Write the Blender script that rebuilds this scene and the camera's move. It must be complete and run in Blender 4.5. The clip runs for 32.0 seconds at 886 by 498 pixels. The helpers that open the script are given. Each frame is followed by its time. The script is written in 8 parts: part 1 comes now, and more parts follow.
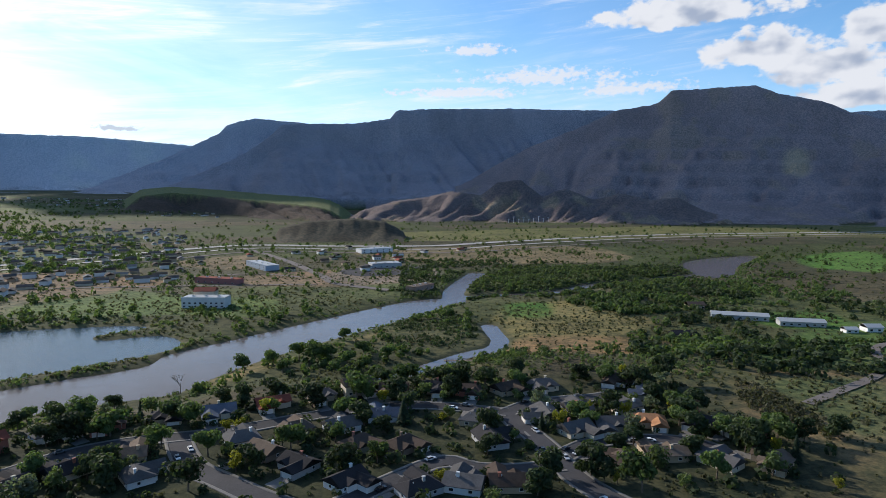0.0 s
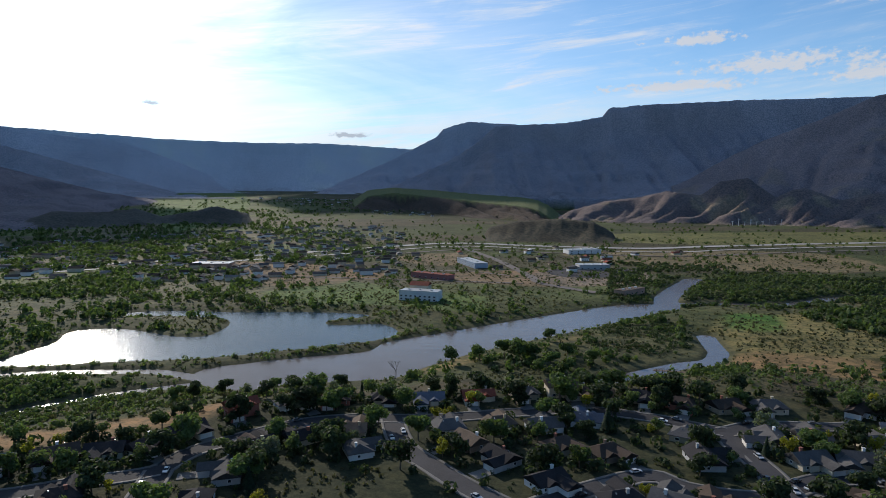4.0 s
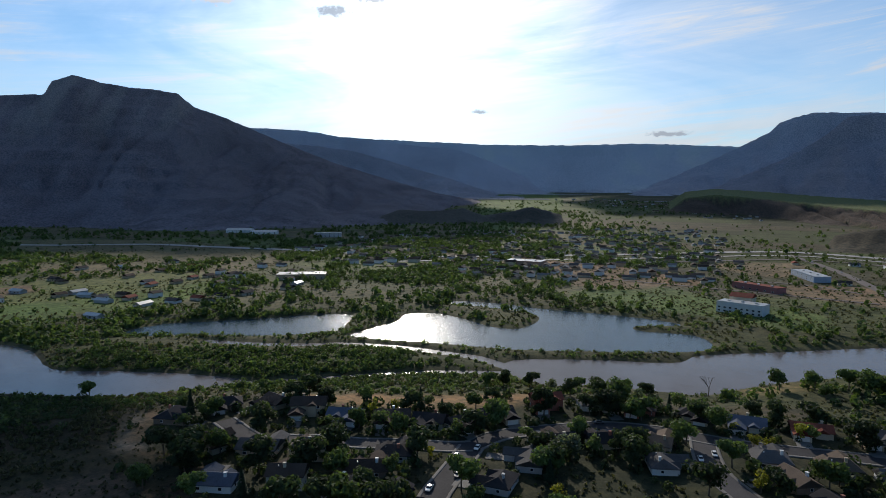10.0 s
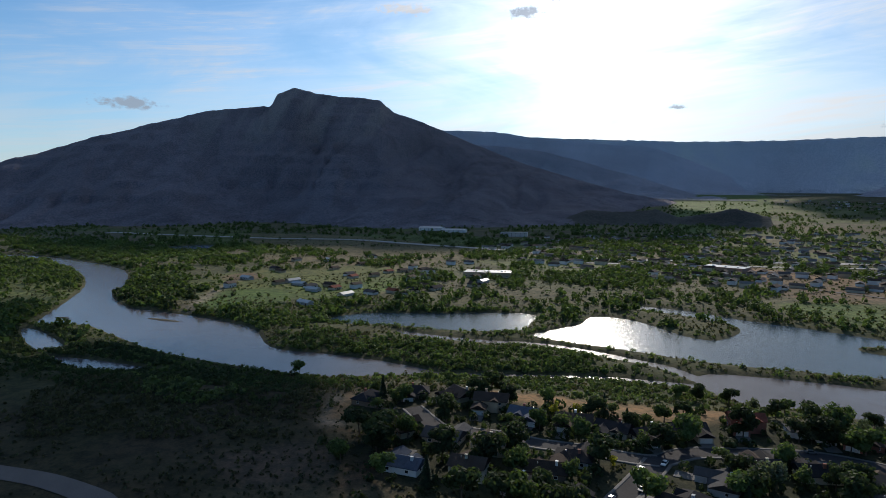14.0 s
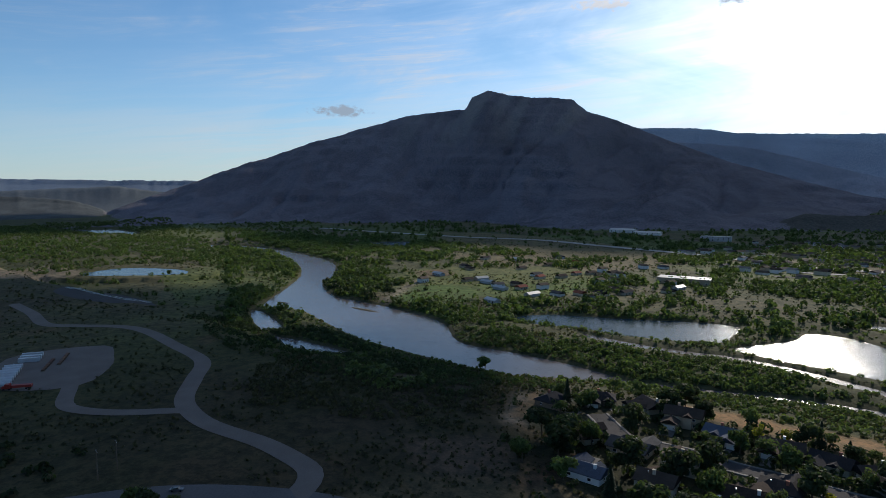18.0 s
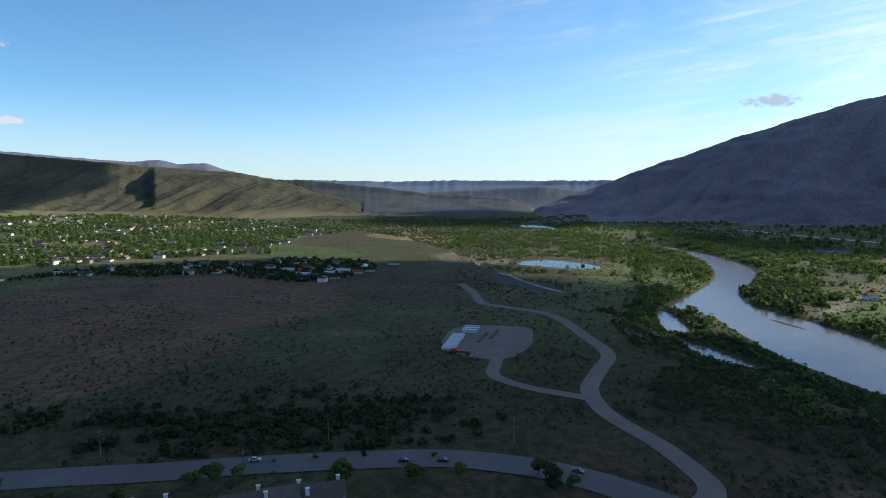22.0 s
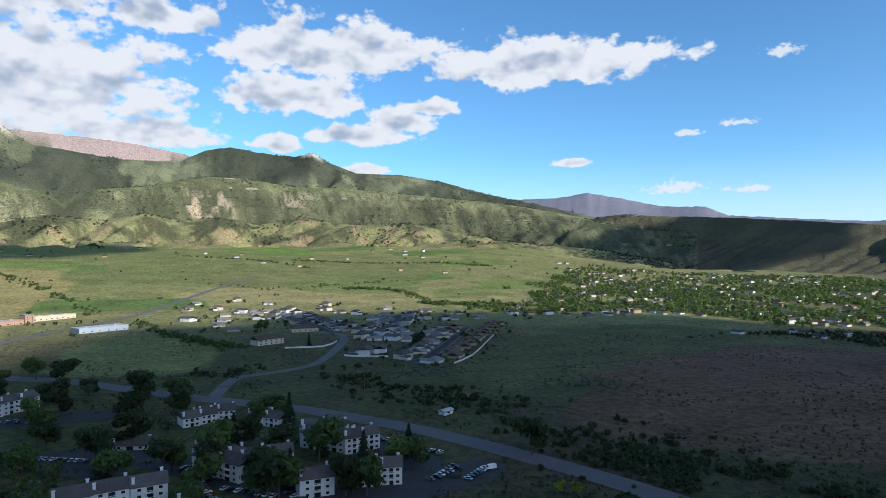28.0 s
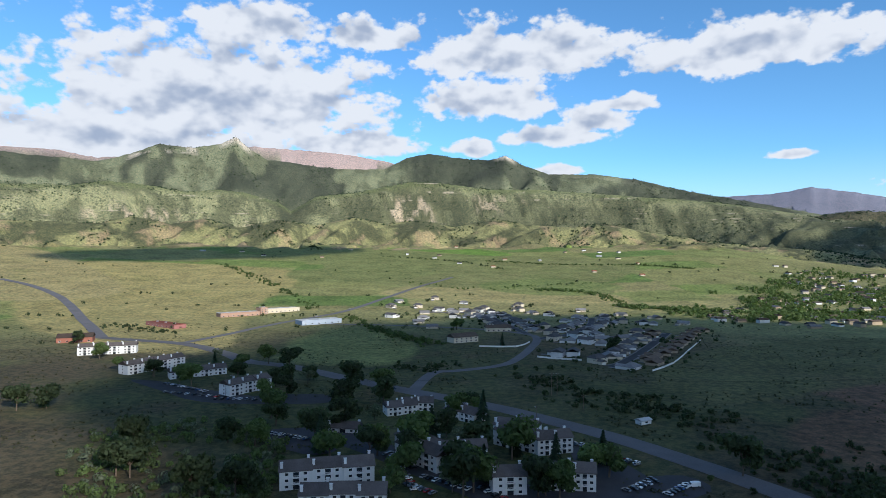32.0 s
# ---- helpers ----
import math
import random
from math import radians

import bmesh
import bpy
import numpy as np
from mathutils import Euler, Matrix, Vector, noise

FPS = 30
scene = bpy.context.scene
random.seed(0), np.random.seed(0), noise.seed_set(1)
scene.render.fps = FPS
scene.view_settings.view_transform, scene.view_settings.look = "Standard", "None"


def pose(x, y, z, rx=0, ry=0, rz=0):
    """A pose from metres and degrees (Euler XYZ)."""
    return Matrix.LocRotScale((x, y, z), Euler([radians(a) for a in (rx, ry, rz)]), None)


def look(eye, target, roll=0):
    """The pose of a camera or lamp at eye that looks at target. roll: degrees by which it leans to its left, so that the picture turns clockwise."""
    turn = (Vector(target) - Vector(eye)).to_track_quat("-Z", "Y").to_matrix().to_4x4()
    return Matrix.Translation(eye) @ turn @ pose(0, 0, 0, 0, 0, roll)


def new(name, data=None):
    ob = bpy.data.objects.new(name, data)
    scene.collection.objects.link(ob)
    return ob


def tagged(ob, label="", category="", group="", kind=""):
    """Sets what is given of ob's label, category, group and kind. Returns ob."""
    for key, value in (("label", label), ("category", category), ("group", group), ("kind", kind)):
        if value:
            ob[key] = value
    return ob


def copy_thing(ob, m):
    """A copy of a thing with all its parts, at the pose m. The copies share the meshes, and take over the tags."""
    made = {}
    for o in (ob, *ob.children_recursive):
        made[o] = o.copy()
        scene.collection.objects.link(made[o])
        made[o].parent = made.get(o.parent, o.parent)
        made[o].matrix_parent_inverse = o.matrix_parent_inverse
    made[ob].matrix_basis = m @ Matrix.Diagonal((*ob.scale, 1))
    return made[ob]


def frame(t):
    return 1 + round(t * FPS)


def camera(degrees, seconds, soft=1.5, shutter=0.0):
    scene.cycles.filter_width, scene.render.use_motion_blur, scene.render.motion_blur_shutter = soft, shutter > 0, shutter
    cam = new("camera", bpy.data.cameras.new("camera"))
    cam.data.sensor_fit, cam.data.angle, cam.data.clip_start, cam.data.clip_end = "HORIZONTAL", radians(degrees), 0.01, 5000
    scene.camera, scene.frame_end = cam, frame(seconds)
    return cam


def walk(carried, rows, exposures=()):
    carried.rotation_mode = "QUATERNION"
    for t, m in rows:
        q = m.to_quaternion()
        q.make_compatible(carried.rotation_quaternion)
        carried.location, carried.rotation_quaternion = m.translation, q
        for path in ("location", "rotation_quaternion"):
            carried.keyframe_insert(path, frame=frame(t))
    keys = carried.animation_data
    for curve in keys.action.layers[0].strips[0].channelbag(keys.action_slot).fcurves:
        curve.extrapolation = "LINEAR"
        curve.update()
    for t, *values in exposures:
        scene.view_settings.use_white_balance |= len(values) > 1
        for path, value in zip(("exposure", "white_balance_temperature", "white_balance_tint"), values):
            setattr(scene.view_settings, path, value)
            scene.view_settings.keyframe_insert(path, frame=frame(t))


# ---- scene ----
# The camera hovers over one spot and turns on itself: seconds, yaw, pitch, roll.
EYE = 105.0
cam = camera(70.5, 32.0, soft=0.8)
TURNS = [
    (0, 0.00, -5.49, -0.23), (0.5, 2.26, -5.48, -0.23), (1, 4.54, -5.47, -0.15), (1.5, 6.82, -5.46, -0.16),
    (2, 9.16, -5.44, -0.11), (2.5, 11.54, -5.44, -0.07), (3, 13.91, -5.45, -0.07), (3.5, 16.33, -5.49, -0.02),
    (5.5, 26.21, -5.48, -0.01), (6, 28.51, -5.45, 0.01), (6.5, 30.84, -5.44, 0.00), (7, 33.16, -5.43, 0.04),
    (7.5, 35.43, -5.41, 0.08), (8, 37.70, -5.42, 0.09), (8.5, 39.99, -5.41, 0.02), (9, 42.26, -5.39, 0.00),
    (9.5, 44.49, -5.36, 0.09), (10, 46.71, -5.36, 0.07), (10.5, 48.92, -5.34, 0.04), (11, 51.17, -5.34, 0.03),
    (11.5, 53.31, -5.37, 0.04), (12, 55.35, -5.33, 0.04), (12.5, 57.42, -5.33, 0.02), (13, 59.48, -5.34, 0.06),
    (13.5, 61.57, -5.34, 0.04), (14, 63.63, -5.34, 0.03), (14.5, 65.75, -5.34, 0.07), (16.5, 74.17, -5.32, -0.06),
    (17, 76.33, -5.32, -0.08), (17.5, 78.52, -5.34, -0.09), (18, 80.75, -5.31, -0.06), (18.5, 83.01, -5.35, -0.09),
    (19, 85.32, -5.37, -0.05), (19.5, 90.16, -5.39, 0.05), (20, 95.64, -5.36, -0.06), (20.5, 100.82, -5.36, 0.07),
    (21, 106.44, -5.38, 0.05), (21.5, 111.98, -5.39, 0.08), (22, 117.17, -5.39, 0.09), (22.5, 122.73, -5.40, 0.06),
    (23, 128.49, -4.44, 0.00), (23.5, 134.27, -3.32, -0.02), (24, 139.92, -2.30, -0.09), (24.5, 145.68, -1.18, -0.14),
    (25, 150.94, -0.19, -0.18), (25.5, 156.21, 0.24, -0.15), (26, 161.39, 0.19, -0.20), (26.5, 166.70, 0.20, -0.19),
    (28.5, 180.57, 0.29, 0.11), (29, 182.67, 0.32, 0.09), (29.5, 184.81, 0.34, 0.04), (30, 186.93, 0.34, 0.05),
    (30.5, 189.09, 0.37, -0.05), (31, 191.24, 0.37, -0.04), (31.5, 193.40, 0.38, -0.02), (32, 195.57, 0.40, -0.07),
]
walk(cam, [(t, pose(0, 0, EYE, 90 + p, r, y)) for t, y, p, r in TURNS],
     exposures=[(0.0, 0.05, 6420, 11.5), (3.0, -0.15, 6450, 11.5), (6.0, -0.56, 6500, 11.5), (9.0, -0.57, 6520, 11.5), (17.0, -0.65, 6600, 12), (18.8, -0.58, 6600, 12), (20.0, -0.15, 6600, 12),
                (21.5, 0.02, 6600, 12), (24.0, 0.1, 6500, 12), (26.0, 0.12, 6420, 11), (29.0, 0.10, 6220, 10), (32.0, 0.08, 6200, 10)])

# ---- light: late sun over the valley, blue sky with cumulus and a veil of cirrus ----
SUN_AZ, SUN_EL = 51.0, 24.0     # degrees to the left of +y, degrees up


def bearing(az, el=0.0):
    """The unit vector that points az degrees to the left of +y and el degrees up."""
    a, e = radians(az), radians(el)
    return Vector((-math.sin(a) * math.cos(e), math.cos(a) * math.cos(e), math.sin(e)))


sun = new("sun", bpy.data.lights.new("sun", "SUN"))
sun.data.energy, sun.data.angle, sun.data.color = 5.0, radians(0.8), (1.0, 0.93, 0.82)
sun.matrix_world = look((0, 0, 900), Vector((0, 0, 900)) - bearing(SUN_AZ, SUN_EL))


class Nodes:
    """Short hand for node trees."""

    def __init__(self, tree, fresh=True):
        self.tree = tree
        if fresh:
            tree.nodes.clear()

    def add(self, kind):
        return self.tree.nodes.new(kind)

    def link(self, a, b):
        self.tree.links.new(a, b)

    def feed(self, socket, v):
        if isinstance(v, bpy.types.NodeSocket):
            self.link(v, socket)
        else:
            socket.default_value = v

    def math(self, op, a, b=0.0, c=0.0, clamp=False):
        n = self.add("ShaderNodeMath")
        n.operation, n.use_clamp = op, clamp
        for s, v in zip(n.inputs, (a, b, c)):
            self.feed(s, v)
        return n.outputs[0]

    def mix(self, fac, a, b, mode="MIX"):
        n = self.add("ShaderNodeMix")
        n.data_type, n.blend_type = "RGBA", mode
        self.feed(n.inputs[0], fac)
        self.feed(n.inputs[6], a)
        self.feed(n.inputs[7], b)
        return n.outputs[2]

    def noise(self, vec, scale, detail=4.0, rough=0.55, dims="3D", dist=0.0):
        n = self.add("ShaderNodeTexNoise")
        n.noise_dimensions = dims
        if vec is not None:
            self.link(vec, n.inputs["Vector"])
        n.inputs["Scale"].default_value = scale
        n.inputs["Detail"].default_value = detail
        n.inputs["Roughness"].default_value = rough
        n.inputs["Distortion"].default_value = dist
        return n.outputs["Fac"]

    def smooth(self, v, lo, hi):
        n = self.add("ShaderNodeMapRange")
        n.interpolation_type = "SMOOTHSTEP"
        self.feed(n.inputs[0], v)
        n.inputs[1].default_value, n.inputs[2].default_value = lo, hi
        return n.outputs[0]

    def ramp(self, v, stops):
        n = self.add("ShaderNodeValToRGB")
        self.feed(n.inputs[0], v)
        e = n.color_ramp.elements
        while len(e) < len(stops):
            e.new(0.5)
        for el, (p, c) in zip(e, stops):
            el.position, el.color = p, (*c, 1)
        return n.outputs[0]

    def xyz(self, x, y, z):
        n = self.add("ShaderNodeCombineXYZ")
        for s, v in zip(n.inputs, (x, y, z)):
            self.feed(s, v)
        return n.outputs[0]


# cumulus: bearing, height, half width, half height (degrees)
CUMULUS = [
    (188.6, 18.0, 10.5, 2.9), (169.3, 16.9, 10.3, 2.5), (191.7, 14.0, 6.5, 2.1), (182.1, 11.9, 3.0, 1.7),
    (215.0, 14.4, 15.0, 5.8), (221.5, 9.8, 15.0, 3.4), (202.5, 19.2, 4.5, 1.6), (204.0, 10.0, 6.0, 1.6),
    (212.9, 19.6, 5.9, 2.0), (185.0, 10.6, 5.1, 1.1), (179.2, 13.1, 2.6, 0.8), (193.0, 9.6, 2.3, 0.9),
    (185.3, 7.5, 2.2, 0.6), (166.3, 8.0, 1.8, 0.5), (-20.5, 14.6, 6.6, 1.5), (-25.6, 11.4, 3.8, 1.7),
    (-31.1, 9.8, 4.4, 2.1), (-33.8, 12.2, 2.4, 1.9), (-32.6, 7.4, 4.4, 1.3),
]
SCRAPS = [
    (158.0, 5.6, 3.6, 1.0), (152.3, 5.3, 2.6, 0.55), (152.9, 10.7, 2.3, 0.5), (157.0, 10.1, 1.7, 0.4),
    (149.8, 15.9, 2.2, 0.8), (67.1, 15.7, 3.0, 0.8), (-3.0, 12.2, 5.0, 0.8), (-9.0, 10.0, 10.0, 1.3), (-1.0, 8.6, 8.0, 0.7), (-16.0, 8.8, 7.0, 1.0),
]
GREY_SCRAPS = [
    (56.4, 15.4, 1.7, 0.8), (52.7, 16.3, 2.0, 0.5), (90.0, 7.1, 3.4, 0.8), (43.3, 7.0, 1.0, 0.35), (27.0, 4.8, 2.4, 0.35),
]


def make_world():
    world = bpy.data.worlds.new("sky")
    scene.world = world
    world.use_nodes = True
    k = Nodes(world.node_tree)
    sky = k.add("ShaderNodeTexSky")
    sky.sky_type, sky.sun_disc = "NISHITA", False
    sky.sun_elevation, sky.sun_rotation = radians(SUN_EL), radians(-SUN_AZ)
    sky.altitude, sky.air_density, sky.dust_density, sky.ozone_density = 1600.0, 1.0, 0.6, 2.0
    way = k.add("ShaderNodeTexCoord").outputs["Generated"]
    sep = k.add("ShaderNodeSeparateXYZ")
    k.link(way, sep.inputs[0])
    x, y, z = sep.outputs
    el = k.math("MULTIPLY", k.math("ARCSINE", z), 57.2958)
    az = k.math("MULTIPLY", k.math("ARCTAN2", k.math("MULTIPLY", x, -1.0), y), 57.2958)
    # bearings run from -100 to 260, so that no cloud is cut in two
    az = k.math("ADD", az, k.math("MULTIPLY", k.math("LESS_THAN", az, -100.0), 360.0))
    flat = k.xyz(az, k.math("MULTIPLY", el, 1.5), 0.0)

    def billow(lift, over):
        """Rounded heaps: folded noise, each fold a puff; lift and over shift the point looked at."""
        p = k.xyz(k.math("ADD", az, over), k.math("MULTIPLY", k.math("ADD", el, lift), 1.5), 0.0)
        big = k.noise(p, 0.30, 6.0, 0.55)
        v = k.add("ShaderNodeTexVoronoi")
        v.voronoi_dimensions, v.feature = "3D", "SMOOTH_F1"
        k.link(p, v.inputs["Vector"])
        v.inputs["Scale"].default_value, v.inputs["Smoothness"].default_value = 0.62, 0.35
        if "Detail" in v.inputs:
            v.inputs["Detail"].default_value, v.inputs["Roughness"].default_value = 2.0, 0.55
        return k.math("ADD", k.math("MULTIPLY", k.math("SUBTRACT", big, 0.5), 2.4), k.math("MULTIPLY", k.math("SUBTRACT", 0.55, v.outputs["Distance"]), 0.55))

    puff = billow(0.0, 0.0)

    def field(clouds):
        best = None
        for a, e, ra, re in clouds:
            u = k.math("MULTIPLY", k.math("SUBTRACT", az, a), 1.0 / ra)
            v = k.math("MULTIPLY", k.math("SUBTRACT", el, e - 0.25 * re), 1.0 / re)
            v = k.math("MULTIPLY", v, k.math("ADD", 1.0, k.math("MULTIPLY", k.math("LESS_THAN", v, 0.0), 0.55)))      # flatter below
            d = k.math("ADD", k.math("MULTIPLY", u, u), k.math("MULTIPLY", v, v))
            best = d if best is None else k.math("MINIMUM", best, d)
        return k.math("SUBTRACT", 1.0, k.math("SQRT", best))

    fine = k.noise(flat, 1.9, 6.0, 0.62)
    ragged = k.math("ADD", puff, k.math("MULTIPLY", k.math("SUBTRACT", fine, 0.5), 0.36))
    heap = field(CUMULUS)
    body = k.math("ADD", heap, k.math("MULTIPLY", ragged, 0.85))
    cover = k.smooth(body, -0.34, 0.02)
    torn = k.math("ADD", k.math("MULTIPLY", ragged, 0.6), k.math("MULTIPLY", k.math("SUBTRACT", k.noise(flat, 1.7, 5.0, 0.55), 0.5), 1.8))
    scrap = k.math("MULTIPLY", k.smooth(k.math("ADD", field(SCRAPS), torn), 0.05, 0.6), 0.85)
    cover = k.math("MAXIMUM", cover, scrap)
    # lit where the heap bulges towards the light from above, grey in its thick, low parts
    def mass(lift):
        return k.noise(k.xyz(az, k.math("MULTIPLY", k.math("ADD", el, lift), 1.5), 0.0), 0.30, 2.5, 0.5)

    bulge = k.math("ADD", k.math("MULTIPLY", k.math("SUBTRACT", mass(0.0), mass(1.3)), 2.2), k.math("MULTIPLY", k.math("SUBTRACT", puff, billow(0.4, 0.2)), 0.30))
    shade = k.smooth(k.math("ADD", bulge, k.math("MULTIPLY", k.math("SUBTRACT", 0.45, body), 0.45)), -0.55, 0.30)
    white = k.mix(shade, (0.36, 0.43, 0.56, 1), (0.76, 0.79, 0.84, 1))
    # small clouds that stand before the sun are grey against it
    dark = k.math("MULTIPLY", k.smooth(k.math("ADD", field(GREY_SCRAPS), torn), 0.0, 0.6), 0.75)
    # cirrus veil: long combed streaks over the west
    lean = k.math("ADD", el, k.math("MULTIPLY", az, 0.10))
    comb = k.noise(k.xyz(k.math("MULTIPLY", az, 0.045), k.math("MULTIPLY", lean, 0.55), 3.0), 1.5, 8.0, 0.66, dist=0.5)
    sheet = k.noise(k.xyz(k.math("MULTIPLY", az, 0.05), k.math("MULTIPLY", el, 0.13), 8.0), 1.1, 5.0, 0.6, dist=1.2)
    off = k.math("ABSOLUTE", k.math("SUBTRACT", az, 40.0))
    near = k.smooth(off, 92.0, 14.0)
    veil = k.math("MULTIPLY", k.smooth(comb, 0.46, 0.70), k.smooth(sheet, 0.36, 0.60))
    low = k.math("MULTIPLY", k.smooth(el, 11.0, 3.0), k.smooth(comb, 0.38, 0.60))
    veil = k.math("MULTIPLY", k.math("MAXIMUM", veil, k.math("MULTIPLY", low, 0.8)), k.math("MULTIPLY", near, 0.9))
    # glow round the sun
    s = bearing(SUN_AZ - 1.0, 16.0)
    dot = k.add("ShaderNodeVectorMath")
    dot.operation = "DOT_PRODUCT"
    k.link(way, dot.inputs[0])
    dot.inputs[1].default_value = s
    ang = k.math("MULTIPLY", k.math("ARCCOSINE", k.math("MINIMUM", dot.outputs["Value"], 1.0)), 57.2958)
    core = k.math("MULTIPLY", k.math("EXPONENT", k.math("MULTIPLY", ang, -1.0 / 5.5)), 2.0)
    wide = k.math("MULTIPLY", k.math("EXPONENT", k.math("MULTIPLY", ang, -1.0 / 15.0)), 0.85)
    wide = k.math("MULTIPLY", wide, k.math("ADD", 0.15, k.math("MULTIPLY", k.smooth(k.math("ADD", sheet, k.math("MULTIPLY", comb, 0.4)), 0.42, 0.86), 1.1)))
    glow = k.math("ADD", core, wide)
    blue = k.mix(1.0, sky.outputs[0], (0.097, 0.152, 0.180, 1), "MULTIPLY")
    # thin milky haze spreads round the sun's bearing
    milk = k.math("MULTIPLY", k.math("MULTIPLY", k.smooth(off, 120.0, 0.0), k.math("SUBTRACT", 1.0, k.math("MULTIPLY", k.smooth(el, 5.0, 17.0), k.math("MULTIPLY", k.smooth(off, 12.0, 40.0), 0.75)))), k.math("ADD", 0.14, k.math("MULTIPLY", sheet, 0.62)))
    blue = k.mix(milk, blue, (0.74, 0.80, 0.87, 1))
    blue = k.mix(k.math("MULTIPLY", k.smooth(el, 9.0, 0.0), 0.55), blue, (0.72, 0.80, 0.88, 1))      # pale air low down
    up = k.mix(veil, blue, (0.88, 0.91, 0.95, 1))
    up = k.mix(cover, up, white)
    g = k.xyz(glow, k.math("MULTIPLY", glow, 0.985), k.math("MULTIPLY", glow, 0.95))
    up = k.mix(1.0, up, g, "ADD")
    up = k.mix(dark, up, (0.44, 0.50, 0.60, 1))
    back = k.add("ShaderNodeBackground")
    k.link(up, back.inputs[0])
    back.inputs[1].default_value = 1.0
    out = k.add("ShaderNodeOutputWorld")
    k.link(back.outputs[0], out.inputs[0])


make_world()

# ---- materials ----
def material(name, build, rough=0.9, spec=0.3, metal=0.0, bump=None):
    """build(k, place) gives a colour socket or a colour; bump(k, place) gives a height socket, a strength and a distance."""
    m = bpy.data.materials.new(name)
    m.use_nodes = True
    k = Nodes(m.node_tree)
    bsdf = k.add("ShaderNodeBsdfPrincipled")
    out = k.add("ShaderNodeOutputMaterial")
    k.link(bsdf.outputs[0], out.inputs[0])
    place = k.add("ShaderNodeNewGeometry").outputs["Position"]
    k.feed(bsdf.inputs["Base Color"], build(k, place))
    bsdf.inputs["Roughness"].default_value = rough
    bsdf.inputs["Specular IOR Level"].default_value = spec
    bsdf.inputs["Metallic"].default_value = metal
    if bump:
        h, strength, dist = bump(k, place)
        b = k.add("ShaderNodeBump")
        b.inputs["Strength"].default_value, b.inputs["Distance"].default_value = strength, dist
        k.link(h, b.inputs["Height"])
        k.link(b.outputs[0], bsdf.inputs["Normal"])
    return m


def mottled(col, amount=0.35, fine=2.0, broad=0.15, island=False):
    """A colour varied by grain, by stains, and from object to object."""
    def build(k, place):
        a = k.noise(place, fine, 4.0)
        b = k.noise(place, broad, 3.0)
        v = k.math("ADD", k.math("MULTIPLY", k.math("SUBTRACT", a, 0.5), amount * 1.4), k.math("MULTIPLY", k.math("SUBTRACT", b, 0.5), amount * 1.6))
        if island:
            r = k.add("ShaderNodeNewGeometry").outputs["Random Per Island"]
        else:
            r = k.add("ShaderNodeObjectInfo").outputs["Random"]
        v = k.math("ADD", v, k.math("MULTIPLY", k.math("SUBTRACT", r, 0.5), amount * 0.8))
        f = k.math("ADD", v, 1.0)
        return k.mix(1.0, (*col, 1), k.xyz(f, f, f), "MULTIPLY")
    return build


def grain(scale, strength=0.4, dist=0.05):
    return lambda k, place: (k.noise(place, scale, 4.0), strength, dist)


def ground_colour(k, place):
    att = k.add("ShaderNodeAttribute")
    att.attribute_name = "cover"
    base = att.outputs["Color"]
    b = k.noise(place, 0.018, 5.0, 0.6)
    tuft = k.smooth(k.noise(place, 0.16, 5.0, 0.68), 0.40, 0.60)
    fine = k.smooth(k.noise(place, 0.7, 4.0, 0.65), 0.36, 0.64)
    v = k.math("ADD", k.math("MULTIPLY", tuft, 0.42), k.math("MULTIPLY", fine, 0.26))
    v = k.math("ADD", v, k.math("MULTIPLY", k.math("SUBTRACT", b, 0.5), 1.1))
    v = k.math("MAXIMUM", k.math("ADD", v, 0.55), 0.2)
    v = k.mix(k.smooth(att.outputs["Alpha"], 0.0, 0.08), k.xyz(v, v, v), k.xyz(*[k.math("ADD", 0.72, k.math("MULTIPLY", tuft, 0.4))] * 3))
    # drier, redder where the cover is thin
    hue = k.mix(tuft, (0.92, 0.98, 0.95, 1), (1.10, 1.0, 0.92, 1))
    col = k.mix(1.0, k.mix(1.0, base, v, "MULTIPLY"), hue, "MULTIPLY")
    # beds of paler rock in the cliffs
    sep = k.add("ShaderNodeSeparateXYZ")
    k.link(place, sep.inputs[0])
    warp = k.math("ADD", k.math("MULTIPLY", sep.outputs[2], 0.055), k.math("MULTIPLY", k.noise(place, 0.0016, 3.0), 1.8))
    beds = k.noise(k.xyz(0.0, 0.0, warp), 1.0, 4.0, 0.7)
    gate = k.math("MULTIPLY", k.smooth(beds, 0.50, 0.60), k.smooth(k.noise(place, 0.0075, 6.0, 0.72), 0.55, 0.64))
    gate = k.math("MULTIPLY", gate, k.smooth(att.outputs["Alpha"], 0.5, 1.1))
    col = k.mix(gate, col, (0.40, 0.34, 0.26, 1))
    # junipers dotted over the slopes
    dots = k.math("MULTIPLY", k.smooth(k.noise(place, 0.085, 2.0, 0.5), 0.52, 0.60), k.smooth(k.noise(place, 0.006, 4.0, 0.6), 0.36, 0.56))
    return k.mix(k.math("MULTIPLY", dots, k.math("MULTIPLY", k.smooth(att.outputs["Alpha"], 0.30, 0.75), 0.6)), col, (0.045, 0.055, 0.036, 1))


def ground_relief(k, place):
    att = k.add("ShaderNodeAttribute")
    att.attribute_name = "cover"
    small = k.math("MULTIPLY", k.noise(place, 0.35, 5.0, 0.7), 0.38)
    crags = k.math("MULTIPLY", k.math("MULTIPLY", k.noise(place, 0.016, 7.0, 0.64), 20.0), k.smooth(att.outputs["Alpha"], 0.0, 0.5))
    return k.math("ADD", small, crags), 0.8, 1.0


GROUND = material("ground_cover", ground_colour, 0.95, 0.12, bump=ground_relief)


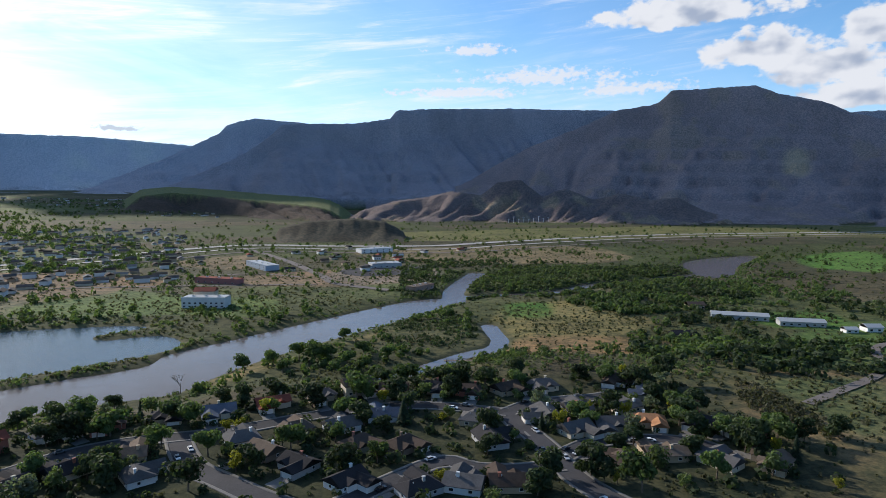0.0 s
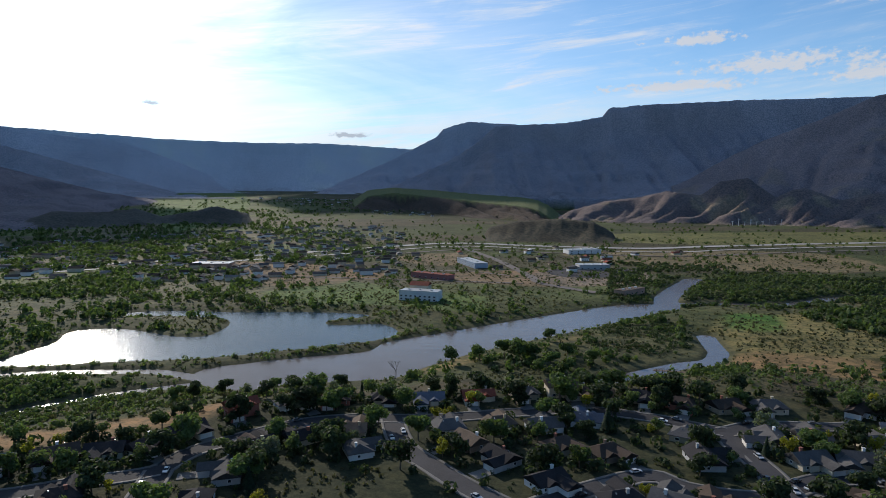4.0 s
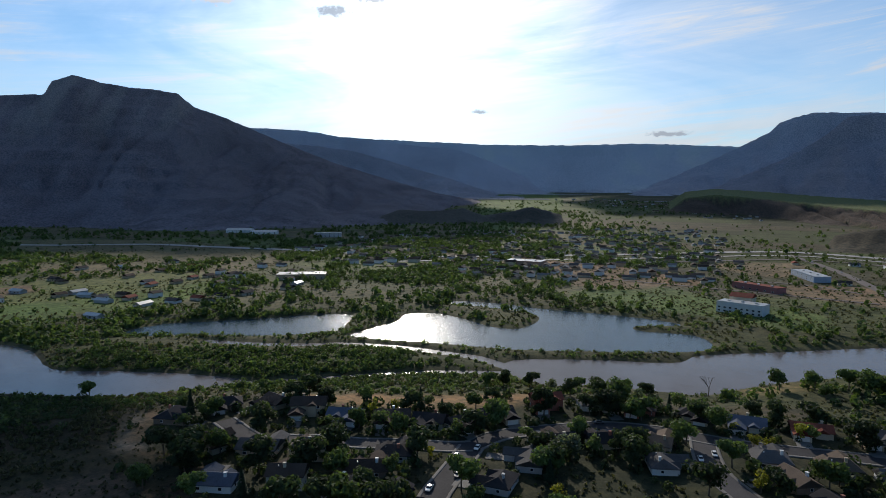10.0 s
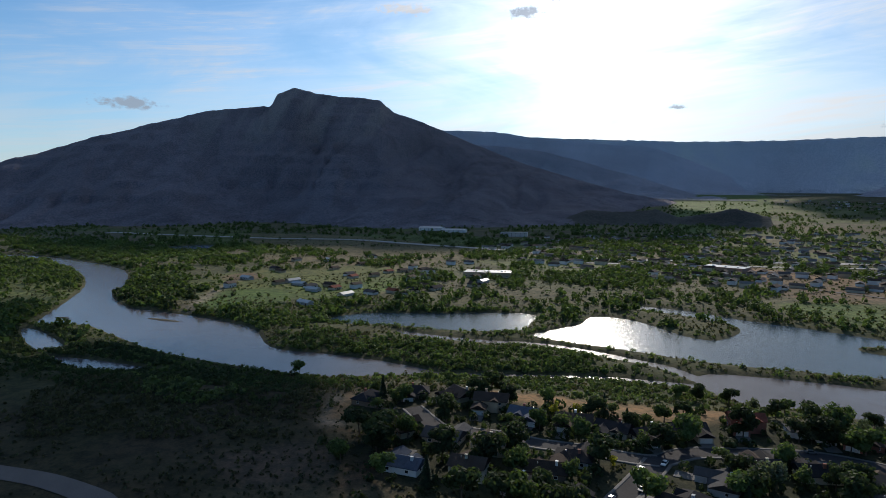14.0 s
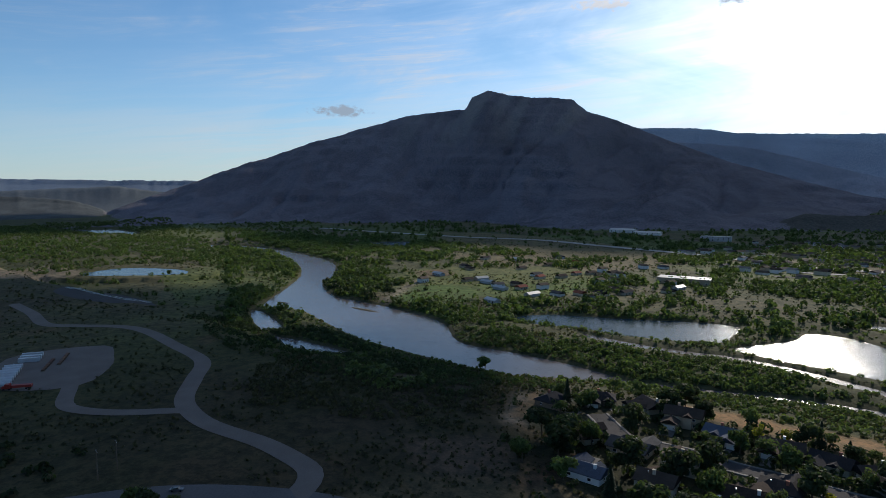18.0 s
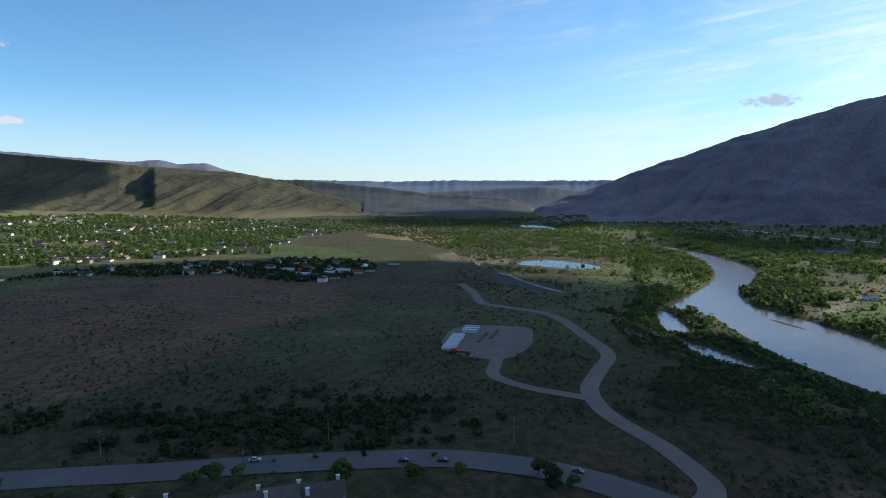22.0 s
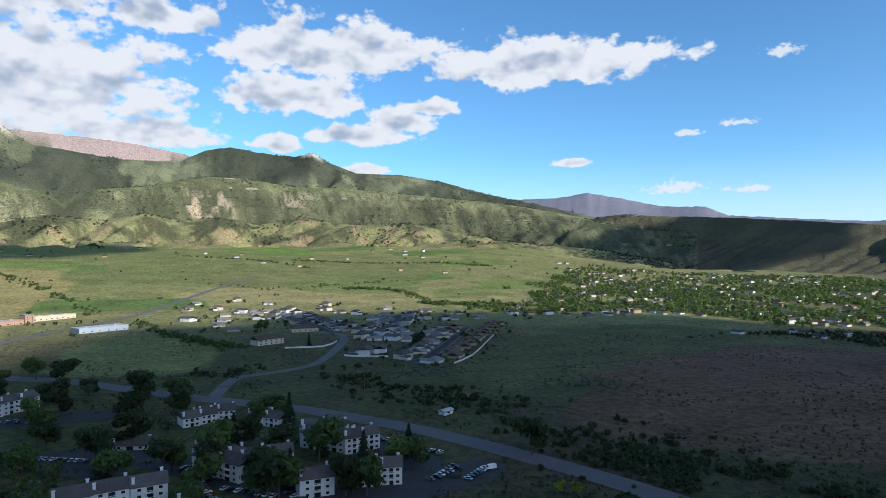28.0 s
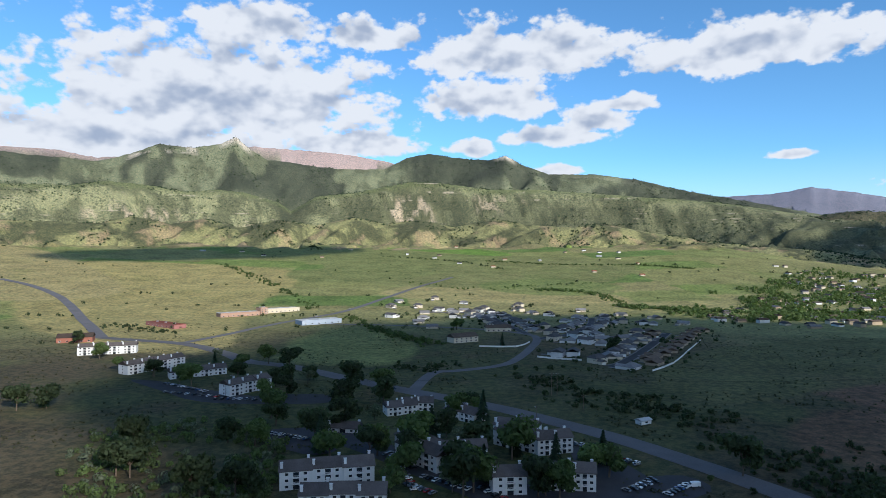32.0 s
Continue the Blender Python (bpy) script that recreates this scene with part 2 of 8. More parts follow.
def water_mat(name, col, rough, wave, strength):
    m = bpy.data.materials.new(name)
    m.use_nodes = True
    k = Nodes(m.node_tree)
    bsdf, out = k.add("ShaderNodeBsdfPrincipled"), k.add("ShaderNodeOutputMaterial")
    k.link(bsdf.outputs[0], out.inputs[0])
    place = k.add("ShaderNodeNewGeometry").outputs["Position"]
    n = k.noise(place, 0.03, 3.0)
    k.link(k.mix(n, (*[c * 0.75 for c in col], 1), (*[c * 1.25 for c in col], 1)), bsdf.inputs["Base Color"])
    bsdf.inputs["Roughness"].default_value = rough
    bsdf.inputs["IOR"].default_value = 1.33
    b = k.add("ShaderNodeBump")
    b.inputs["Strength"].default_value, b.inputs["Distance"].default_value = strength, 0.12
    h = k.math("ADD", k.noise(place, wave, 3.0, 0.6), k.math("MULTIPLY", k.noise(place, wave * 0.2, 2.0), 1.5))
    k.link(h, b.inputs["Height"])
    k.link(b.outputs[0], bsdf.inputs["Normal"])
    return m


RIVER = water_mat("river_water", (0.125, 0.108, 0.108), 0.15, 0.7, 0.6)
POND = water_mat("pond_water", (0.028, 0.060, 0.090), 0.16, 1.1, 1.0)
ASPHALT = material("asphalt", mottled((0.050, 0.048, 0.051), 0.5, 1.5, 0.08), 0.9, 0.2, bump=grain(8))
GRAVEL = material("gravel", mottled((0.165, 0.142, 0.128), 0.4, 2.5, 0.06), 0.95, 0.15, bump=grain(5))
WORN = material("worn_asphalt", mottled((0.135, 0.128, 0.130), 0.35, 1.2, 0.05), 0.9, 0.2, bump=grain(8))
CONCRETE = material("concrete", mottled((0.15, 0.142, 0.132), 0.3, 2.0, 0.2), 0.85, 0.3)


def foliage(name, col):
    def build(k, place):
        r = k.add("ShaderNodeNewGeometry").outputs["Random Per Island"]
        o = k.add("ShaderNodeObjectInfo").outputs["Random"]
        n = k.noise(place, 0.05, 3.0)
        f = k.math("ADD", k.math("ADD", k.math("MULTIPLY", r, 0.7), k.math("MULTIPLY", o, 0.5)), k.math("MULTIPLY", n, 0.9))
        g = k.math("MULTIPLY", f, 0.95)
        return k.mix(1.0, (*col, 1), k.xyz(g, k.math("MULTIPLY", f, 1.0), g), "MULTIPLY")
    m = material(name, build, 0.75, 0.25)
    k = Nodes(m.node_tree, False)
    bsdf = next(n for n in m.node_tree.nodes if n.type == "BSDF_PRINCIPLED")
    out = next(n for n in m.node_tree.nodes if n.type == "OUTPUT_MATERIAL")
    lucent = k.add("ShaderNodeBsdfTranslucent")
    col_link = bsdf.inputs["Base Color"].links[0].from_socket
    k.link(k.mix(1.0, col_link, (1.25, 1.35, 0.7, 1), "MULTIPLY"), lucent.inputs[0])
    mix = k.add("ShaderNodeMixShader")
    mix.inputs[0].default_value = 0.45
    k.link(bsdf.outputs[0], mix.inputs[1])
    k.link(lucent.outputs[0], mix.inputs[2])
    k.link(mix.outputs[0], out.inputs[0])
    return m


LEAF = foliage("cottonwood_leaves", (0.088, 0.122, 0.044))
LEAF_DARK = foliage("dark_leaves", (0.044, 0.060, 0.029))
LEAF_YELLOW = foliage("yellow_leaves", (0.24, 0.22, 0.03))
LEAF_SILVER = foliage("silver_leaves", (0.12, 0.135, 0.095))
CONIFER = foliage("spruce_needles", (0.032, 0.052, 0.030))
SAGE = foliage("sagebrush_leaves", (0.072, 0.068, 0.042))
WILLOW = foliage("willow_leaves", (0.096, 0.122, 0.050))
BARK = material("bark", mottled((0.12, 0.09, 0.065), 0.4, 3.0), 0.9)

# ---- the plan, in metres; the camera hovers over (0, 0) ----
WATER = -13.0
RNG = np.random.default_rng(7)
LATTICE = RNG.random((256, 256))


def vnoise(x, y, seed=0):
    """Smooth value noise in 0..1 on numpy arrays."""
    x, y = np.asarray(x, float) + seed * 17.3, np.asarray(y, float) + seed * 9.1
    i, j = np.floor(x).astype(int), np.floor(y).astype(int)
    u, v = x - i, y - j
    u, v = u * u * (3 - 2 * u), v * v * (3 - 2 * v)
    a, b = LATTICE[i % 256, j % 256], LATTICE[(i + 1) % 256, j % 256]
    c, d = LATTICE[i % 256, (j + 1) % 256], LATTICE[(i + 1) % 256, (j + 1) % 256]
    return (a * (1 - u) + b * u) * (1 - v) + (c * (1 - u) + d * u) * v


def fbm(x, y, octaves=4, seed=0, gain=0.5):
    s, amp, tot = 0.0, 1.0, 0.0
    for o in range(octaves):
        s = s + amp * vnoise(x * 2 ** o, y * 2 ** o, seed + o)
        tot += amp
        amp *= gain
    return s / tot


def step(a, b, x):
    t = np.clip((x - a) / (b - a), 0, 1)
    return t * t * (3 - 2 * t)


def curve(pts, closed=False, per=6):
    """A Catmull-Rom curve through the points."""
    p = [np.array(q, float) for q in pts]
    n = len(p)
    out = []
    for i in range(n if closed else n - 1):
        a = p[i - 1] if closed or i > 0 else 2 * p[0] - p[1]
        b, c = p[i], p[(i + 1) % n]
        d = p[(i + 2) % n] if closed or i + 2 < n else 2 * p[-1] - p[-2]
        for t in np.arange(per) / per:
            out.append(0.5 * (2 * b + (c - a) * t + (2 * a - 5 * b + 4 * c - d) * t * t + (3 * b - a - 3 * c + d) * t ** 3))
    if not closed:
        out.append(p[-1])
    return np.array(out)


def shore(x, y, poly):
    """Signed distance to a closed polygon, minus inside."""
    best = np.full(x.shape, 1e9)
    inside = np.zeros(x.shape, bool)
    for (ax, ay), (bx, by) in zip(poly, np.roll(poly, -1, axis=0)):
        dx, dy = bx - ax, by - ay
        t = np.clip(((x - ax) * dx + (y - ay) * dy) / (dx * dx + dy * dy + 1e-9), 0, 1)
        best = np.minimum(best, (x - ax - t * dx) ** 2 + (y - ay - t * dy) ** 2)
        if ay != by:
            inside ^= ((ay > y) != (by > y)) & (x < dx * (y - ay) / (by - ay) + ax)
    return np.where(inside, -1, 1) * np.sqrt(best)


def along(x, y, line):
    """Distance to an open line."""
    best = np.full(x.shape, 1e9)
    for (ax, ay), (bx, by) in zip(line[:-1], line[1:]):
        dx, dy = bx - ax, by - ay
        t = np.clip(((x - ax) * dx + (y - ay) * dy) / (dx * dx + dy * dy + 1e-9), 0, 1)
        best = np.minimum(best, (x - ax - t * dx) ** 2 + (y - ay - t * dy) ** 2)
    return np.sqrt(best)


# water bodies: banks of the river, ponds, backwaters
RIVER_EAST = curve([(19, 668), (-20, 663), (-54, 630), (-113, 552), (-161, 483), (-194, 436), (-198, 404), (-240, 370), (-278, 329),
                    (-262, 303), (-227, 300), (-207, 319), (-177, 337), (-152, 351), (-139, 388), (-115, 435), (-68, 507), (-31, 564), (10, 632)], True, 4)
RIVER_WEST = curve([(-1429, -270), (-1347, -160), (-1162, -56), (-1021, -11), (-854, -14), (-802, -24), (-712, -9), (-673, 16), (-620, 54),
                    (-550, 89), (-476, 90), (-439, 121), (-400, 153), (-361, 174), (-354, 168), (-365, 146), (-380, 109), (-413, 75), (-453, 44),
                    (-501, 12), (-571, -18), (-628, -42), (-647, -78), (-699, -78), (-781, -66), (-917, -57), (-1069, -80), (-1258, -150), (-1370, -271)], True, 4)
POND_EAST = curve([(-480, 457), (-437, 484), (-386, 494), (-332, 513), (-276, 527), (-249, 520), (-274, 489), (-264, 476), (-225, 492), (-197, 465),
                   (-207, 432), (-251, 388), (-296, 350), (-354, 319), (-412, 287), (-427, 312), (-436, 352), (-456, 380), (-443, 400), (-419, 405),
                   (-390, 402), (-360, 398), (-339, 410), (-355, 457), (-393, 467), (-469, 446)], True, 4)
POND_WEST = curve([(-558, 160), (-567, 195), (-534, 262), (-513, 313), (-488, 339), (-460, 316), (-438, 284), (-470, 230), (-495, 210), (-534, 163)], True, 4)
POND_SOUTH = curve([(-897, -344), (-961, -307), (-927, -224), (-875, -212), (-876, -310)], True, 4)
POND_FAR = curve([(-1404, 65), (-1447, 107), (-1427, 157), (-1301, 125), (-1304, 78)], True, 4)
REACH_NORTH = curve([(392, 1013), (351, 847), (395, 849), (467, 979), (562, 1104), (506, 1104)], True, 4)
REACH_SOUTH = curve([(-2078, -887), (-2007, -755), (-2034, -680), (-1883, -574), (-1762, -530), (-1789, -629), (-1983, -797)], True, 4)
BACKWATER_A = curve([(-632, -90), (-622, -75), (-556, -52), (-538, -56), (-551, -72)], True, 3)
BACKWATER_B = curve([(-517, -58), (-505, -39), (-460, 2), (-445, 2), (-467, -32)], True, 3)
CHANNELS = [  # narrow water: line, half width
    (curve([(-480, 196), (-438, 225), (-412, 251), (-393, 274), (-358, 295), (-325, 307), (-300, 315), (-265, 312)]), 5.5),
    (curve([(-33, 384), (-9, 407), (19, 439), (38, 455), (45, 480), (43, 500), (40, 532)]), 7.5),
    (curve([(12, 650), (14, 720), (34, 812), (48, 868)]), 13.0),
    (curve([(10, 668), (60, 690), (112, 695), (151, 732), (190, 770), (260, 800), (351, 860)]), 9.0),
    (curve([(-357, 170), (-330, 215), (-300, 262), (-262, 302)]), 4.0),
]
POOLS = [RIVER_EAST, RIVER_WEST, POND_EAST, POND_WEST, POND_FAR, REACH_NORTH, REACH_SOUTH, BACKWATER_A, BACKWATER_B]


def wet(x, y):
    """Distance to the nearest water's edge, minus in the water, for the lowland."""
    best = np.full(x.shape, 400.0)
    for p in POOLS:
        lo, hi = p.min(0) - 120, p.max(0) + 120
        m = (x > lo[0]) & (x < hi[0]) & (y > lo[1]) & (y < hi[1])
        if m.any():
            best[m] = np.minimum(best[m], shore(x[m], y[m], p))
    for line, half in CHANNELS:
        lo, hi = line.min(0) - 120, line.max(0) + 120
        m = (x > lo[0]) & (x < hi[0]) & (y > lo[1]) & (y < hi[1])
        if m.any():
            best[m] = np.minimum(best[m], along(x[m], y[m], line) - half)
    return best


# edge of the bench on which the houses and the meadow lie: bearing, distance
BENCH = np.array([(-180, 2500), (-60, 900), (-40, 560), (-20, 440), (0, 385), (15, 345), (25, 330), (38, 330), (50, 330), (60, 350), (75, 350), (90, 400),
                  (100, 520), (108, 680), (114, 900), (122, 1500), (140, 2500), (235, 2500)], float)


# crest lines of the ranges: bearing, degrees up
def sky_line(*pairs):
    return np.array(pairs, float)


BUTTE = sky_line((-120, 5), (-60, 6), (-42, 5.6), (-34.8, 5.2), (-32.4, 5.97), (-31.2, 6.67), (-27.8, 7.58), (-26.1, 8.29), (-24.9, 8.33), (-22.3, 8.3), (-19.7, 8.3),
                 (-18.8, 7.41), (-17.9, 7.12), (-15.4, 6.83), (-12.8, 5.68), (-7.95, 3.81), (-4.9, 2.23), (-2.4, 0.72), (1.2, -0.54), (5.3, -1.3), (9.4, -2.6), (12, -5))
ROAN = sky_line((-120, 4), (-60, 5), (-34.8, 5.9), (-32.4, 5.89), (-14.7, 6.8), (-5.8, 7.15), (1.3, 7.11), (4.2, 6.95), (4.75, 6.2), (7.3, 5.85), (9.3, 5.7), (14.1, 5.55),
                (15.6, 4.2), (17.5, 2.95), (18.9, 2.2), (21.2, 1.15), (23.4, 0.2), (25.6, -0.4), (29, -1.8))
ROAN_WEST = sky_line((10, 5.3), (13.2, 5.77), (14.1, 5.8), (16.5, 5.99), (18.3, 5.5), (18.8, 5.3), (19.5, 4.58), (21.6, 3.5), (23.8, 2.4), (25.9, 1.45), (27.6, 0.67), (29, 0.22), (31, -0.6), (34, -1.6))
BADLANDS = sky_line((-24.9, -2.5), (-22.3, -1.6), (-20.5, -0.6), (-18.2, -0.9), (-15.9, -0.3), (-13.5, -0.9), (-11, 0.1), (-9, -0.7), (-7, 0.9), (-4.9, 0.6), (-3.4, -0.6), (-0.8, -0.2),
                    (1.2, -0.7), (4.3, -1.1), (7.4, -2.0), (9.4, -3.2))
CANYON = sky_line((14, 1), (18, 3.2), (21.9, 3.54), (28.9, 3.97), (36.4, 3.95), (43, 4.08), (46.5, 4.27), (53, 4.55), (56.5, 4.73), (59.3, 5.24), (63.8, 5.38), (75, 5), (90, 1), (95, -2))
CANYON_SPUR = sky_line((33.5, -1.2), (35.7, -0.4), (37.7, 0.36), (40.8, 1.88), (43.3, 2.9), (44.9, 3.5), (47.9, 3.85), (51, 4.2), (53.5, 4.57), (56, 4.73), (58, 5.1), (60.9, 5.3), (63.7, 5.34), (72, 5), (80, 2))
CANYON_FOOT = sky_line((37, -1.4), (39.7, -0.66), (42.8, -0.05), (45.9, 0.97), (49, 1.88), (52, 2.78), (55, 3.55), (58, 3.9), (60.9, 4.16), (66, 4.2), (74, 2))
CALM = sky_line((34, -4), (38, -2.2), (41.4, -1.3), (46.6, -0.4), (51.3, 0.84), (56.3, 2.35), (60.9, 4.16), (63.7, 5.35), (66.3, 6.3), (68, 6.86), (69.3, 7.88), (73.2, 8.25),
                (75, 8.43), (76.7, 8.77), (78.2, 8.25), (78.7, 7.22), (84, 6.6), (88.6, 5.3), (93.7, 3.8), (96.6, 2.72), (98.1, 2.31), (103.4, 0.31), (106.2, -0.65), (112, -3))
CALM_FOOT = sky_line((36, -2.2), (38.7, -1.5), (40.9, -2.0), (43.1, -2.3), (44.9, -1.6), (47.7, -1.9), (50.7, -1.75), (52.6, -2.4), (54.6, -3.1), (58, -4.0))
DOWNRIVER = sky_line((92, 0.5), (101, 0.8), (110, 0.82), (117, 0.86), (122, 0.75), (130, 0.92), (136, 0.9), (150, 0.5))
LOW_HILLS = sky_line((109, -1.6), (111.2, -0.8), (113.8, -0.54), (118.4, -0.39), (122.5, 0.21), (126.5, 0.56), (129.5, 0.88), (132.9, 0.9), (142, 0.4))
MID_HILLS = sky_line((99, -1.2), (102.3, -0.41), (105.2, -0.06), (108.2, 0.33), (111.2, 0.18), (116.4, -0.08), (121.5, -0.45), (126, -1.2))
MESA = sky_line((112, -4), (122.5, -1.54), (125.6, -0.45), (130.8, 0.7), (135.2, 1.5), (136.9, 1.6), (145, 2.2), (153.5, 2.87), (160, 3.15), (162.6, 3.24), (165.7, 2.8), (168.8, 1.6), (172, 0.4), (178, -2))
BLUE_PEAKS = sky_line((130, 0.4), (136.3, 1.77), (137.8, 2.32), (139.8, 2.15), (141.3, 2.49), (143.7, 2.32), (148.4, 2.64), (153.7, 3.05), (155.4, 3.85), (157.5, 3.86), (159, 3.96),
                      (162.6, 4.77), (165.1, 5.26), (167.8, 4.83), (171.3, 4.77), (180, 4))
GREEN = sky_line((158, 1.5), (162, 2.4), (165.7, 3.38), (170.6, 4.5), (175, 5.5), (178.2, 6.4), (182, 7.0), (186, 7.1), (188.6, 8.1), (189.9, 8.8), (191.4, 8.4), (194.8, 8.7), (196.8, 9.05), (198.9, 8.64),
                 (200.9, 7.61), (205, 7.53), (207, 7.7), (211.4, 8.22), (212.8, 9.12), (213.9, 9.98), (215.2, 9.33), (217.4, 8.87), (220, 9.02), (222.1, 8.09), (224.6, 7.3),
                 (232, 7.6), (245, 7), (270, 5), (300, 4))
GREEN_RIM = sky_line((156, 1.6), (161, 2.3), (164.2, 2.66), (166.7, 3.3), (170.7, 4.1), (174.4, 4.6), (177.7, 4.91), (182.7, 5.4), (187.3, 5.81), (191.4, 5.83), (195.6, 6.4), (198.6, 6.5), (201.2, 6.0), (203.6, 5.45),
                     (207, 5.08), (209.2, 3.75), (210.3, 4.5), (213.1, 5.29), (215.3, 5.48), (217.8, 5.19), (221, 5.66), (223.7, 5.85), (226.5, 5.33), (235, 5.2), (250, 4.5), (290, 3))
GREEN_FOOT = sky_line((158, -1.0), (164, 0.2), (170.7, 0.77), (174.4, 1.38), (177.8, 1.91), (181.2, 2.64), (184.2, 2.36), (187.8, 2.58), (190.9, 3.11), (194.5, 2.38), (197.6, 3.09), (200.7, 2.66), (203.6, 3.24), (207, 2.5),
                      (210.3, 2.95), (213.5, 2.22), (216.5, 2.92), (219, 2.45), (221.8, 3.05), (224.4, 2.36), (230, 2.5), (250, 2), (280, 0))
PINK_RANGE = sky_line((190, 6), (198.9, 7.63), (200.4, 8.22), (204, 8.81), (207.5, 9.06), (212.4, 9.24), (219.2, 8.15), (224.6, 7.6), (227.3, 8.0), (228.7, 7.99), (232, 7.88), (245, 7), (270, 4))
TABLE = sky_line((8.2, -3.6), (9.4, -2.4), (10.2, -1.95), (11.4, -1.62), (15.3, -1.25), (19, -0.82), (23.5, -0.42), (25.6, -0.7), (26.9, -1.7), (28, -3))
KNOLL = sky_line((2.8, -5.5), (3.6, -3.9), (5.3, -2.93), (8.4, -2.69), (12.4, -2.94), (14.6, -3.5), (15.6, -5.0))
# name: crest line, base distance, crest distance, height of the foot, cliff share, gully depth, gully spacing, lean of the gullies, height of a rock bed
RANGES = [
    ("butte", BUTTE, 2300, 3500, -5, 0.20, 60, 520, 0.25, 60), ("roan", ROAN, 3300, 4150, 50, 0.30, 55, 480, -0.35, 70), ("roan_west", ROAN_WEST, 3900, 4480, 70, 0.25, 45, 420, -0.5, 70),
    ("badlands", BADLANDS, 2080, 2420, -8, 0.05, 56, 120, 0.5, 0), ("canyon", CANYON, 4330, 4790, 85, 0.22, 16, 500, 0.2, 0), ("canyon_spur", CANYON_SPUR, 3950, 4560, 80, 0.15, 26, 520, 0.5, 0),
    ("canyon_foot", CANYON_FOOT, 3450, 4150, 60, 0.06, 34, 420, 0.5, 0), ("calm", CALM, 2050, 3400, -5, 0.10, 42, 430, 0.35, 55), ("calm_foot", CALM_FOOT, 1950, 2180, -8, 0.03, 22, 170, 0.3, 0),
    ("downriver", DOWNRIVER, 4000, 4780, -8, 0.2, 4, 700, 0.3, 0), ("low_hills", LOW_HILLS, 2900, 3500, -8, 0.25, 9, 320, 0.3, 0), ("mid_hills", MID_HILLS, 3600, 4100, -8, 0.05, 5, 400, 0.3, 0),
    ("mesa", MESA, 2650, 3750, 22, 0.20, 34, 250, 0.75, 0), ("blue", BLUE_PEAKS, 4450, 4800, 120, 0.1, 8, 500, 0.3, 0),
    ("green", GREEN, 3750, 4600, 220, 0.08, 40, 380, 0.6, 0), ("green_rim", GREEN_RIM, 2980, 3700, 60, 0.10, 40, 240, -0.5, 46), ("green_foot", GREEN_FOOT, 2430, 2980, 40, 0.0, 34, 150, 0.9, 0),
    ("pink", PINK_RANGE, 4600, 4840, 400, 0.3, 8, 260, 0.2, 0), ("table", TABLE, 1960, 2140, -8, 0.12, 62, 78, -0.7, 0), ("knoll", KNOLL, 1330, 1450, -8, 0.05, 12, 90, 0.2, 0),
]


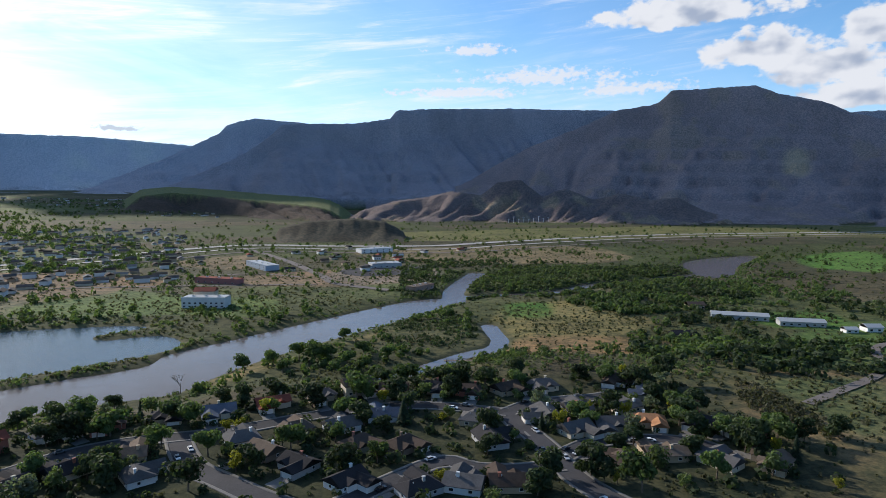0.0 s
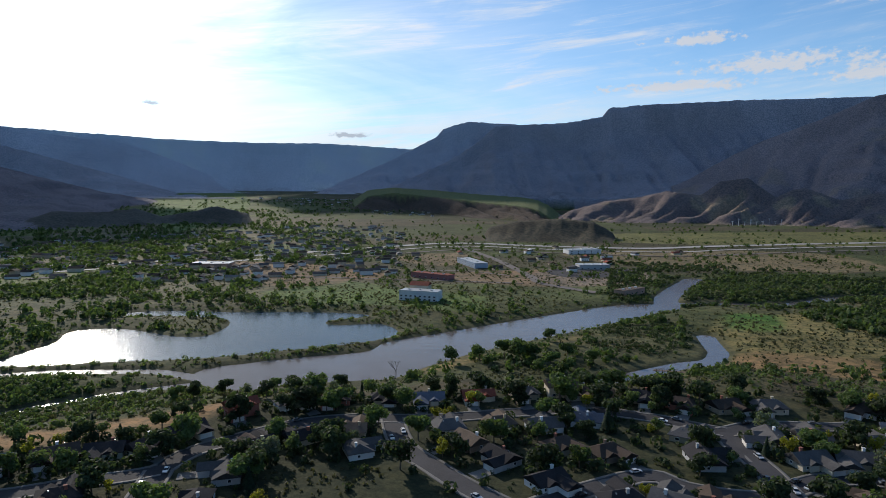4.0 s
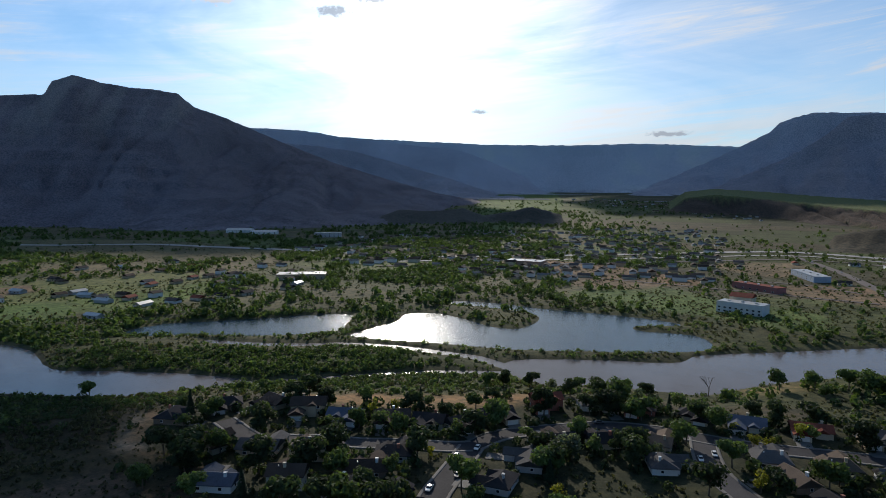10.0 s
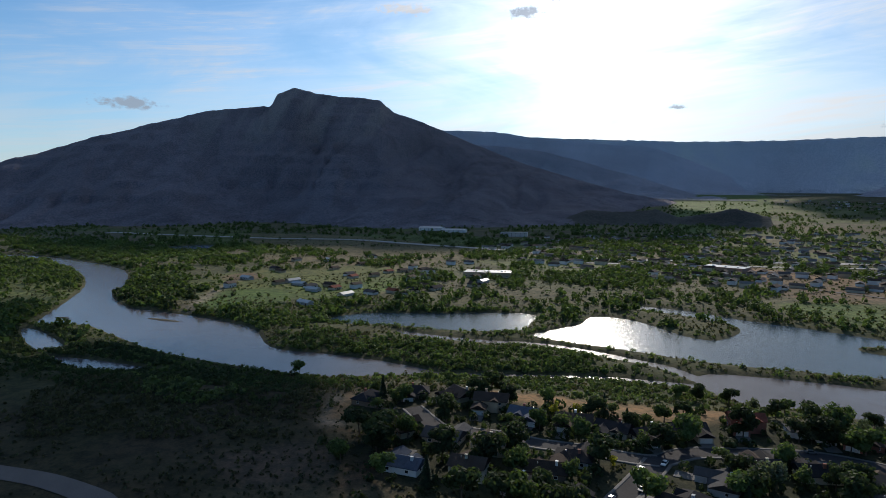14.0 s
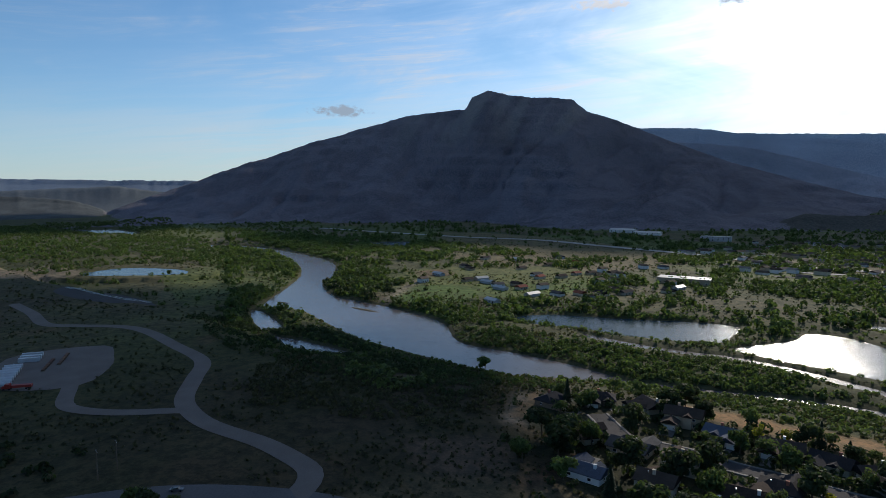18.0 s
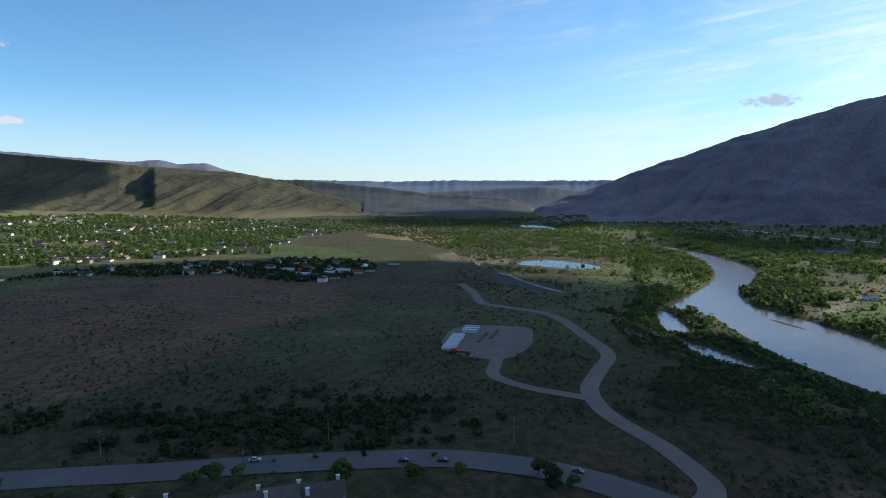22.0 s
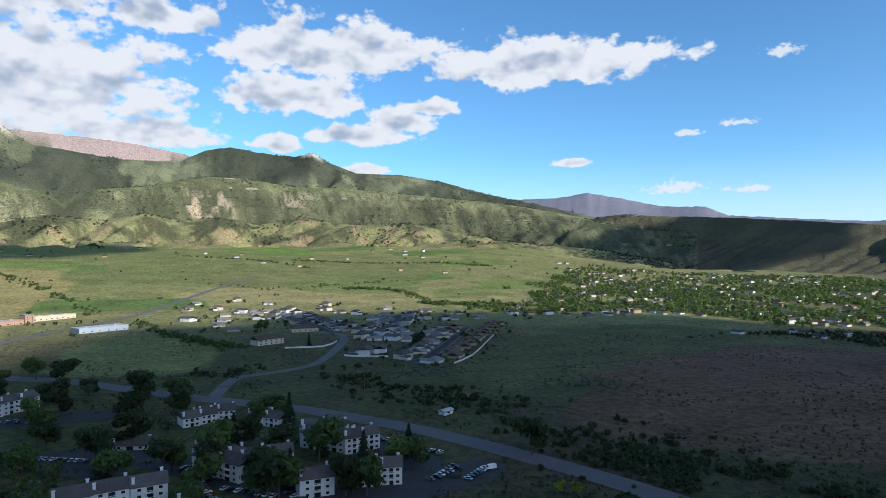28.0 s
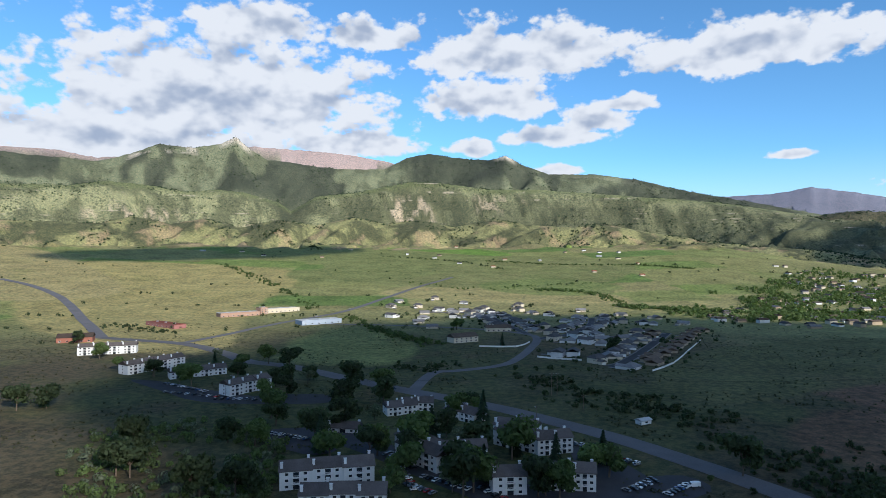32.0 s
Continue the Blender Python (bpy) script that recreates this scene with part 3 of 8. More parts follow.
def terrain(x, y, carve=True):
    """Height of the ground, and for each point the number of its range (-1: the valley) and how far up it lies."""
    x, y = np.asarray(x, float), np.asarray(y, float)
    r = np.hypot(x, y) + 1e-6
    az = np.degrees(np.arctan2(-x, y))
    az = np.where(az < -120, az + 360, az)
    edge = np.interp(az, BENCH[:, 0], BENCH[:, 1]) * (0.96 + 0.08 * vnoise(x / 60, y / 60, 3))
    bench = step(edge + 45, edge - 35, r)
    low = WATER + 2.6 + 1.6 * fbm(x / 90, y / 90, 3, 5) + 3.0 * step(600, 2000, r)
    # the canyon floor and the land towards the green mountains climb slowly
    low = low + 95 * step(1700, 4700, r) * step(8, 22, az) * step(60, 42, az)
    climb = 58 * step(900, 3300, r) + 150 * step(155, 176, az) * (np.clip(r - 1100, 0, None) / 2000) ** 1.4
    high = 1.6 * (fbm(x / 120, y / 120, 3, 8) - 0.5) + climb * step(118, 160, az) + 4.0 * step(150, 400, r) * step(-60, -20, -np.abs(az - 140)) * (fbm(x / 160, y / 160, 2, 12) - 0.5)
    z = low * (1 - bench) + high * bench
    zone, rise = np.full(x.shape, -1), np.zeros(x.shape)
    for i, (name, line, base, crest, foot, cliff, gully, wave, lean, bed) in enumerate(RANGES):
        m = (r > base * 0.72) & (az > line[0, 0]) & (az < line[-1, 0])
        if not m.any():
            continue
        a, rr = az[m], r[m]
        if name == "table":    # its front runs obliquely away up the canyon
            base, crest = base + np.interp(a, (8, 26), (0, 640)), crest + np.interp(a, (8, 26), (0, 640))
        # the foot swings in and out with the bearing
        swing = fbm(a * crest / 57.3 / (wave * 1.9), rr / 1500, 3, 20 + i, 0.4) - 0.5
        b = np.minimum(base + (crest - base) * (0.16 if name in ("table", "knoll") else 0.55) * swing, crest - 70)
        top = np.interp(a, line[:, 0], line[:, 1])
        top = top + 0.08 * (vnoise(a * 3.1, a * 0, 40 + i) - 0.5) + 0.05 * (vnoise(a * 9.0, a * 0, 50 + i) - 0.5)
        zc = EYE + crest * np.tan(np.radians(top))
        t = np.clip((rr - b) / (crest - b), 0, 1)
        # a slope that steepens upwards, then a cliff under the rim
        g = np.where(t < 0.86, (1 - cliff) * (0.42 * (t / 0.86) + 0.58 * (t / 0.86) ** 1.5), (1 - cliff) + cliff * step(0.86, 0.97, t))
        if name in ("table", "knoll"):    # an even, steep bank
            g = t
        if name in ("green_foot", "calm_foot"):    # rounded hills
            g = 0.35 * t + 0.65 * step(0, 1, t)
        if name == "green_rim":    # apron, wooded front, ledges, then the shelf
            g = np.interp(t, (0, 0.22, 0.45, 0.60, 0.78, 0.9, 1), (0, 0.08, 0.24, 0.42, 0.72, 0.92, 1))
        if foot is not None and name in ("green_foot", "green_rim", "mesa"):    # the slopes rise out of the climbing plain
            foot = np.minimum(z[m], zc - 25)
        # ravines run down the slope at a lean, big ones and their side cuts
        u = a * np.max(crest) / 57.3 + lean * rr
        warp = fbm(u / (wave * 2.2), rr / 700, 2, 70 + i)
        rib = np.abs(2 * fbm(u / wave + 1.1 * warp, rr / 2600, 2, 60 + i, 0.35) - 1)
        side = np.abs(2 * fbm(u / (wave * 0.33) + 1.6 * warp, rr / (wave * 2.4), 3, 80 + i, 0.5) - 1)
        cut = gully * ((1 - np.minimum(1, 2.6 * rib)) + 0.55 * (1 - np.minimum(1, 2.8 * side))) * np.clip(t * 3, 0, 1) * np.clip((1.0 - t) * (14.0 if name == "table" else 3.2), 0, 1)
        knobs = 0.9 * gully * (fbm(u / (wave * 0.7), rr / (wave * 0.8), 3, 30 + i) - 0.5) * np.clip(t * 5, 0, 1) * np.clip((1.0 - t) * 3, 0, 1) * (0.3 if name in ("table", "mesa", "knoll") else 1.0)
        body = foot + (zc - foot) * g + knobs - cut * np.clip((zc - foot) / 200, 0.32, 1.15)
        if bed:    # level beds of harder rock stand out in broken steps
            q = (body + 26 * fbm(u / 700, rr / 900, 2, 140 + i)) / bed
            hard = step(0.40, 0.56, fbm(u / 330, rr / 500, 3, 145 + i)) * np.clip((1 - t) * 6, 0, 1) * step(0.12, 0.35, t)
            body = body + (0.8 if name == 'green_rim' else 0.4) * hard * bed * (step(0.42, 0.62, q - np.floor(q)) - (q - np.floor(q)))
        back = (rr - crest) * (-0.30 if name in ("knoll", "badlands", "calm_foot") else -0.05)
        if name == "table":
            back = 0.048 * np.minimum(rr - crest, 520) - 0.25 * np.clip(rr - crest - 520, 0, None)
        body = np.where(rr > crest, zc + back, body)
        body = np.where(t <= 0, -1e3, body)
        zz, zo, ri = z[m], zone[m], rise[m]
        win = body > zz
        zz[win], zo[win], ri[win] = body[win], i, t[win]
        z[m], zone[m], rise[m] = zz, zo, ri
    if carve:
        m = (r < 2300) & (z < 40)
        if m.any():
            d = wet(x[m], y[m])
            bank = WATER + np.where(d < 0, np.maximum(d * 0.22, -2.5), d * 0.10 + 0.9 * np.clip(d / 1.5, 0, 1))
            w = step(48, 10, d)
            zz = z[m]
            zz = np.where(d < 0, bank, np.minimum(zz, zz * (1 - w) + bank * w))
            zz = np.where(d >= 0, np.maximum(zz, WATER + np.minimum(d * 0.25, 0.9)), zz)
            z[m] = zz
        s = (np.abs(x + 915) < 140) & (np.abs(y + 275) < 160)
        if s.any():
            d = shore(x[s], y[s], POND_SOUTH)
            z[s] = np.where(d < 40, -6.5 + np.clip(d * 0.2, -2, 0.8) + 0.02 * np.maximum(d, 0), z[s])
    return z, zone, rise


def ground_at(x, y):
    z, _, _ = terrain(np.array([x], float), np.array([y], float))
    return float(z[0])


def mesh_object(name, verts, faces, mats, parent=None, smooth=False):
    """A mesh object from arrays; faces is an (n, 3) or (n, 4) array or a list."""
    me = bpy.data.meshes.new(name)
    if isinstance(faces, np.ndarray):
        n, c = faces.shape
        me.vertices.add(len(verts))
        me.vertices.foreach_set("co", np.asarray(verts, np.float32).ravel())
        me.loops.add(n * c)
        me.loops.foreach_set("vertex_index", faces.astype(np.int32).ravel())
        me.polygons.add(n)
        me.polygons.foreach_set("loop_start", np.arange(0, n * c, c, dtype=np.int32))
        me.polygons.foreach_set("loop_total", np.full(n, c, dtype=np.int32))
        me.update(calc_edges=True)
    else:
        me.from_pydata([tuple(v) for v in verts], [], faces)
        me.update()
    for m in (mats if isinstance(mats, (list, tuple)) else [mats]):
        me.materials.append(m)
    if smooth:
        me.polygons.foreach_set("use_smooth", np.ones(len(me.polygons), bool))
    ob = new(name, me)
    if parent:
        ob.parent = parent
    return ob


# land cover: patches of field, meadow, scrub and bare earth on the valley floor
PATCHES = [  # colour, closed outline
    ((0.28, 0.175, 0.085), [(-290, 150), (-250, 176), (-213, 205), (-190, 240), (-206, 264), (-268, 204)]),      # dry field by the houses
    ((0.21, 0.18, 0.075), [(50, 500), (110, 480), (170, 520), (190, 600), (120, 640), (60, 600)]),
    ((0.24, 0.16, 0.08), [(60, 420), (150, 410), (190, 450), (120, 480), (40, 470)]),
    ((0.24, 0.19, 0.085), [(-150, 395), (-90, 430), (-40, 500), (-60, 480), (-110, 400), (-130, 360)]),
    ((0.09, 0.15, 0.04), [(200, 360), (420, 420), (520, 520), (380, 540), (260, 470)]),
    ((0.08, 0.17, 0.03), [(280, 520), (340, 530), (360, 580), (290, 575)]),
    ((0.08, 0.18, 0.03), [(560, 900), (760, 1000), (760, 1150), (600, 1050)]),
    ((0.16, 0.125, 0.07), [(170, 250), (420, 330), (420, 420), (230, 380), (150, 310)]),
    ((0.10, 0.155, 0.035), [(-700, 120), (-640, 220), (-760, 330), (-880, 250), (-830, 130)]),
    ((0.10, 0.15, 0.04), [(-420, 600), (-300, 650), (-180, 640), (-160, 560), (-240, 560), (-360, 545)]),
    ((0.24, 0.155, 0.09), [(-700, 820), (-420, 820), (-330, 720), (-480, 690), (-640, 740)]),
    ((0.23, 0.16, 0.10), [(-240, 830), (-60, 900), (-20, 780), (-120, 730), (-230, 740)]),
    ((0.20, 0.16, 0.09), [(-150, 1150), (250, 1250), (300, 1010), (-20, 960)]),
    ((0.15, 0.15, 0.055), [(-300, 1500), (600, 1900), (1400, 2000), (1500, 1500), (700, 1500), (100, 1350)]),
    ((0.11, 0.15, 0.05), [(-1500, 600), (-1100, 900), (-1050, 700), (-1350, 450)]),
    ((0.13, 0.16, 0.055), [(-1700, 300), (-1450, 320), (-1300, 120), (-1650, 40)]),
]
MEADOW = [  # russet and green sweeps of the meadow
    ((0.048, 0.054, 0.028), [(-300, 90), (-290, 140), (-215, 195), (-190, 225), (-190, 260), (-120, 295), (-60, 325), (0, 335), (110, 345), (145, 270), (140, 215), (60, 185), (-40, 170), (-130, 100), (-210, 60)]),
    ((0.155, 0.095, 0.062), [(-420, -330), (-560, -420), (-560, -620), (-300, -700), (-130, -560), (-240, -420)]),
    ((0.15, 0.092, 0.06), [(-230, -300), (-330, -330), (-300, -450), (-150, -480), (-100, -380)]),
    ((0.115, 0.12, 0.05), [(-80, -480), (-30, -560), (-110, -760), (-330, -900), (-420, -760), (-220, -600)]),
    ((0.36, 0.31, 0.13), [(420, -560), (900, -760), (1500, -1400), (900, -1600), (640, -1000)]),
    ((0.20, 0.215, 0.075), [(200, -560), (330, -560), (390, -760), (330, -830), (230, -700)]),
    ((0.20, 0.215, 0.085), [(100, -1500), (700, -1500), (900, -2100), (0, -2100)]),
    ((0.35, 0.31, 0.14), [(0, -1250), (460, -1250), (460, -1420), (60, -1440)]),
    ((0.19, 0.215, 0.08), [(700, -1700), (1700, -2300), (1300, -2600), (400, -2300)]),
    ((0.35, 0.30, 0.14), [(1000, -1100), (1900, -1600), (2000, -1000), (1300, -800)]),
    ((0.27, 0.20, 0.10), [(-1150, -620), (-1350, -660), (-1400, -830), (-1180, -800)]),
    ((0.11, 0.17, 0.045), [(-800, -900), (-1100, -900), (-1150, -1080), (-820, -1030)]),
    ((0.12, 0.10, 0.06), [(-190, -30), (-230, 40), (-200, 90), (-150, 60)]),
    ((0.22, 0.15, 0.09), [(-280, 72), (-296, 86), (-312, 96), (-308, 108), (-290, 94), (-262, 84), (-244, 92), (-262, 74)]),
]

PARKS = [  # mown, bare and ploughed ground, colour and outline
    ((0.13, 0.15, 0.05), [(-899, 105), (-906, 311), (-786, 334), (-739, 196), (-764, 95)]),
    ((0.085, 0.15, 0.035), [(-748, 81), (-729, 148), (-629, 124), (-643, 54)]),
    ((0.26, 0.22, 0.17), [(-638, 37), (-640, 46), (-766, 93), (-779, 84)]),
    ((0.2, 0.13, 0.09), [(-882, 114), (-890, 149), (-835, 147), (-829, 110)]),
    ((0.12, 0.14, 0.055), [(-1269, -86), (-1190, 74), (-1090, 76), (-1126, -70)]),
    ((0.17, 0.15, 0.08), [(-1683, 270), (-1460, 501), (-1016, 594), (-998, 403), (-1332, 224)]),
    ((0.1, 0.12, 0.05), [(169, 342), (210, 352), (241, 333), (190, 260), (175, 275), (170, 302)]),
    ((0.1, 0.14, 0.045), [(226, 386), (280, 388), (257, 355), (221, 365)]),
    ((0.075, 0.17, 0.03), [(248, 469), (276, 474), (271, 444), (240, 423), (229, 429)]),
    ((0.1, 0.19, 0.04), [(645, 1068), (787, 1164), (725, 1020), (624, 877), (576, 911)]),
    ((0.115, 0.115, 0.055), [(-62, 471), (36, 519), (35, 452), (-2, 407), (-33, 372), (-47, 407)]),
    ((0.075, 0.16, 0.03), [(66, 621), (109, 629), (97, 563), (62, 561)]),
    ((0.22, 0.165, 0.1), [(-415, 944), (-330, 1059), (-259, 939), (-305, 875)]),
    ((0.22, 0.18, 0.14), [(-151, 814), (-122, 934), (-12, 897), (-17, 784), (-97, 740)]),
    ((0.1, 0.15, 0.045), [(-399, 604), (-365, 685), (-274, 648), (-248, 573), (-334, 549)]),
    ((0.19, 0.135, 0.085), [(-536, 751), (-453, 772), (-369, 717), (-376, 650), (-455, 635)]),
    ((0.11, 0.17, 0.05), [(-2677, 2887), (-3506, 4504), (-1879, 2596), (-1244, 1486), (-1334, 1437)]),
    ((0.3, 0.26, 0.21), [(-275, 70), (-309, 90), (-303, 93), (-279, 80), (-271, 85), (-265, 81)]),
    ((0.17, 0.105, 0.07), [(-214, 64), (-230, 88), (-221, 86), (-205, 69)]),
    ((0.13, 0.095, 0.07), [(-255, 25), (-255, 57), (-233, 70), (-217, 56), (-224, 32)]),
    ((0.09, 0.14, 0.04), [(-921, -860), (-912, -678), (-812, -560), (-760, -607), (-793, -728)]),
    ((0.32, 0.23, 0.12), [(-2456, -1566), (-3710, -2139), (-2682, -1451), (-2297, -1351)]),
    ((0.2, 0.13, 0.09), [(-1666, -1105), (-1852, -1046), (-1506, -832), (-1270, -834)]),
    ((0.22, 0.18, 0.13), [(-907, -469), (-1030, -431), (-886, -343), (-811, -411)]),
]

STRIPS = [  # irrigated hay below the mountains
    ((0.15, 0.26, 0.05), [(1628, -2269), (1483, -2474), (1282, -2537), (1297, -2455), (1537, -2400)]),
    ((0.15, 0.26, 0.05), [(1137, -2569), (884, -2666), (397, -2260), (427, -2147), (742, -2236), (1007, -2294)]),
    ((0.18, 0.225, 0.075), [(327, -1542), (153, -1660), (-7, -1536), (77, -1368), (257, -1395)]),
    ((0.19, 0.215, 0.08), [(886, -1602), (653, -1828), (479, -1718), (613, -1468), (776, -1431)]),
]

FIELDS = [(0.25, 0.255, 0.10), (0.16, 0.23, 0.06), (0.23, 0.245, 0.09), (0.12, 0.20, 0.05), (0.29, 0.27, 0.12), (0.20, 0.235, 0.08)]
VALLEY_FIELDS = [(0.135, 0.125, 0.07), (0.12, 0.145, 0.055), (0.16, 0.135, 0.08), (0.10, 0.11, 0.055), (0.125, 0.155, 0.055), (0.15, 0.14, 0.085)]


def lay_ground():
    az = np.concatenate([np.arange(-41, 236, 0.23), np.arange(236, 319, 1.7)])
    rad = [0.0, 30.0, 60.0]
    while rad[-1] < 118:
        rad.append(rad[-1] + 6)
    while rad[-1] < 4870:
        rad.append(rad[-1] * (1.0095 if rad[-1] < 900 else 1.0105 if rad[-1] < 1900 else 1.0054))
    rad[0] = 0.0
    rad = np.array(rad)
    A, R = np.meshgrid(np.radians(az), rad)
    x, y = -np.sin(A) * R, np.cos(A) * R
    z, zone, rise = terrain(x.ravel(), y.ravel())
    z = z.reshape(x.shape)
    n, m = x.shape
    verts = np.stack([x, y, z], -1).reshape(-1, 3)
    i, j = np.meshgrid(np.arange(n - 1), np.arange(m), indexing="ij")
    j2 = (j + 1) % m
    faces = np.stack([i * m + j, i * m + j2, (i + 1) * m + j2, (i + 1) * m + j], -1).reshape(-1, 4)
    ob = mesh_object("ground", verts, faces, GROUND, smooth=True)
    tagged(ob, "valley floor of sage and grass rising to mesas and mountains", "ground", kind="structure")
    # colours of what grows or lies there; far ranges have haze mixed in
    X, Y, Z = verts.T
    r = np.hypot(X, Y)
    big, mid = fbm(X / 260, Y / 260, 4, 90), fbm(X / 45, Y / 45, 4, 91)
    col = np.empty((len(X), 3))
    sage, grass, dry = np.array((0.090, 0.078, 0.048)), np.array((0.080, 0.090, 0.038)), np.array((0.125, 0.100, 0.056))
    w = step(0.40, 0.62, 0.6 * big + 0.4 * mid)[:, None]
    col[:] = sage * (1 - w) + grass * w
    w = step(0.58, 0.75, mid * 0.6 + 0.4 * fbm(X / 130, Y / 130, 3, 93))[:, None]
    col[:] = col * (1 - w) + dry * w
    # damp lowland by the river is greener
    w = (0.7 * step(-3, -7, Z))[:, None]
    wetland = np.array((0.066, 0.078, 0.030)) * (0.7 + 0.6 * mid)[:, None]
    col[:] = col * (1 - w) + wetland * w
    # pale hay fields up the canyon
    az_ = np.degrees(np.arctan2(-X, Y))
    w = (step(1700, 2600, r) * step(16, 26, az_) * step(62, 46, az_))[:, None]
    hay = np.array((0.095, 0.105, 0.058)) * (0.55 + 0.9 * mid)[:, None]
    col[:] = col * (1 - w) + hay * w
    # open grassland south, towards the green mountains
    a_ = np.degrees(np.arctan2(-X, Y)) % 360
    w = (step(650, 1100, r) * step(125, 160, a_) * step(300, 250, a_))[:, None]
    lawn = np.array((0.235, 0.235, 0.10)) * (0.75 + 0.5 * big)[:, None]
    col[:] = col * (1 - w) + lawn * w
    # parcels of hay, pasture and stubble
    ca, sa = math.cos(0.35), math.sin(0.35)
    fu, fv = X * ca + Y * sa + 60 * big, -X * sa + Y * ca
    for own, w in ((FIELDS, step(950, 1300, r) * step(162, 176, a_) * step(262, 245, a_) * 0.85), (VALLEY_FIELDS, step(560, 800, r) * np.maximum(step(-40, -35, az_) * step(112, 104, az_), 0) * 0.8 * (Z < 60))):
        ci, cj = np.floor(fu / 310).astype(int), np.floor(fv / 150 + 0.5 * (np.floor(fu / 310) % 2)).astype(int)
        pick = (LATTICE[ci % 256, cj % 256] * len(own)).astype(int)
        tone = np.array(own)[pick] * (0.75 + 0.5 * mid)[:, None]
        col[:] = col * (1 - w[:, None]) + tone * w[:, None]
    w = (0.42 * step(600, 1000, r) * step(36, 24, az_) * step(-50, -30, az_))[:, None]      # flats to the north, made darker
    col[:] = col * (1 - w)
    # cloud shade on the slopes near the gravel road, darkened into the colour
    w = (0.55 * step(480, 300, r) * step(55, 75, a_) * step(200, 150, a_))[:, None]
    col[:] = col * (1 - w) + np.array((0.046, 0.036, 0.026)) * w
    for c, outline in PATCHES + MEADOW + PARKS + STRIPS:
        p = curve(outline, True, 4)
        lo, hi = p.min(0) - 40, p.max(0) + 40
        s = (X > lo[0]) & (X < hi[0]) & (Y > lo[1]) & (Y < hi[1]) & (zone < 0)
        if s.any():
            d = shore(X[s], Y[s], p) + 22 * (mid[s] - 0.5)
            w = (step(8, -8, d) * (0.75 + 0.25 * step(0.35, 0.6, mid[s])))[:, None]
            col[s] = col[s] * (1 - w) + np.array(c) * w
    near = (r < 2300) & (Z < -4)
    d = wet(X[near], Y[near])
    w = step(7, 1, d)[:, None]
    col[near] = col[near] * (1 - w) + np.array((0.085, 0.085, 0.045)) * w
    # far ranges get paler, bluer base colours that imitate aerial haze
    rock_haze = {"butte": (0.25, 0.21, 0.225), "badlands": (0.165, 0.135, 0.135), "roan": (0.28, 0.275, 0.325), "roan_west": (0.35, 0.365, 0.44), "canyon": (0.47, 0.51, 0.60), "canyon_spur": (0.40, 0.43, 0.52),
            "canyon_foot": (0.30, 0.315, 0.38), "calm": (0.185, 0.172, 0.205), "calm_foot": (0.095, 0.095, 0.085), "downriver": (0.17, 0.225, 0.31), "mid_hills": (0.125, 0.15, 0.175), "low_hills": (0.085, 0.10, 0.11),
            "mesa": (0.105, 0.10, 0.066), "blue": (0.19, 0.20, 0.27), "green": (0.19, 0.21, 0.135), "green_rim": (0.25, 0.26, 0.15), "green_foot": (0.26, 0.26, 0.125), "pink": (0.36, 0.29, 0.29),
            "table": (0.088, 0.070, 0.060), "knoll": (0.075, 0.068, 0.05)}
    wooded = {"green": 0.5, "green_rim": 0.62, "green_foot": 0.78, "mesa": 0.5, "table": 0.25, "knoll": 0.6, "calm": 0.4, "calm_foot": 0.6, "butte": 0.22, "badlands": 0.15, "low_hills": 0.5, "roan": 0.2, "canyon_foot": 0.25}
    beds = np.zeros(len(X))
    scrub = fbm(X / 90, Y / 90, 5, 95, 0.62)
    bz = np.degrees(np.arctan2(-X, Y)) % 360
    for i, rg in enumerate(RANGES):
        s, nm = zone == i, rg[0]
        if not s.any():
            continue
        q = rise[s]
        c = np.array(rock_haze[nm]) * (0.82 + 0.36 * fbm(X[s] / 300, Y[s] / 300, 3, 96))[:, None]
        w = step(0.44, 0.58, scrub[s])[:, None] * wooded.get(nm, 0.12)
        dark = np.array((0.052, 0.062, 0.040)) if nm.startswith("green") or nm == "mesa" else np.array(rock_haze[nm]) * 0.55
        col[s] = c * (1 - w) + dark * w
        if nm in ("green_foot", "mesa"):
            w = step(0.30, 0.02, q)[:, None] * 0.8
            col[s] = col[s] * (1 - w) + np.array((0.23, 0.205, 0.10)) * w
        if nm == "green_foot":      # bare clay in some of the cuts
            w = (step(0.60, 0.66, fbm(X[s] / 60, Y[s] / 60, 3, 99)) * 0.6)[:, None]
            col[s] = col[s] * (1 - w) + np.array((0.36, 0.27, 0.17)) * w
        if nm == "green_rim":      # dark juniper front east of the big ravine, grass on the shelf
            w = (step(209, 203, bz[s]) * step(0.25, 0.40, q) * step(0.95, 0.80, q) * 0.6)[:, None]
            col[s] = col[s] * (1 - w) + np.array((0.066, 0.076, 0.048)) * w
            w = (step(2.0, 0.6, np.abs(bz[s] - 209)) * 0.75 * step(0.15, 0.3, q))[:, None]      # woods in the ravine
            col[s] = col[s] * (1 - w) + np.array((0.045, 0.055, 0.040)) * w
            for at, wide, lo, hi, c_ in ((198.6, 2.6, 0.66, 0.86, 0.9), (222.0, 4.2, 0.66, 0.80, 0.75), (213.4, 1.6, 0.60, 0.70, 0.75), (211.0, 1.0, 0.38, 0.50, 0.95), (190.5, 2.8, 0.80, 0.90, 0.55)):
                rough = fbm(bz[s] * 65 / 34, r[s] / 28, 4, 88, 0.6)
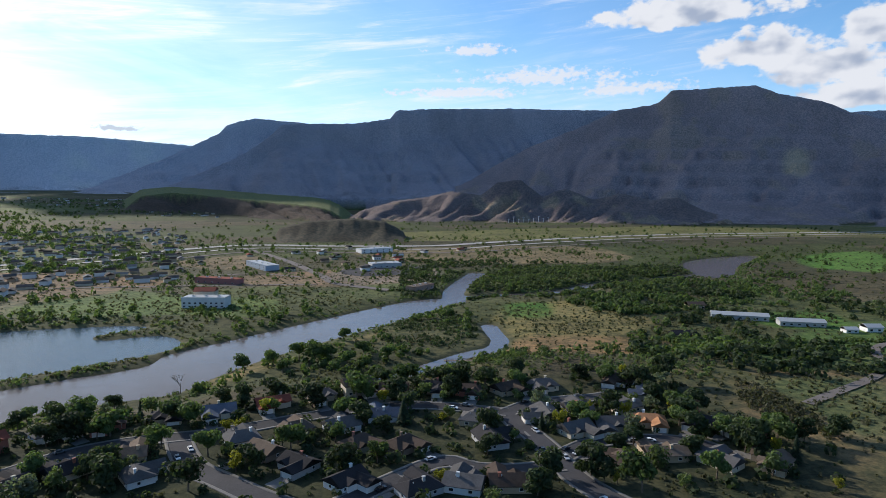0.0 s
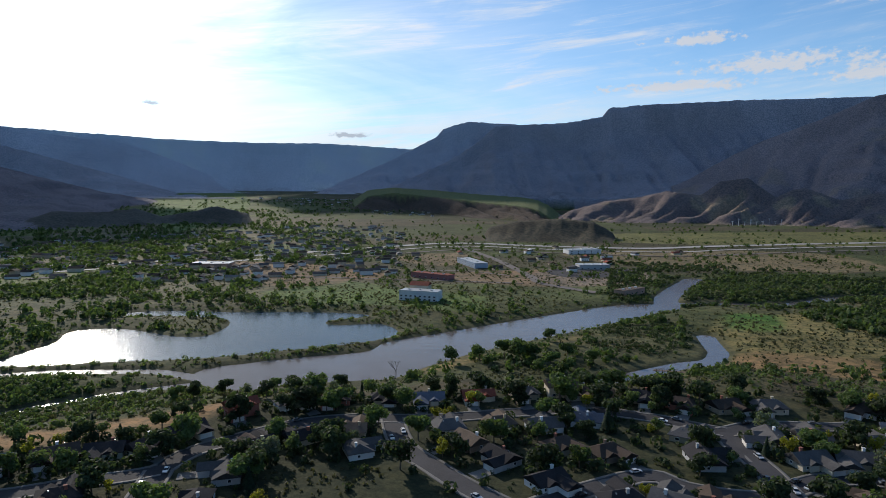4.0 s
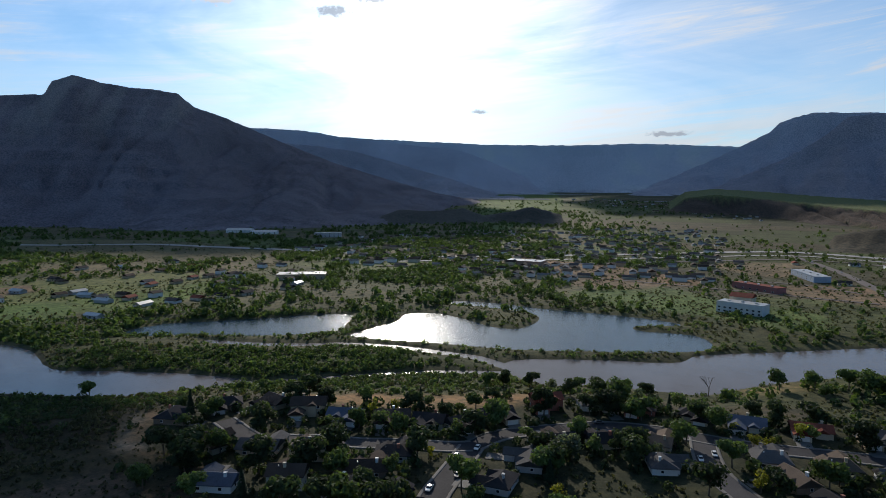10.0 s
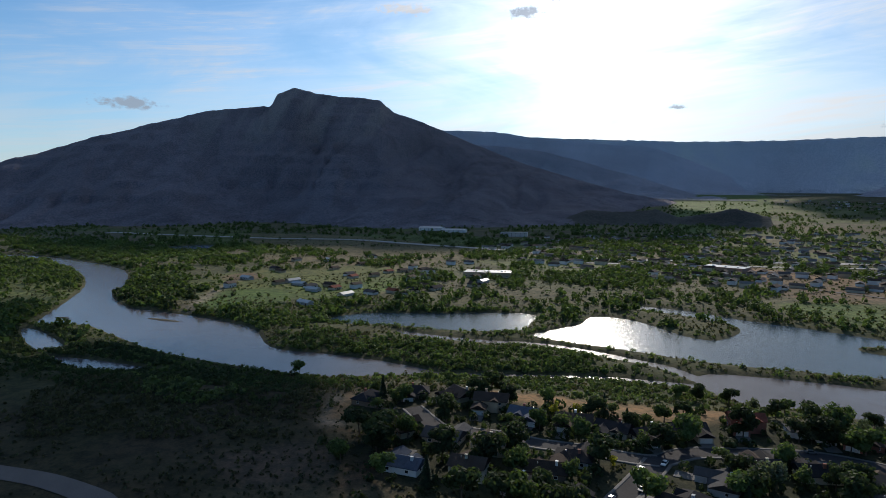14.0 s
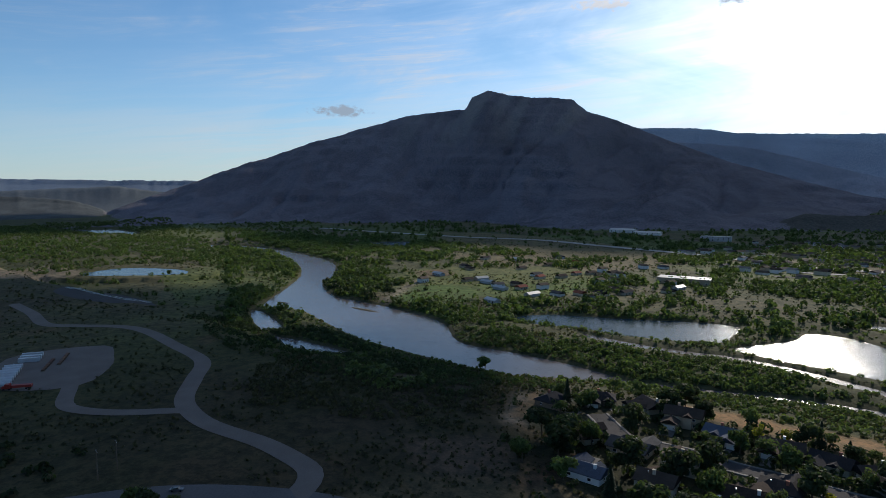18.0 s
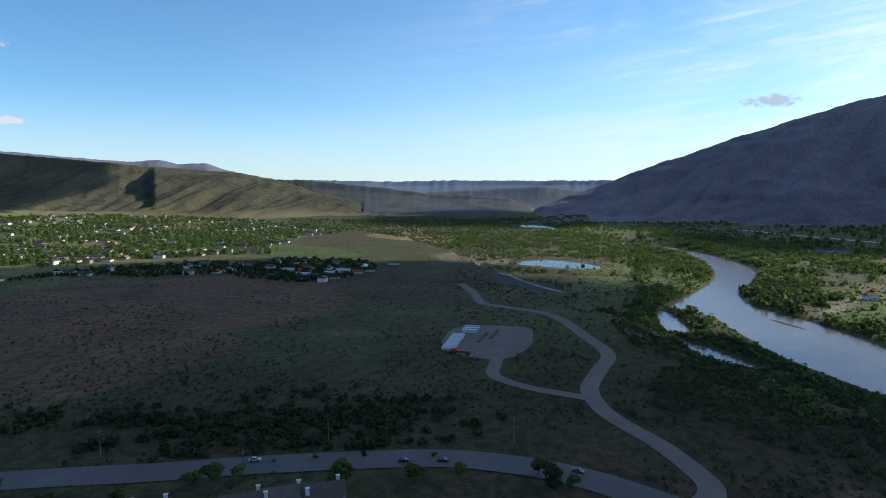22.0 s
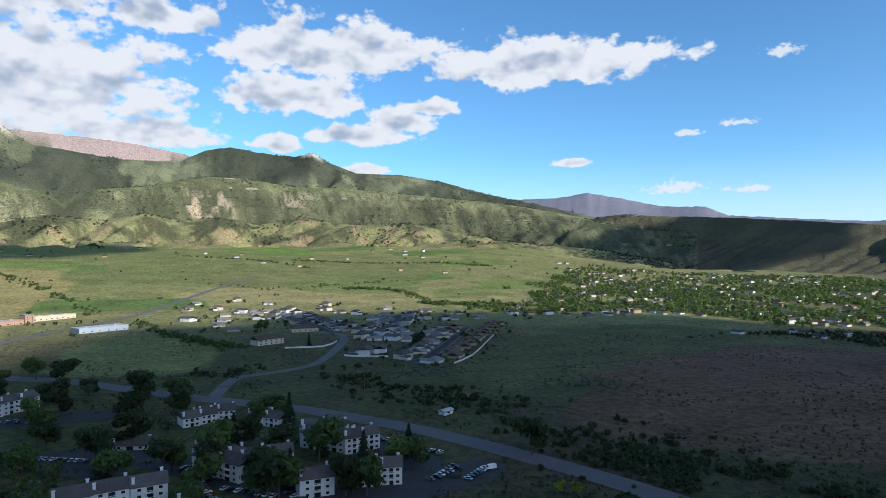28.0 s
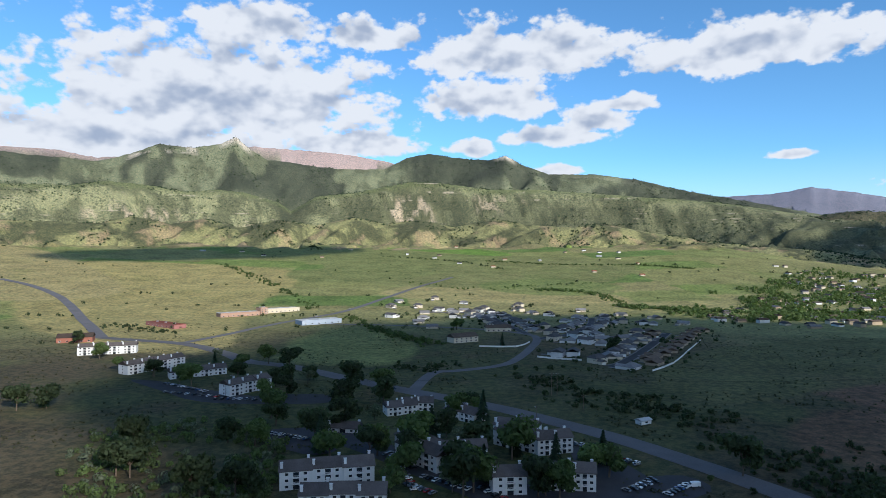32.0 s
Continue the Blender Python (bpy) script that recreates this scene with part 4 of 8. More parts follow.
                w = (step(wide, wide * 0.6, np.abs(bz[s] - at)) * step(lo - 0.02, lo + 0.02, q) * step(hi + 0.02, hi - 0.02, q) * step(0.52, 0.58, rough) * c_)[:, None]
                col[s] = col[s] * (1 - w) + np.array((0.48, 0.40, 0.30)) * w
            w = (step(0.90, 0.98, q) * 0.6)[:, None]
            col[s] = col[s] * (1 - w) + np.array((0.16, 0.19, 0.085)) * w
        if nm == "green":
            w = (step(0.48, 0.53, fbm(bz[s] * 78.5 / 330, r[s] / 500, 4, 99)) * step(0.30, 0.55, q) * 0.7)[:, None]      # high forest
            col[s] = col[s] * (1 - w) + np.array((0.036, 0.044, 0.038)) * w
            w = (step(5.5, 3.5, np.abs(bz[s] - 194.5)) * step(0.5, 0.7, q) * 0.8)[:, None]
            col[s] = col[s] * (1 - w) + np.array((0.036, 0.044, 0.038)) * w
            pale = step(0.88, 0.95, q) * np.maximum(step(1.7, 0.7, np.abs(bz[s] - 213.9)), np.maximum(step(1.2, 0.4, np.abs(bz[s] - 189.9)), 0.85 * step(3.4, 2.6, np.abs(bz[s] - 181.2)) * step(0.93, 0.88, q)))
            pale = np.maximum(pale, 0.7 * step(0.86, 0.92, q) * step(4.0, 2.0, np.abs(bz[s] - 219.5)) * step(0.46, 0.54, scrub[s]))
            col[s] = col[s] * (1 - pale[:, None]) + np.array((0.60, 0.54, 0.46)) * pale[:, None]
        if nm == "mesa":      # grass along the rim
            w = step(0.975, 0.995, q)[:, None]
            col[s] = col[s] * (1 - w) + np.array((0.24, 0.25, 0.11)) * w
        if nm == "table":      # grass on the flat top
            w = step(0.97, 1.0, q)[:, None]
            col[s] = col[s] * (1 - w) + np.array((0.13, 0.155, 0.065)) * w
        if nm == "calm":      # bare pale rock in chutes under the summit
            chute = step(0.46, 0.56, fbm((bz[s] * 59 + 0.35 * r[s]) / 95, r[s] / 900, 3, 97)) * step(66, 70, bz[s]) * step(88, 80, bz[s])
            w = (step(0.55, 0.80, q) * chute * 0.6)[:, None]
            col[s] = col[s] * (1 - w) + np.array((0.27, 0.26, 0.27)) * w
        if nm in ("butte", "badlands"):      # bare tan clay on spurs and scars
            w = (step(0.60, 0.66, fbm(X[s] / 110, Y[s] / 110, 4, 92)) * (0.8 if nm == "badlands" else 0.35))[:, None]
            col[s] = col[s] * (1 - w) + np.array((0.28, 0.225, 0.165)) * w
            w = (step(1.3, 0.6, np.hypot((bz[s] + 29.2 - 360) * 1.0, (q - 0.62) * 9)) * 0.9)[:, None]
            col[s] = col[s] * (1 - w) + np.array((0.42, 0.34, 0.25)) * w
        beds[s] = {"butte": 0.34, "badlands": 0.3, "roan": 0.26, "roan_west": 0.2, "calm": 0.3, "green_rim": 1.0, "green": 0.6, "green_foot": 0.55, "mesa": 0.5, "pink": 0.4, "table": 0.15}.get(nm, 0.12) * step(0.05, 0.35, q)
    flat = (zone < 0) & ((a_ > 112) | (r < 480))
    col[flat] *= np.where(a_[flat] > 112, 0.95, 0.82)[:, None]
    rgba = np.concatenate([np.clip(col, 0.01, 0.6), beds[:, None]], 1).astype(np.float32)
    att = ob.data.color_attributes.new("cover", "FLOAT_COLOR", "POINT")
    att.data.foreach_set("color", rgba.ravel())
    return ob


lay_ground()


def sheet(name, poly, z, mat, label, category):
    """A flat sheet of water over the outline's hull, which its banks hide."""
    bm = bmesh.new()
    c = poly.mean(0)
    vs = [bm.verts.new((*(c + (q - c) * 1.0 + (q - c) / (np.linalg.norm(q - c) + 1e-6) * 7), z)) for q in poly]
    hull = bmesh.ops.convex_hull(bm, input=vs)
    inner = [g for g in hull["geom_interior"] if isinstance(g, bmesh.types.BMVert)]
    bmesh.ops.delete(bm, geom=inner, context="VERTS")
    bm.faces.ensure_lookup_table()
    for f in list(bm.faces):
        f.normal_update()
    ring = [v for v in bm.verts]
    ring.sort(key=lambda v: math.atan2(v.co.y - c[1], v.co.x - c[0]))
    pts = [v.co.copy() for v in ring]
    bm.free()
    ob = mesh_object(name, pts, [list(range(len(pts)))], mat)
    return tagged(ob, label, category, kind="structure")


def all_water():
    pts = [(-2200, -950), (750, -950), (750, 1250), (-2200, 1250)]
    ob = mesh_object("river", [(px, py, WATER) for px, py in pts], [[0, 1, 2, 3]], RIVER)
    tagged(ob, "wide silty grey-brown river winding through the valley", "river", kind="structure")
    sheet("pond", POND_EAST, WATER + 0.08, POND, "large blue gravel-pit pond with a grassy spit", "pond")
    sheet("pond", POND_WEST, WATER + 0.14, POND, "bright pond beside the river levee", "pond")
    sheet("pond", POND_FAR, WATER + 0.08, POND, "small pond among distant trees", "pond")
    sheet("pond", POND_SOUTH, -6.5, POND, "settling pond with low earth banks", "pond")


all_water()


def ribbon(name, line, width, mat, label, category, lift=0.22, thick=0.0, every=5.0):
    """A road or path laid over the ground along a line."""
    seg = np.linalg.norm(np.diff(line, axis=0), axis=1)
    s = np.concatenate([[0], np.cumsum(seg)])
    n = max(2, int(s[-1] / every))
    q = np.linspace(0, s[-1], n + 1)
    x, y = np.interp(q, s, line[:, 0]), np.interp(q, s, line[:, 1])
    tx, ty = np.gradient(x), np.gradient(y)
    l = np.hypot(tx, ty) + 1e-9
    nx, ny = -ty / l, tx / l
    rows = []
    for o in (-0.5, -0.17, 0.17, 0.5):
        px, py = x + nx * width * o, y + ny * width * o
        pz, _, _ = terrain(px, py)
        rows.append(np.stack([px, py, pz], -1))
    mid = np.max([rr[:, 2] for rr in rows], axis=0)
    for rr in rows:
        rr[:, 2] = 0.5 * rr[:, 2] + 0.5 * mid + lift
    if thick:
        for o in (0, -1):
            e = rows[o].copy()
            e[:, 2] -= thick + 0.4
            rows.insert(0, e) if o == 0 else rows.append(e)
    v = np.concatenate(rows)
    k, c = len(rows), n + 1
    i, j = np.meshgrid(np.arange(k - 1), np.arange(n), indexing="ij")
    f = np.stack([i * c + j, i * c + j + 1, (i + 1) * c + j + 1, (i + 1) * c + j], -1).reshape(-1, 4)
    ob = mesh_object(name, v, f, mat)
    return tagged(ob, label, category, kind="structure")


PARKWAY = curve([(616, -635), (490, -621), (400, -575), (345, -536), (288, -521), (214, -482), (165, -458), (116, -438), (66, -413), (3, -372), (-40, -335), (-78, -296), (-123, -239), (-149, -200),
                 (-176, -164), (-195, -136), (-211, -108), (-218, -80), (-219, -58), (-215, -34), (-205, -8), (-186, 20)])
GRAVEL_ROAD = curve([(-203, -18), (-212, -17), (-222, -13), (-233, -13), (-246, -21), (-263, -35), (-283, -57), (-301, -70), (-324, -79), (-360, -82), (-399, -86), (-441, -112), (-487, -142), (-512, -169), (-522, -206), (-534, -233), (-585, -265), (-631, -301)])
PAD_DRIVE = curve([(-306, -75), (-307, -101), (-314, -123), (-325, -135), (-351, -143), (-372, -150)])
HIGHWAY_A = curve([(1346, -1098), (1200, -1055), (1026, -962), (782, -774), (616, -635)])
HIGHWAY_B = curve([(490, -621), (488, -707), (486, -845), (469, -1007), (464, -1360), (428, -1628)])
LOOP = curve([(150, -450), (156, -526), (140, -543), (112, -573), (98, -612), (93, -706), (95, -768), (112, -810), (180, -850), (300, -860), (460, -840)])
STREETS = [
    (curve([(-272, 118), (-240, 118), (-230, 130), (-220, 140), (-209, 147), (-195, 161), (-181, 172), (-174, 180)]), 8.0),
    (curve([(-174, 180), (-174, 197), (-167, 211), (-159, 224), (-147, 240), (-130, 251), (-115, 256), (-92, 264), (-60, 282), (-30, 296), (0, 296), (15, 292), (31, 288)]), 8.5),
    (curve([(-174, 180), (-168, 169), (-160, 153), (-154, 141), (-140, 120)]), 8.5),
    (curve([(-112, 257), (-102, 239), (-92, 226), (-77, 215), (-60, 203), (-40, 192)]), 8.5),
    (curve([(31, 288), (34, 273), (42, 252), (47, 229), (52, 215), (62, 200), (75, 188)]), 9.0),
    (curve([(31, 288), (45, 301), (61, 306), (78, 310), (90, 316)]), 8.0),
    (curve([(-40, 192), (-20, 215), (0, 234), (12, 228), (29, 227), (46, 231)]), 8.0),
    (curve([(47, 238), (62, 252), (77, 256), (97, 256), (108, 251), (115, 238)]), 8.0),
    (curve([(8, -606), (-5, -631), (-31, -730), (-63, -877)]), 9.0),
    (curve([(95, -768), (87, -782), (61, -823), (40, -949), (40, -1040)]), 8.5),
    (curve([(61, -823), (26, -799), (-11, -820), (-48, -810)]), 8.0),
    (curve([(112, -810), (170, -940), (230, -1060), (330, -1060)]), 8.0),
]
SETTINGS = [
    ("road", PARKWAY, 16.0, WORN, "wide grey asphalt parkway curving past the apartments"),
    ("road", HIGHWAY_A, 16.0, WORN, "grey two-lane road leading into open grassland"),
    ("road", HIGHWAY_B, 12.0, WORN, "straight grey road past the shops"),
    ("road", LOOP, 10.0, WORN, "curving asphalt street into the subdivision"),
    ("track", GRAVEL_ROAD, 9.6, GRAVEL, "winding pale gravel road through the sage"),
    ("track", PAD_DRIVE, 8.0, GRAVEL, "gravel driveway to the equipment pad"),
]
for n_, l_, w_, m_, t_ in SETTINGS:
    ribbon(n_, l_, w_, m_, t_, "road")
for l_, w_ in STREETS:
    ribbon("street", l_, w_, ASPHALT, "grey residential asphalt street between houses", "road")
    for side in (-1, 1):
        d_ = np.gradient(l_, axis=0)
        nrm = np.stack([-d_[:, 1], d_[:, 0]], -1) / (np.linalg.norm(d_, axis=1)[:, None] + 1e-9)
        ribbon("pavement", l_ + nrm * side * (w_ / 2 + 0.8), 1.3, CONCRETE, "pale concrete pavement along the street kerb", "pavement", 0.34, 0.15)

# ---- building blocks ----
WHITE_SIDING = material("white_siding", mottled((0.66, 0.66, 0.65), 0.15, 1.5, 0.2), 0.7)
GREY_SIDING = material("grey_siding", mottled((0.40, 0.40, 0.40), 0.2, 1.5, 0.2), 0.7)
TAN_STUCCO = material("tan_stucco", mottled((0.42, 0.33, 0.23), 0.25, 2.0, 0.2), 0.9, bump=grain(9))
CREAM_STUCCO = material("cream_stucco", mottled((0.55, 0.48, 0.37), 0.25, 2.0, 0.2), 0.9, bump=grain(9))
BROWN_SIDING = material("brown_siding", mottled((0.22, 0.16, 0.115), 0.25, 1.5, 0.2), 0.8)
BRICK_RED = material("red_brick", mottled((0.30, 0.12, 0.085), 0.3, 2.5, 0.2), 0.9)
GLASS = material("window_glass", lambda k, p: (0.02, 0.025, 0.03, 1), 0.06, 0.6)
GARAGE = material("garage_door_paint", mottled((0.66, 0.64, 0.60), 0.12, 1.0, 0.3), 0.55)
TRIM = material("white_trim", mottled((0.72, 0.71, 0.68), 0.1, 1.0, 0.3), 0.6)
WOOD = material("weathered_wood", mottled((0.17, 0.125, 0.09), 0.35, 3.0, 0.3), 0.85)
STEEL = material("galvanised_steel", mottled((0.55, 0.56, 0.57), 0.2, 1.0, 0.2), 0.4, 0.5, 0.7)
METAL_ROOF = material("pale_metal_roof", mottled((0.42, 0.42, 0.41), 0.12, 0.7, 0.1), 0.35, 0.5)
RUBBER = material("tyre_rubber", lambda k, p: (0.02, 0.02, 0.02, 1), 0.8)
CLOUD = material("cloud_vapour", mottled((0.85, 0.85, 0.87), 0.1, 0.004, 0.001), 1.0, 0.0)


def shingle(name, col):
    def lines(k, p):
        sep = k.add("ShaderNodeSeparateXYZ")
        k.link(p, sep.inputs[0])
        saw = k.math("FRACT", k.math("MULTIPLY", sep.outputs[2], 5.0))
        return k.math("ADD", saw, k.noise(p, 4.0, 3.0)), 0.5, 0.04
    return material(name, mottled(col, 0.45, 1.8, 0.25), 0.92, 0.1, bump=lines)


ROOFS = {
    "light": shingle("light_grey_shingles", (0.20, 0.195, 0.19)),
    "slate": shingle("grey_brown_shingles", (0.115, 0.098, 0.090)),
    "charcoal": shingle("charcoal_shingles", (0.034, 0.032, 0.034)), "brown": shingle("brown_shingles", (0.068, 0.050, 0.040)),
    "grey": shingle("grey_shingles", (0.095, 0.091, 0.090)), "blue": shingle("blue_grey_shingles", (0.085, 0.10, 0.13)),
    "red": shingle("red_tiles", (0.24, 0.075, 0.05)), "tan": shingle("tan_shingles", (0.13, 0.098, 0.074)), "orange": shingle("orange_tiles", (0.36, 0.18, 0.09)),
}
WALLS = {"white": WHITE_SIDING, "grey": GREY_SIDING, "tan": TAN_STUCCO, "cream": CREAM_STUCCO, "brown": BROWN_SIDING, "brick": BRICK_RED}


def root(name, x, y, turn, z=None):
    ob = new(name)
    ob.matrix_basis = pose(x, y, ground_at(x, y) if z is None else z, 0, 0, turn)
    return ob


def part(name, bm, mat, parent, label=""):
    """Links a bmesh as one mesh object under a thing or a part."""
    me = bpy.data.meshes.new(name)
    bm.to_mesh(me)
    bm.free()
    me.materials.append(mat)
    ob = new(name, me)
    ob.parent = parent
    return tagged(ob, label)


def block(bm, x0, x1, y0, y1, z0, z1):
    v = [bm.verts.new((x, y, z)) for z in (z0, z1) for y in (y0, y1) for x in (x0, x1)]
    for q in ((0, 2, 3, 1), (4, 5, 7, 6), (0, 1, 5, 4), (2, 6, 7, 3), (0, 4, 6, 2), (1, 3, 7, 5)):
        bm.faces.new([v[i] for i in q])


def box(*spans):
    bm = bmesh.new()
    block(bm, *spans)
    return bm


def gable(bm, x0, x1, y0, y1, z0, rise, over=0.5, hip=0.0, thick=0.22, along_x=True):
    """A pitched roof with eaves and thickness; hip draws the ridge's ends in."""
    if not along_x:
        x0, x1, y0, y1 = y0, y1, x0, x1
    slope = rise / ((y1 - y0) / 2)
    a0, a1, b0, b1 = x0 - over, x1 + over, y0 - over, y1 + over
    ze, zr, ym = z0 - over * slope, z0 + rise, (y0 + y1) / 2
    r0, r1 = a0 + hip, a1 - hip
    top = [(a0, b0, ze), (a1, b0, ze), (r1, ym, zr), (r0, ym, zr), (a1, b1, ze), (a0, b1, ze)]
    up = [(p[0], p[1], p[2] + thick) for p in top]
    pts = top + up
    if not along_x:
        pts = [(p[1], p[0], p[2]) for p in pts]
    v = [bm.verts.new(p) for p in pts]
    for q in ((6, 7, 8, 9), (10, 11, 9, 8), (7, 10, 8), (11, 6, 9), (3, 2, 1, 0), (2, 3, 5, 4), (2, 4, 1), (3, 0, 5),
              (0, 1, 7, 6), (4, 5, 11, 10), (1, 4, 10, 7), (5, 0, 6, 11)):
        bm.faces.new([v[i] for i in q])
    bmesh.ops.recalc_face_normals(bm, faces=bm.faces)


def gable_wall(bm, x0, x1, y0, y1, z0, z1, rise, along_x=True):
    """Walls with a pointed gable at both ends."""
    if not along_x:
        x0, x1, y0, y1 = y0, y1, x0, x1
    pts = [(x0, y0, z0), (x1, y0, z0), (x1, y1, z0), (x0, y1, z0), (x0, y0, z1), (x1, y0, z1), (x1, y1, z1), (x0, y1, z1),
           (x0, (y0 + y1) / 2, z1 + rise), (x1, (y0 + y1) / 2, z1 + rise)]
    if not along_x:
        pts = [(p[1], p[0], p[2]) for p in pts]
    v = [bm.verts.new(p) for p in pts]
    for q in ((0, 1, 5, 4), (2, 3, 7, 6), (1, 2, 6, 9, 5), (3, 0, 4, 8, 7), (4, 5, 9, 8), (6, 7, 8, 9)):
        bm.faces.new([v[i] for i in q])
    bmesh.ops.recalc_face_normals(bm, faces=bm.faces)


def window(parent, x, y, z, w, h, face, name="window"):
    """A glazed window in a wall that faces -y, +y, -x or +x: white frame as a part, the pane in it."""
    d = 0.07
    fr, pane = bmesh.new(), bmesh.new()
    for sx0, sx1, sz0, sz1 in ((-w / 2, w / 2, -h / 2, -h / 2 + 0.12), (-w / 2, w / 2, h / 2 - 0.12, h / 2), (-w / 2, -w / 2 + 0.12, -h / 2 + 0.12, h / 2 - 0.12), (w / 2 - 0.12, w / 2, -h / 2 + 0.12, h / 2 - 0.12)):
        block(fr, sx0, sx1, -d, 0.02, sz0, sz1)
    block(pane, -w / 2 + 0.1, w / 2 - 0.1, -d * 0.5, 0.0, -h / 2 + 0.1, h / 2 - 0.1)
    a = {"-y": 0, "+y": 180, "-x": 270, "+x": 90}[face]
    m = pose(x, y, z, 0, 0, a)
    f = part(name, fr, TRIM, parent)
    f.matrix_local = m
    part("pane", pane, GLASS, f)
    return f


def chimney(parent, x, y, z0, z1, mat, s=0.5):
    bm = box(x - s, x + s, y - s * 0.8, y + s * 0.8, z0, z1)
    block(bm, x - s - 0.12, x + s + 0.12, y - s * 0.8 - 0.12, y + s * 0.8 + 0.12, z1 - 0.05, z1 + 0.2)
    return part("chimney", bm, mat, parent)


def house(x, y, turn, rng, roof, wall, two=False, wide=15.0, deep=10.0, rich=True, label=""):
    """A family house: front to -y, with a garage wing that comes forward."""
    h = 5.4 if two else 2.9
    r = deep * rng.uniform(0.20, 0.27)
    ob = root("house", x, y, turn)
    rm, wm = ROOFS[roof], WALLS[wall]
    hip = rng.choice([0.0, 0.0, deep * 0.42])
    bm = bmesh.new()
    if hip:
        block(bm, -wide / 2, wide / 2, -deep / 2, deep / 2, -1.2, h)
    else:
        gable_wall(bm, -wide / 2, wide / 2, -deep / 2, deep / 2, -1.2, h, r)
    part("wall", bm, wm, ob)
    bm = bmesh.new()
    gable(bm, -wide / 2, wide / 2, -deep / 2, deep / 2, h, r, 0.6, hip)
    part("roof", bm, rm, ob)
    side = rng.choice([-1, 1])
    gw, gl = 6.6, rng.uniform(4.5, 6.5)
    gx = side * (wide / 2 - gw / 2)
    gh = h if not two else 3.2
    bm = bmesh.new()
    gable_wall(bm, gx - gw / 2, gx + gw / 2, -deep / 2 - gl, -deep / 2 + 0.1, -1.2, gh - 0.05, gw * 0.24, False)
    wing = part("garage", bm, wm, ob)
    bm = bmesh.new()
    gable(bm, gx - gw / 2, gx + gw / 2, -deep / 2 - gl, -deep / 2 + 3.0, gh - 0.05, gw * 0.24, 0.5, 0, along_x=False)
    part("garage_roof", bm, rm, ob)
    bm = bmesh.new()
    for i in range(4):
        block(bm, gx - 2.5, gx + 2.5, -deep / 2 - gl - 0.08, -deep / 2 - gl + 0.02, 0.05 + i * 0.56, 0.58 + i * 0.56)
    part("garage_door", bm, GARAGE, ob)
    part("front_door", box(-side * 0.6 - 0.5, -side * 0.6 + 0.5, -deep / 2 - 0.06, -deep / 2 + 0.02, 0.0, 2.1), WOOD, ob)
    window(ob, -side * (wide * 0.33), -deep / 2, 1.5, 1.8, 1.3, "-y")
    window(ob, wide * 0.27, deep / 2, 1.5, 1.8, 1.3, "+y")
    if rich:
        window(ob, -wide * 0.25, deep / 2, 1.5, 1.5, 1.3, "+y")
        window(ob, -wide / 2, deep * 0.1, 1.5, 1.3, 1.2, "-x")
        window(ob, wide / 2, deep * 0.1, 1.5, 1.3, 1.2, "+x")
        # a cross gable breaks the roof
        cw = rng.uniform(3.6, 5.0)
        cx = -side * wide * rng.uniform(0.12, 0.25)
        bm = bmesh.new()
        gable_wall(bm, cx - cw / 2, cx + cw / 2, -deep / 2 - 1.1, 0, 0, h, cw * 0.27, False)
        part("porch_gable", bm, wm, ob)
        bm = bmesh.new()
        gable(bm, cx - cw / 2, cx + cw / 2, -deep / 2 - 1.1, 0.5, h, cw * 0.27, 0.4, 0, along_x=False)
        part("porch_roof", bm, rm, ob)
        chimney(ob, rng.uniform(-0.3, 0.3) * wide, deep * 0.15, h, h + r + 0.9, rng.choice([BRICK_RED, TRIM, wm]))
        vent = bmesh.new()
        block(vent, wide * 0.2, wide * 0.2 + 0.35, 1.2, 1.55, h + r * 0.5, h + r * 0.75 + 0.6)
        part("vent_pipe", vent, STEEL, ob)
    if two:
        for fx in (-0.3, 0.3):
            window(ob, fx * wide, -deep / 2, 4.2, 1.4, 1.3, "-y")
            window(ob, fx * wide, deep / 2, 4.2, 1.4, 1.3, "+y")
    drive = bmesh.new()
    block(drive, gx - 2.9, gx + 2.9, -deep / 2 - gl - 7.5, -deep / 2 - gl - 0.1, -0.9, 0.16)
    part("driveway", drive, CONCRETE, ob)
    return ob


NAMES_R = {"light": "light grey shingle", "charcoal": "charcoal shingle", "brown": "brown shingle", "grey": "grey shingle", "blue": "blue-grey shingle", "red": "red tile", "tan": "tan shingle", "orange": "orange-brown tile"}
NAMES_W = {"white": "white siding", "grey": "grey siding", "tan": "tan stucco", "cream": "cream stucco", "brown": "brown siding", "brick": "red brick"}


def facing(x, y, lines):
    """Turn that points a house's front at the nearest street, and its distance."""
    best = (1e9, 0, 0)
    for l in lines:
        d = np.hypot(l[:, 0] - x, l[:, 1] - y)
        i = int(d.argmin())
        if d[i] < best[0]:
            best = (d[i], l[i, 0] - x, l[i, 1] - y)
    return math.degrees(math.atan2(best[2], best[1])) + 90, best[0]


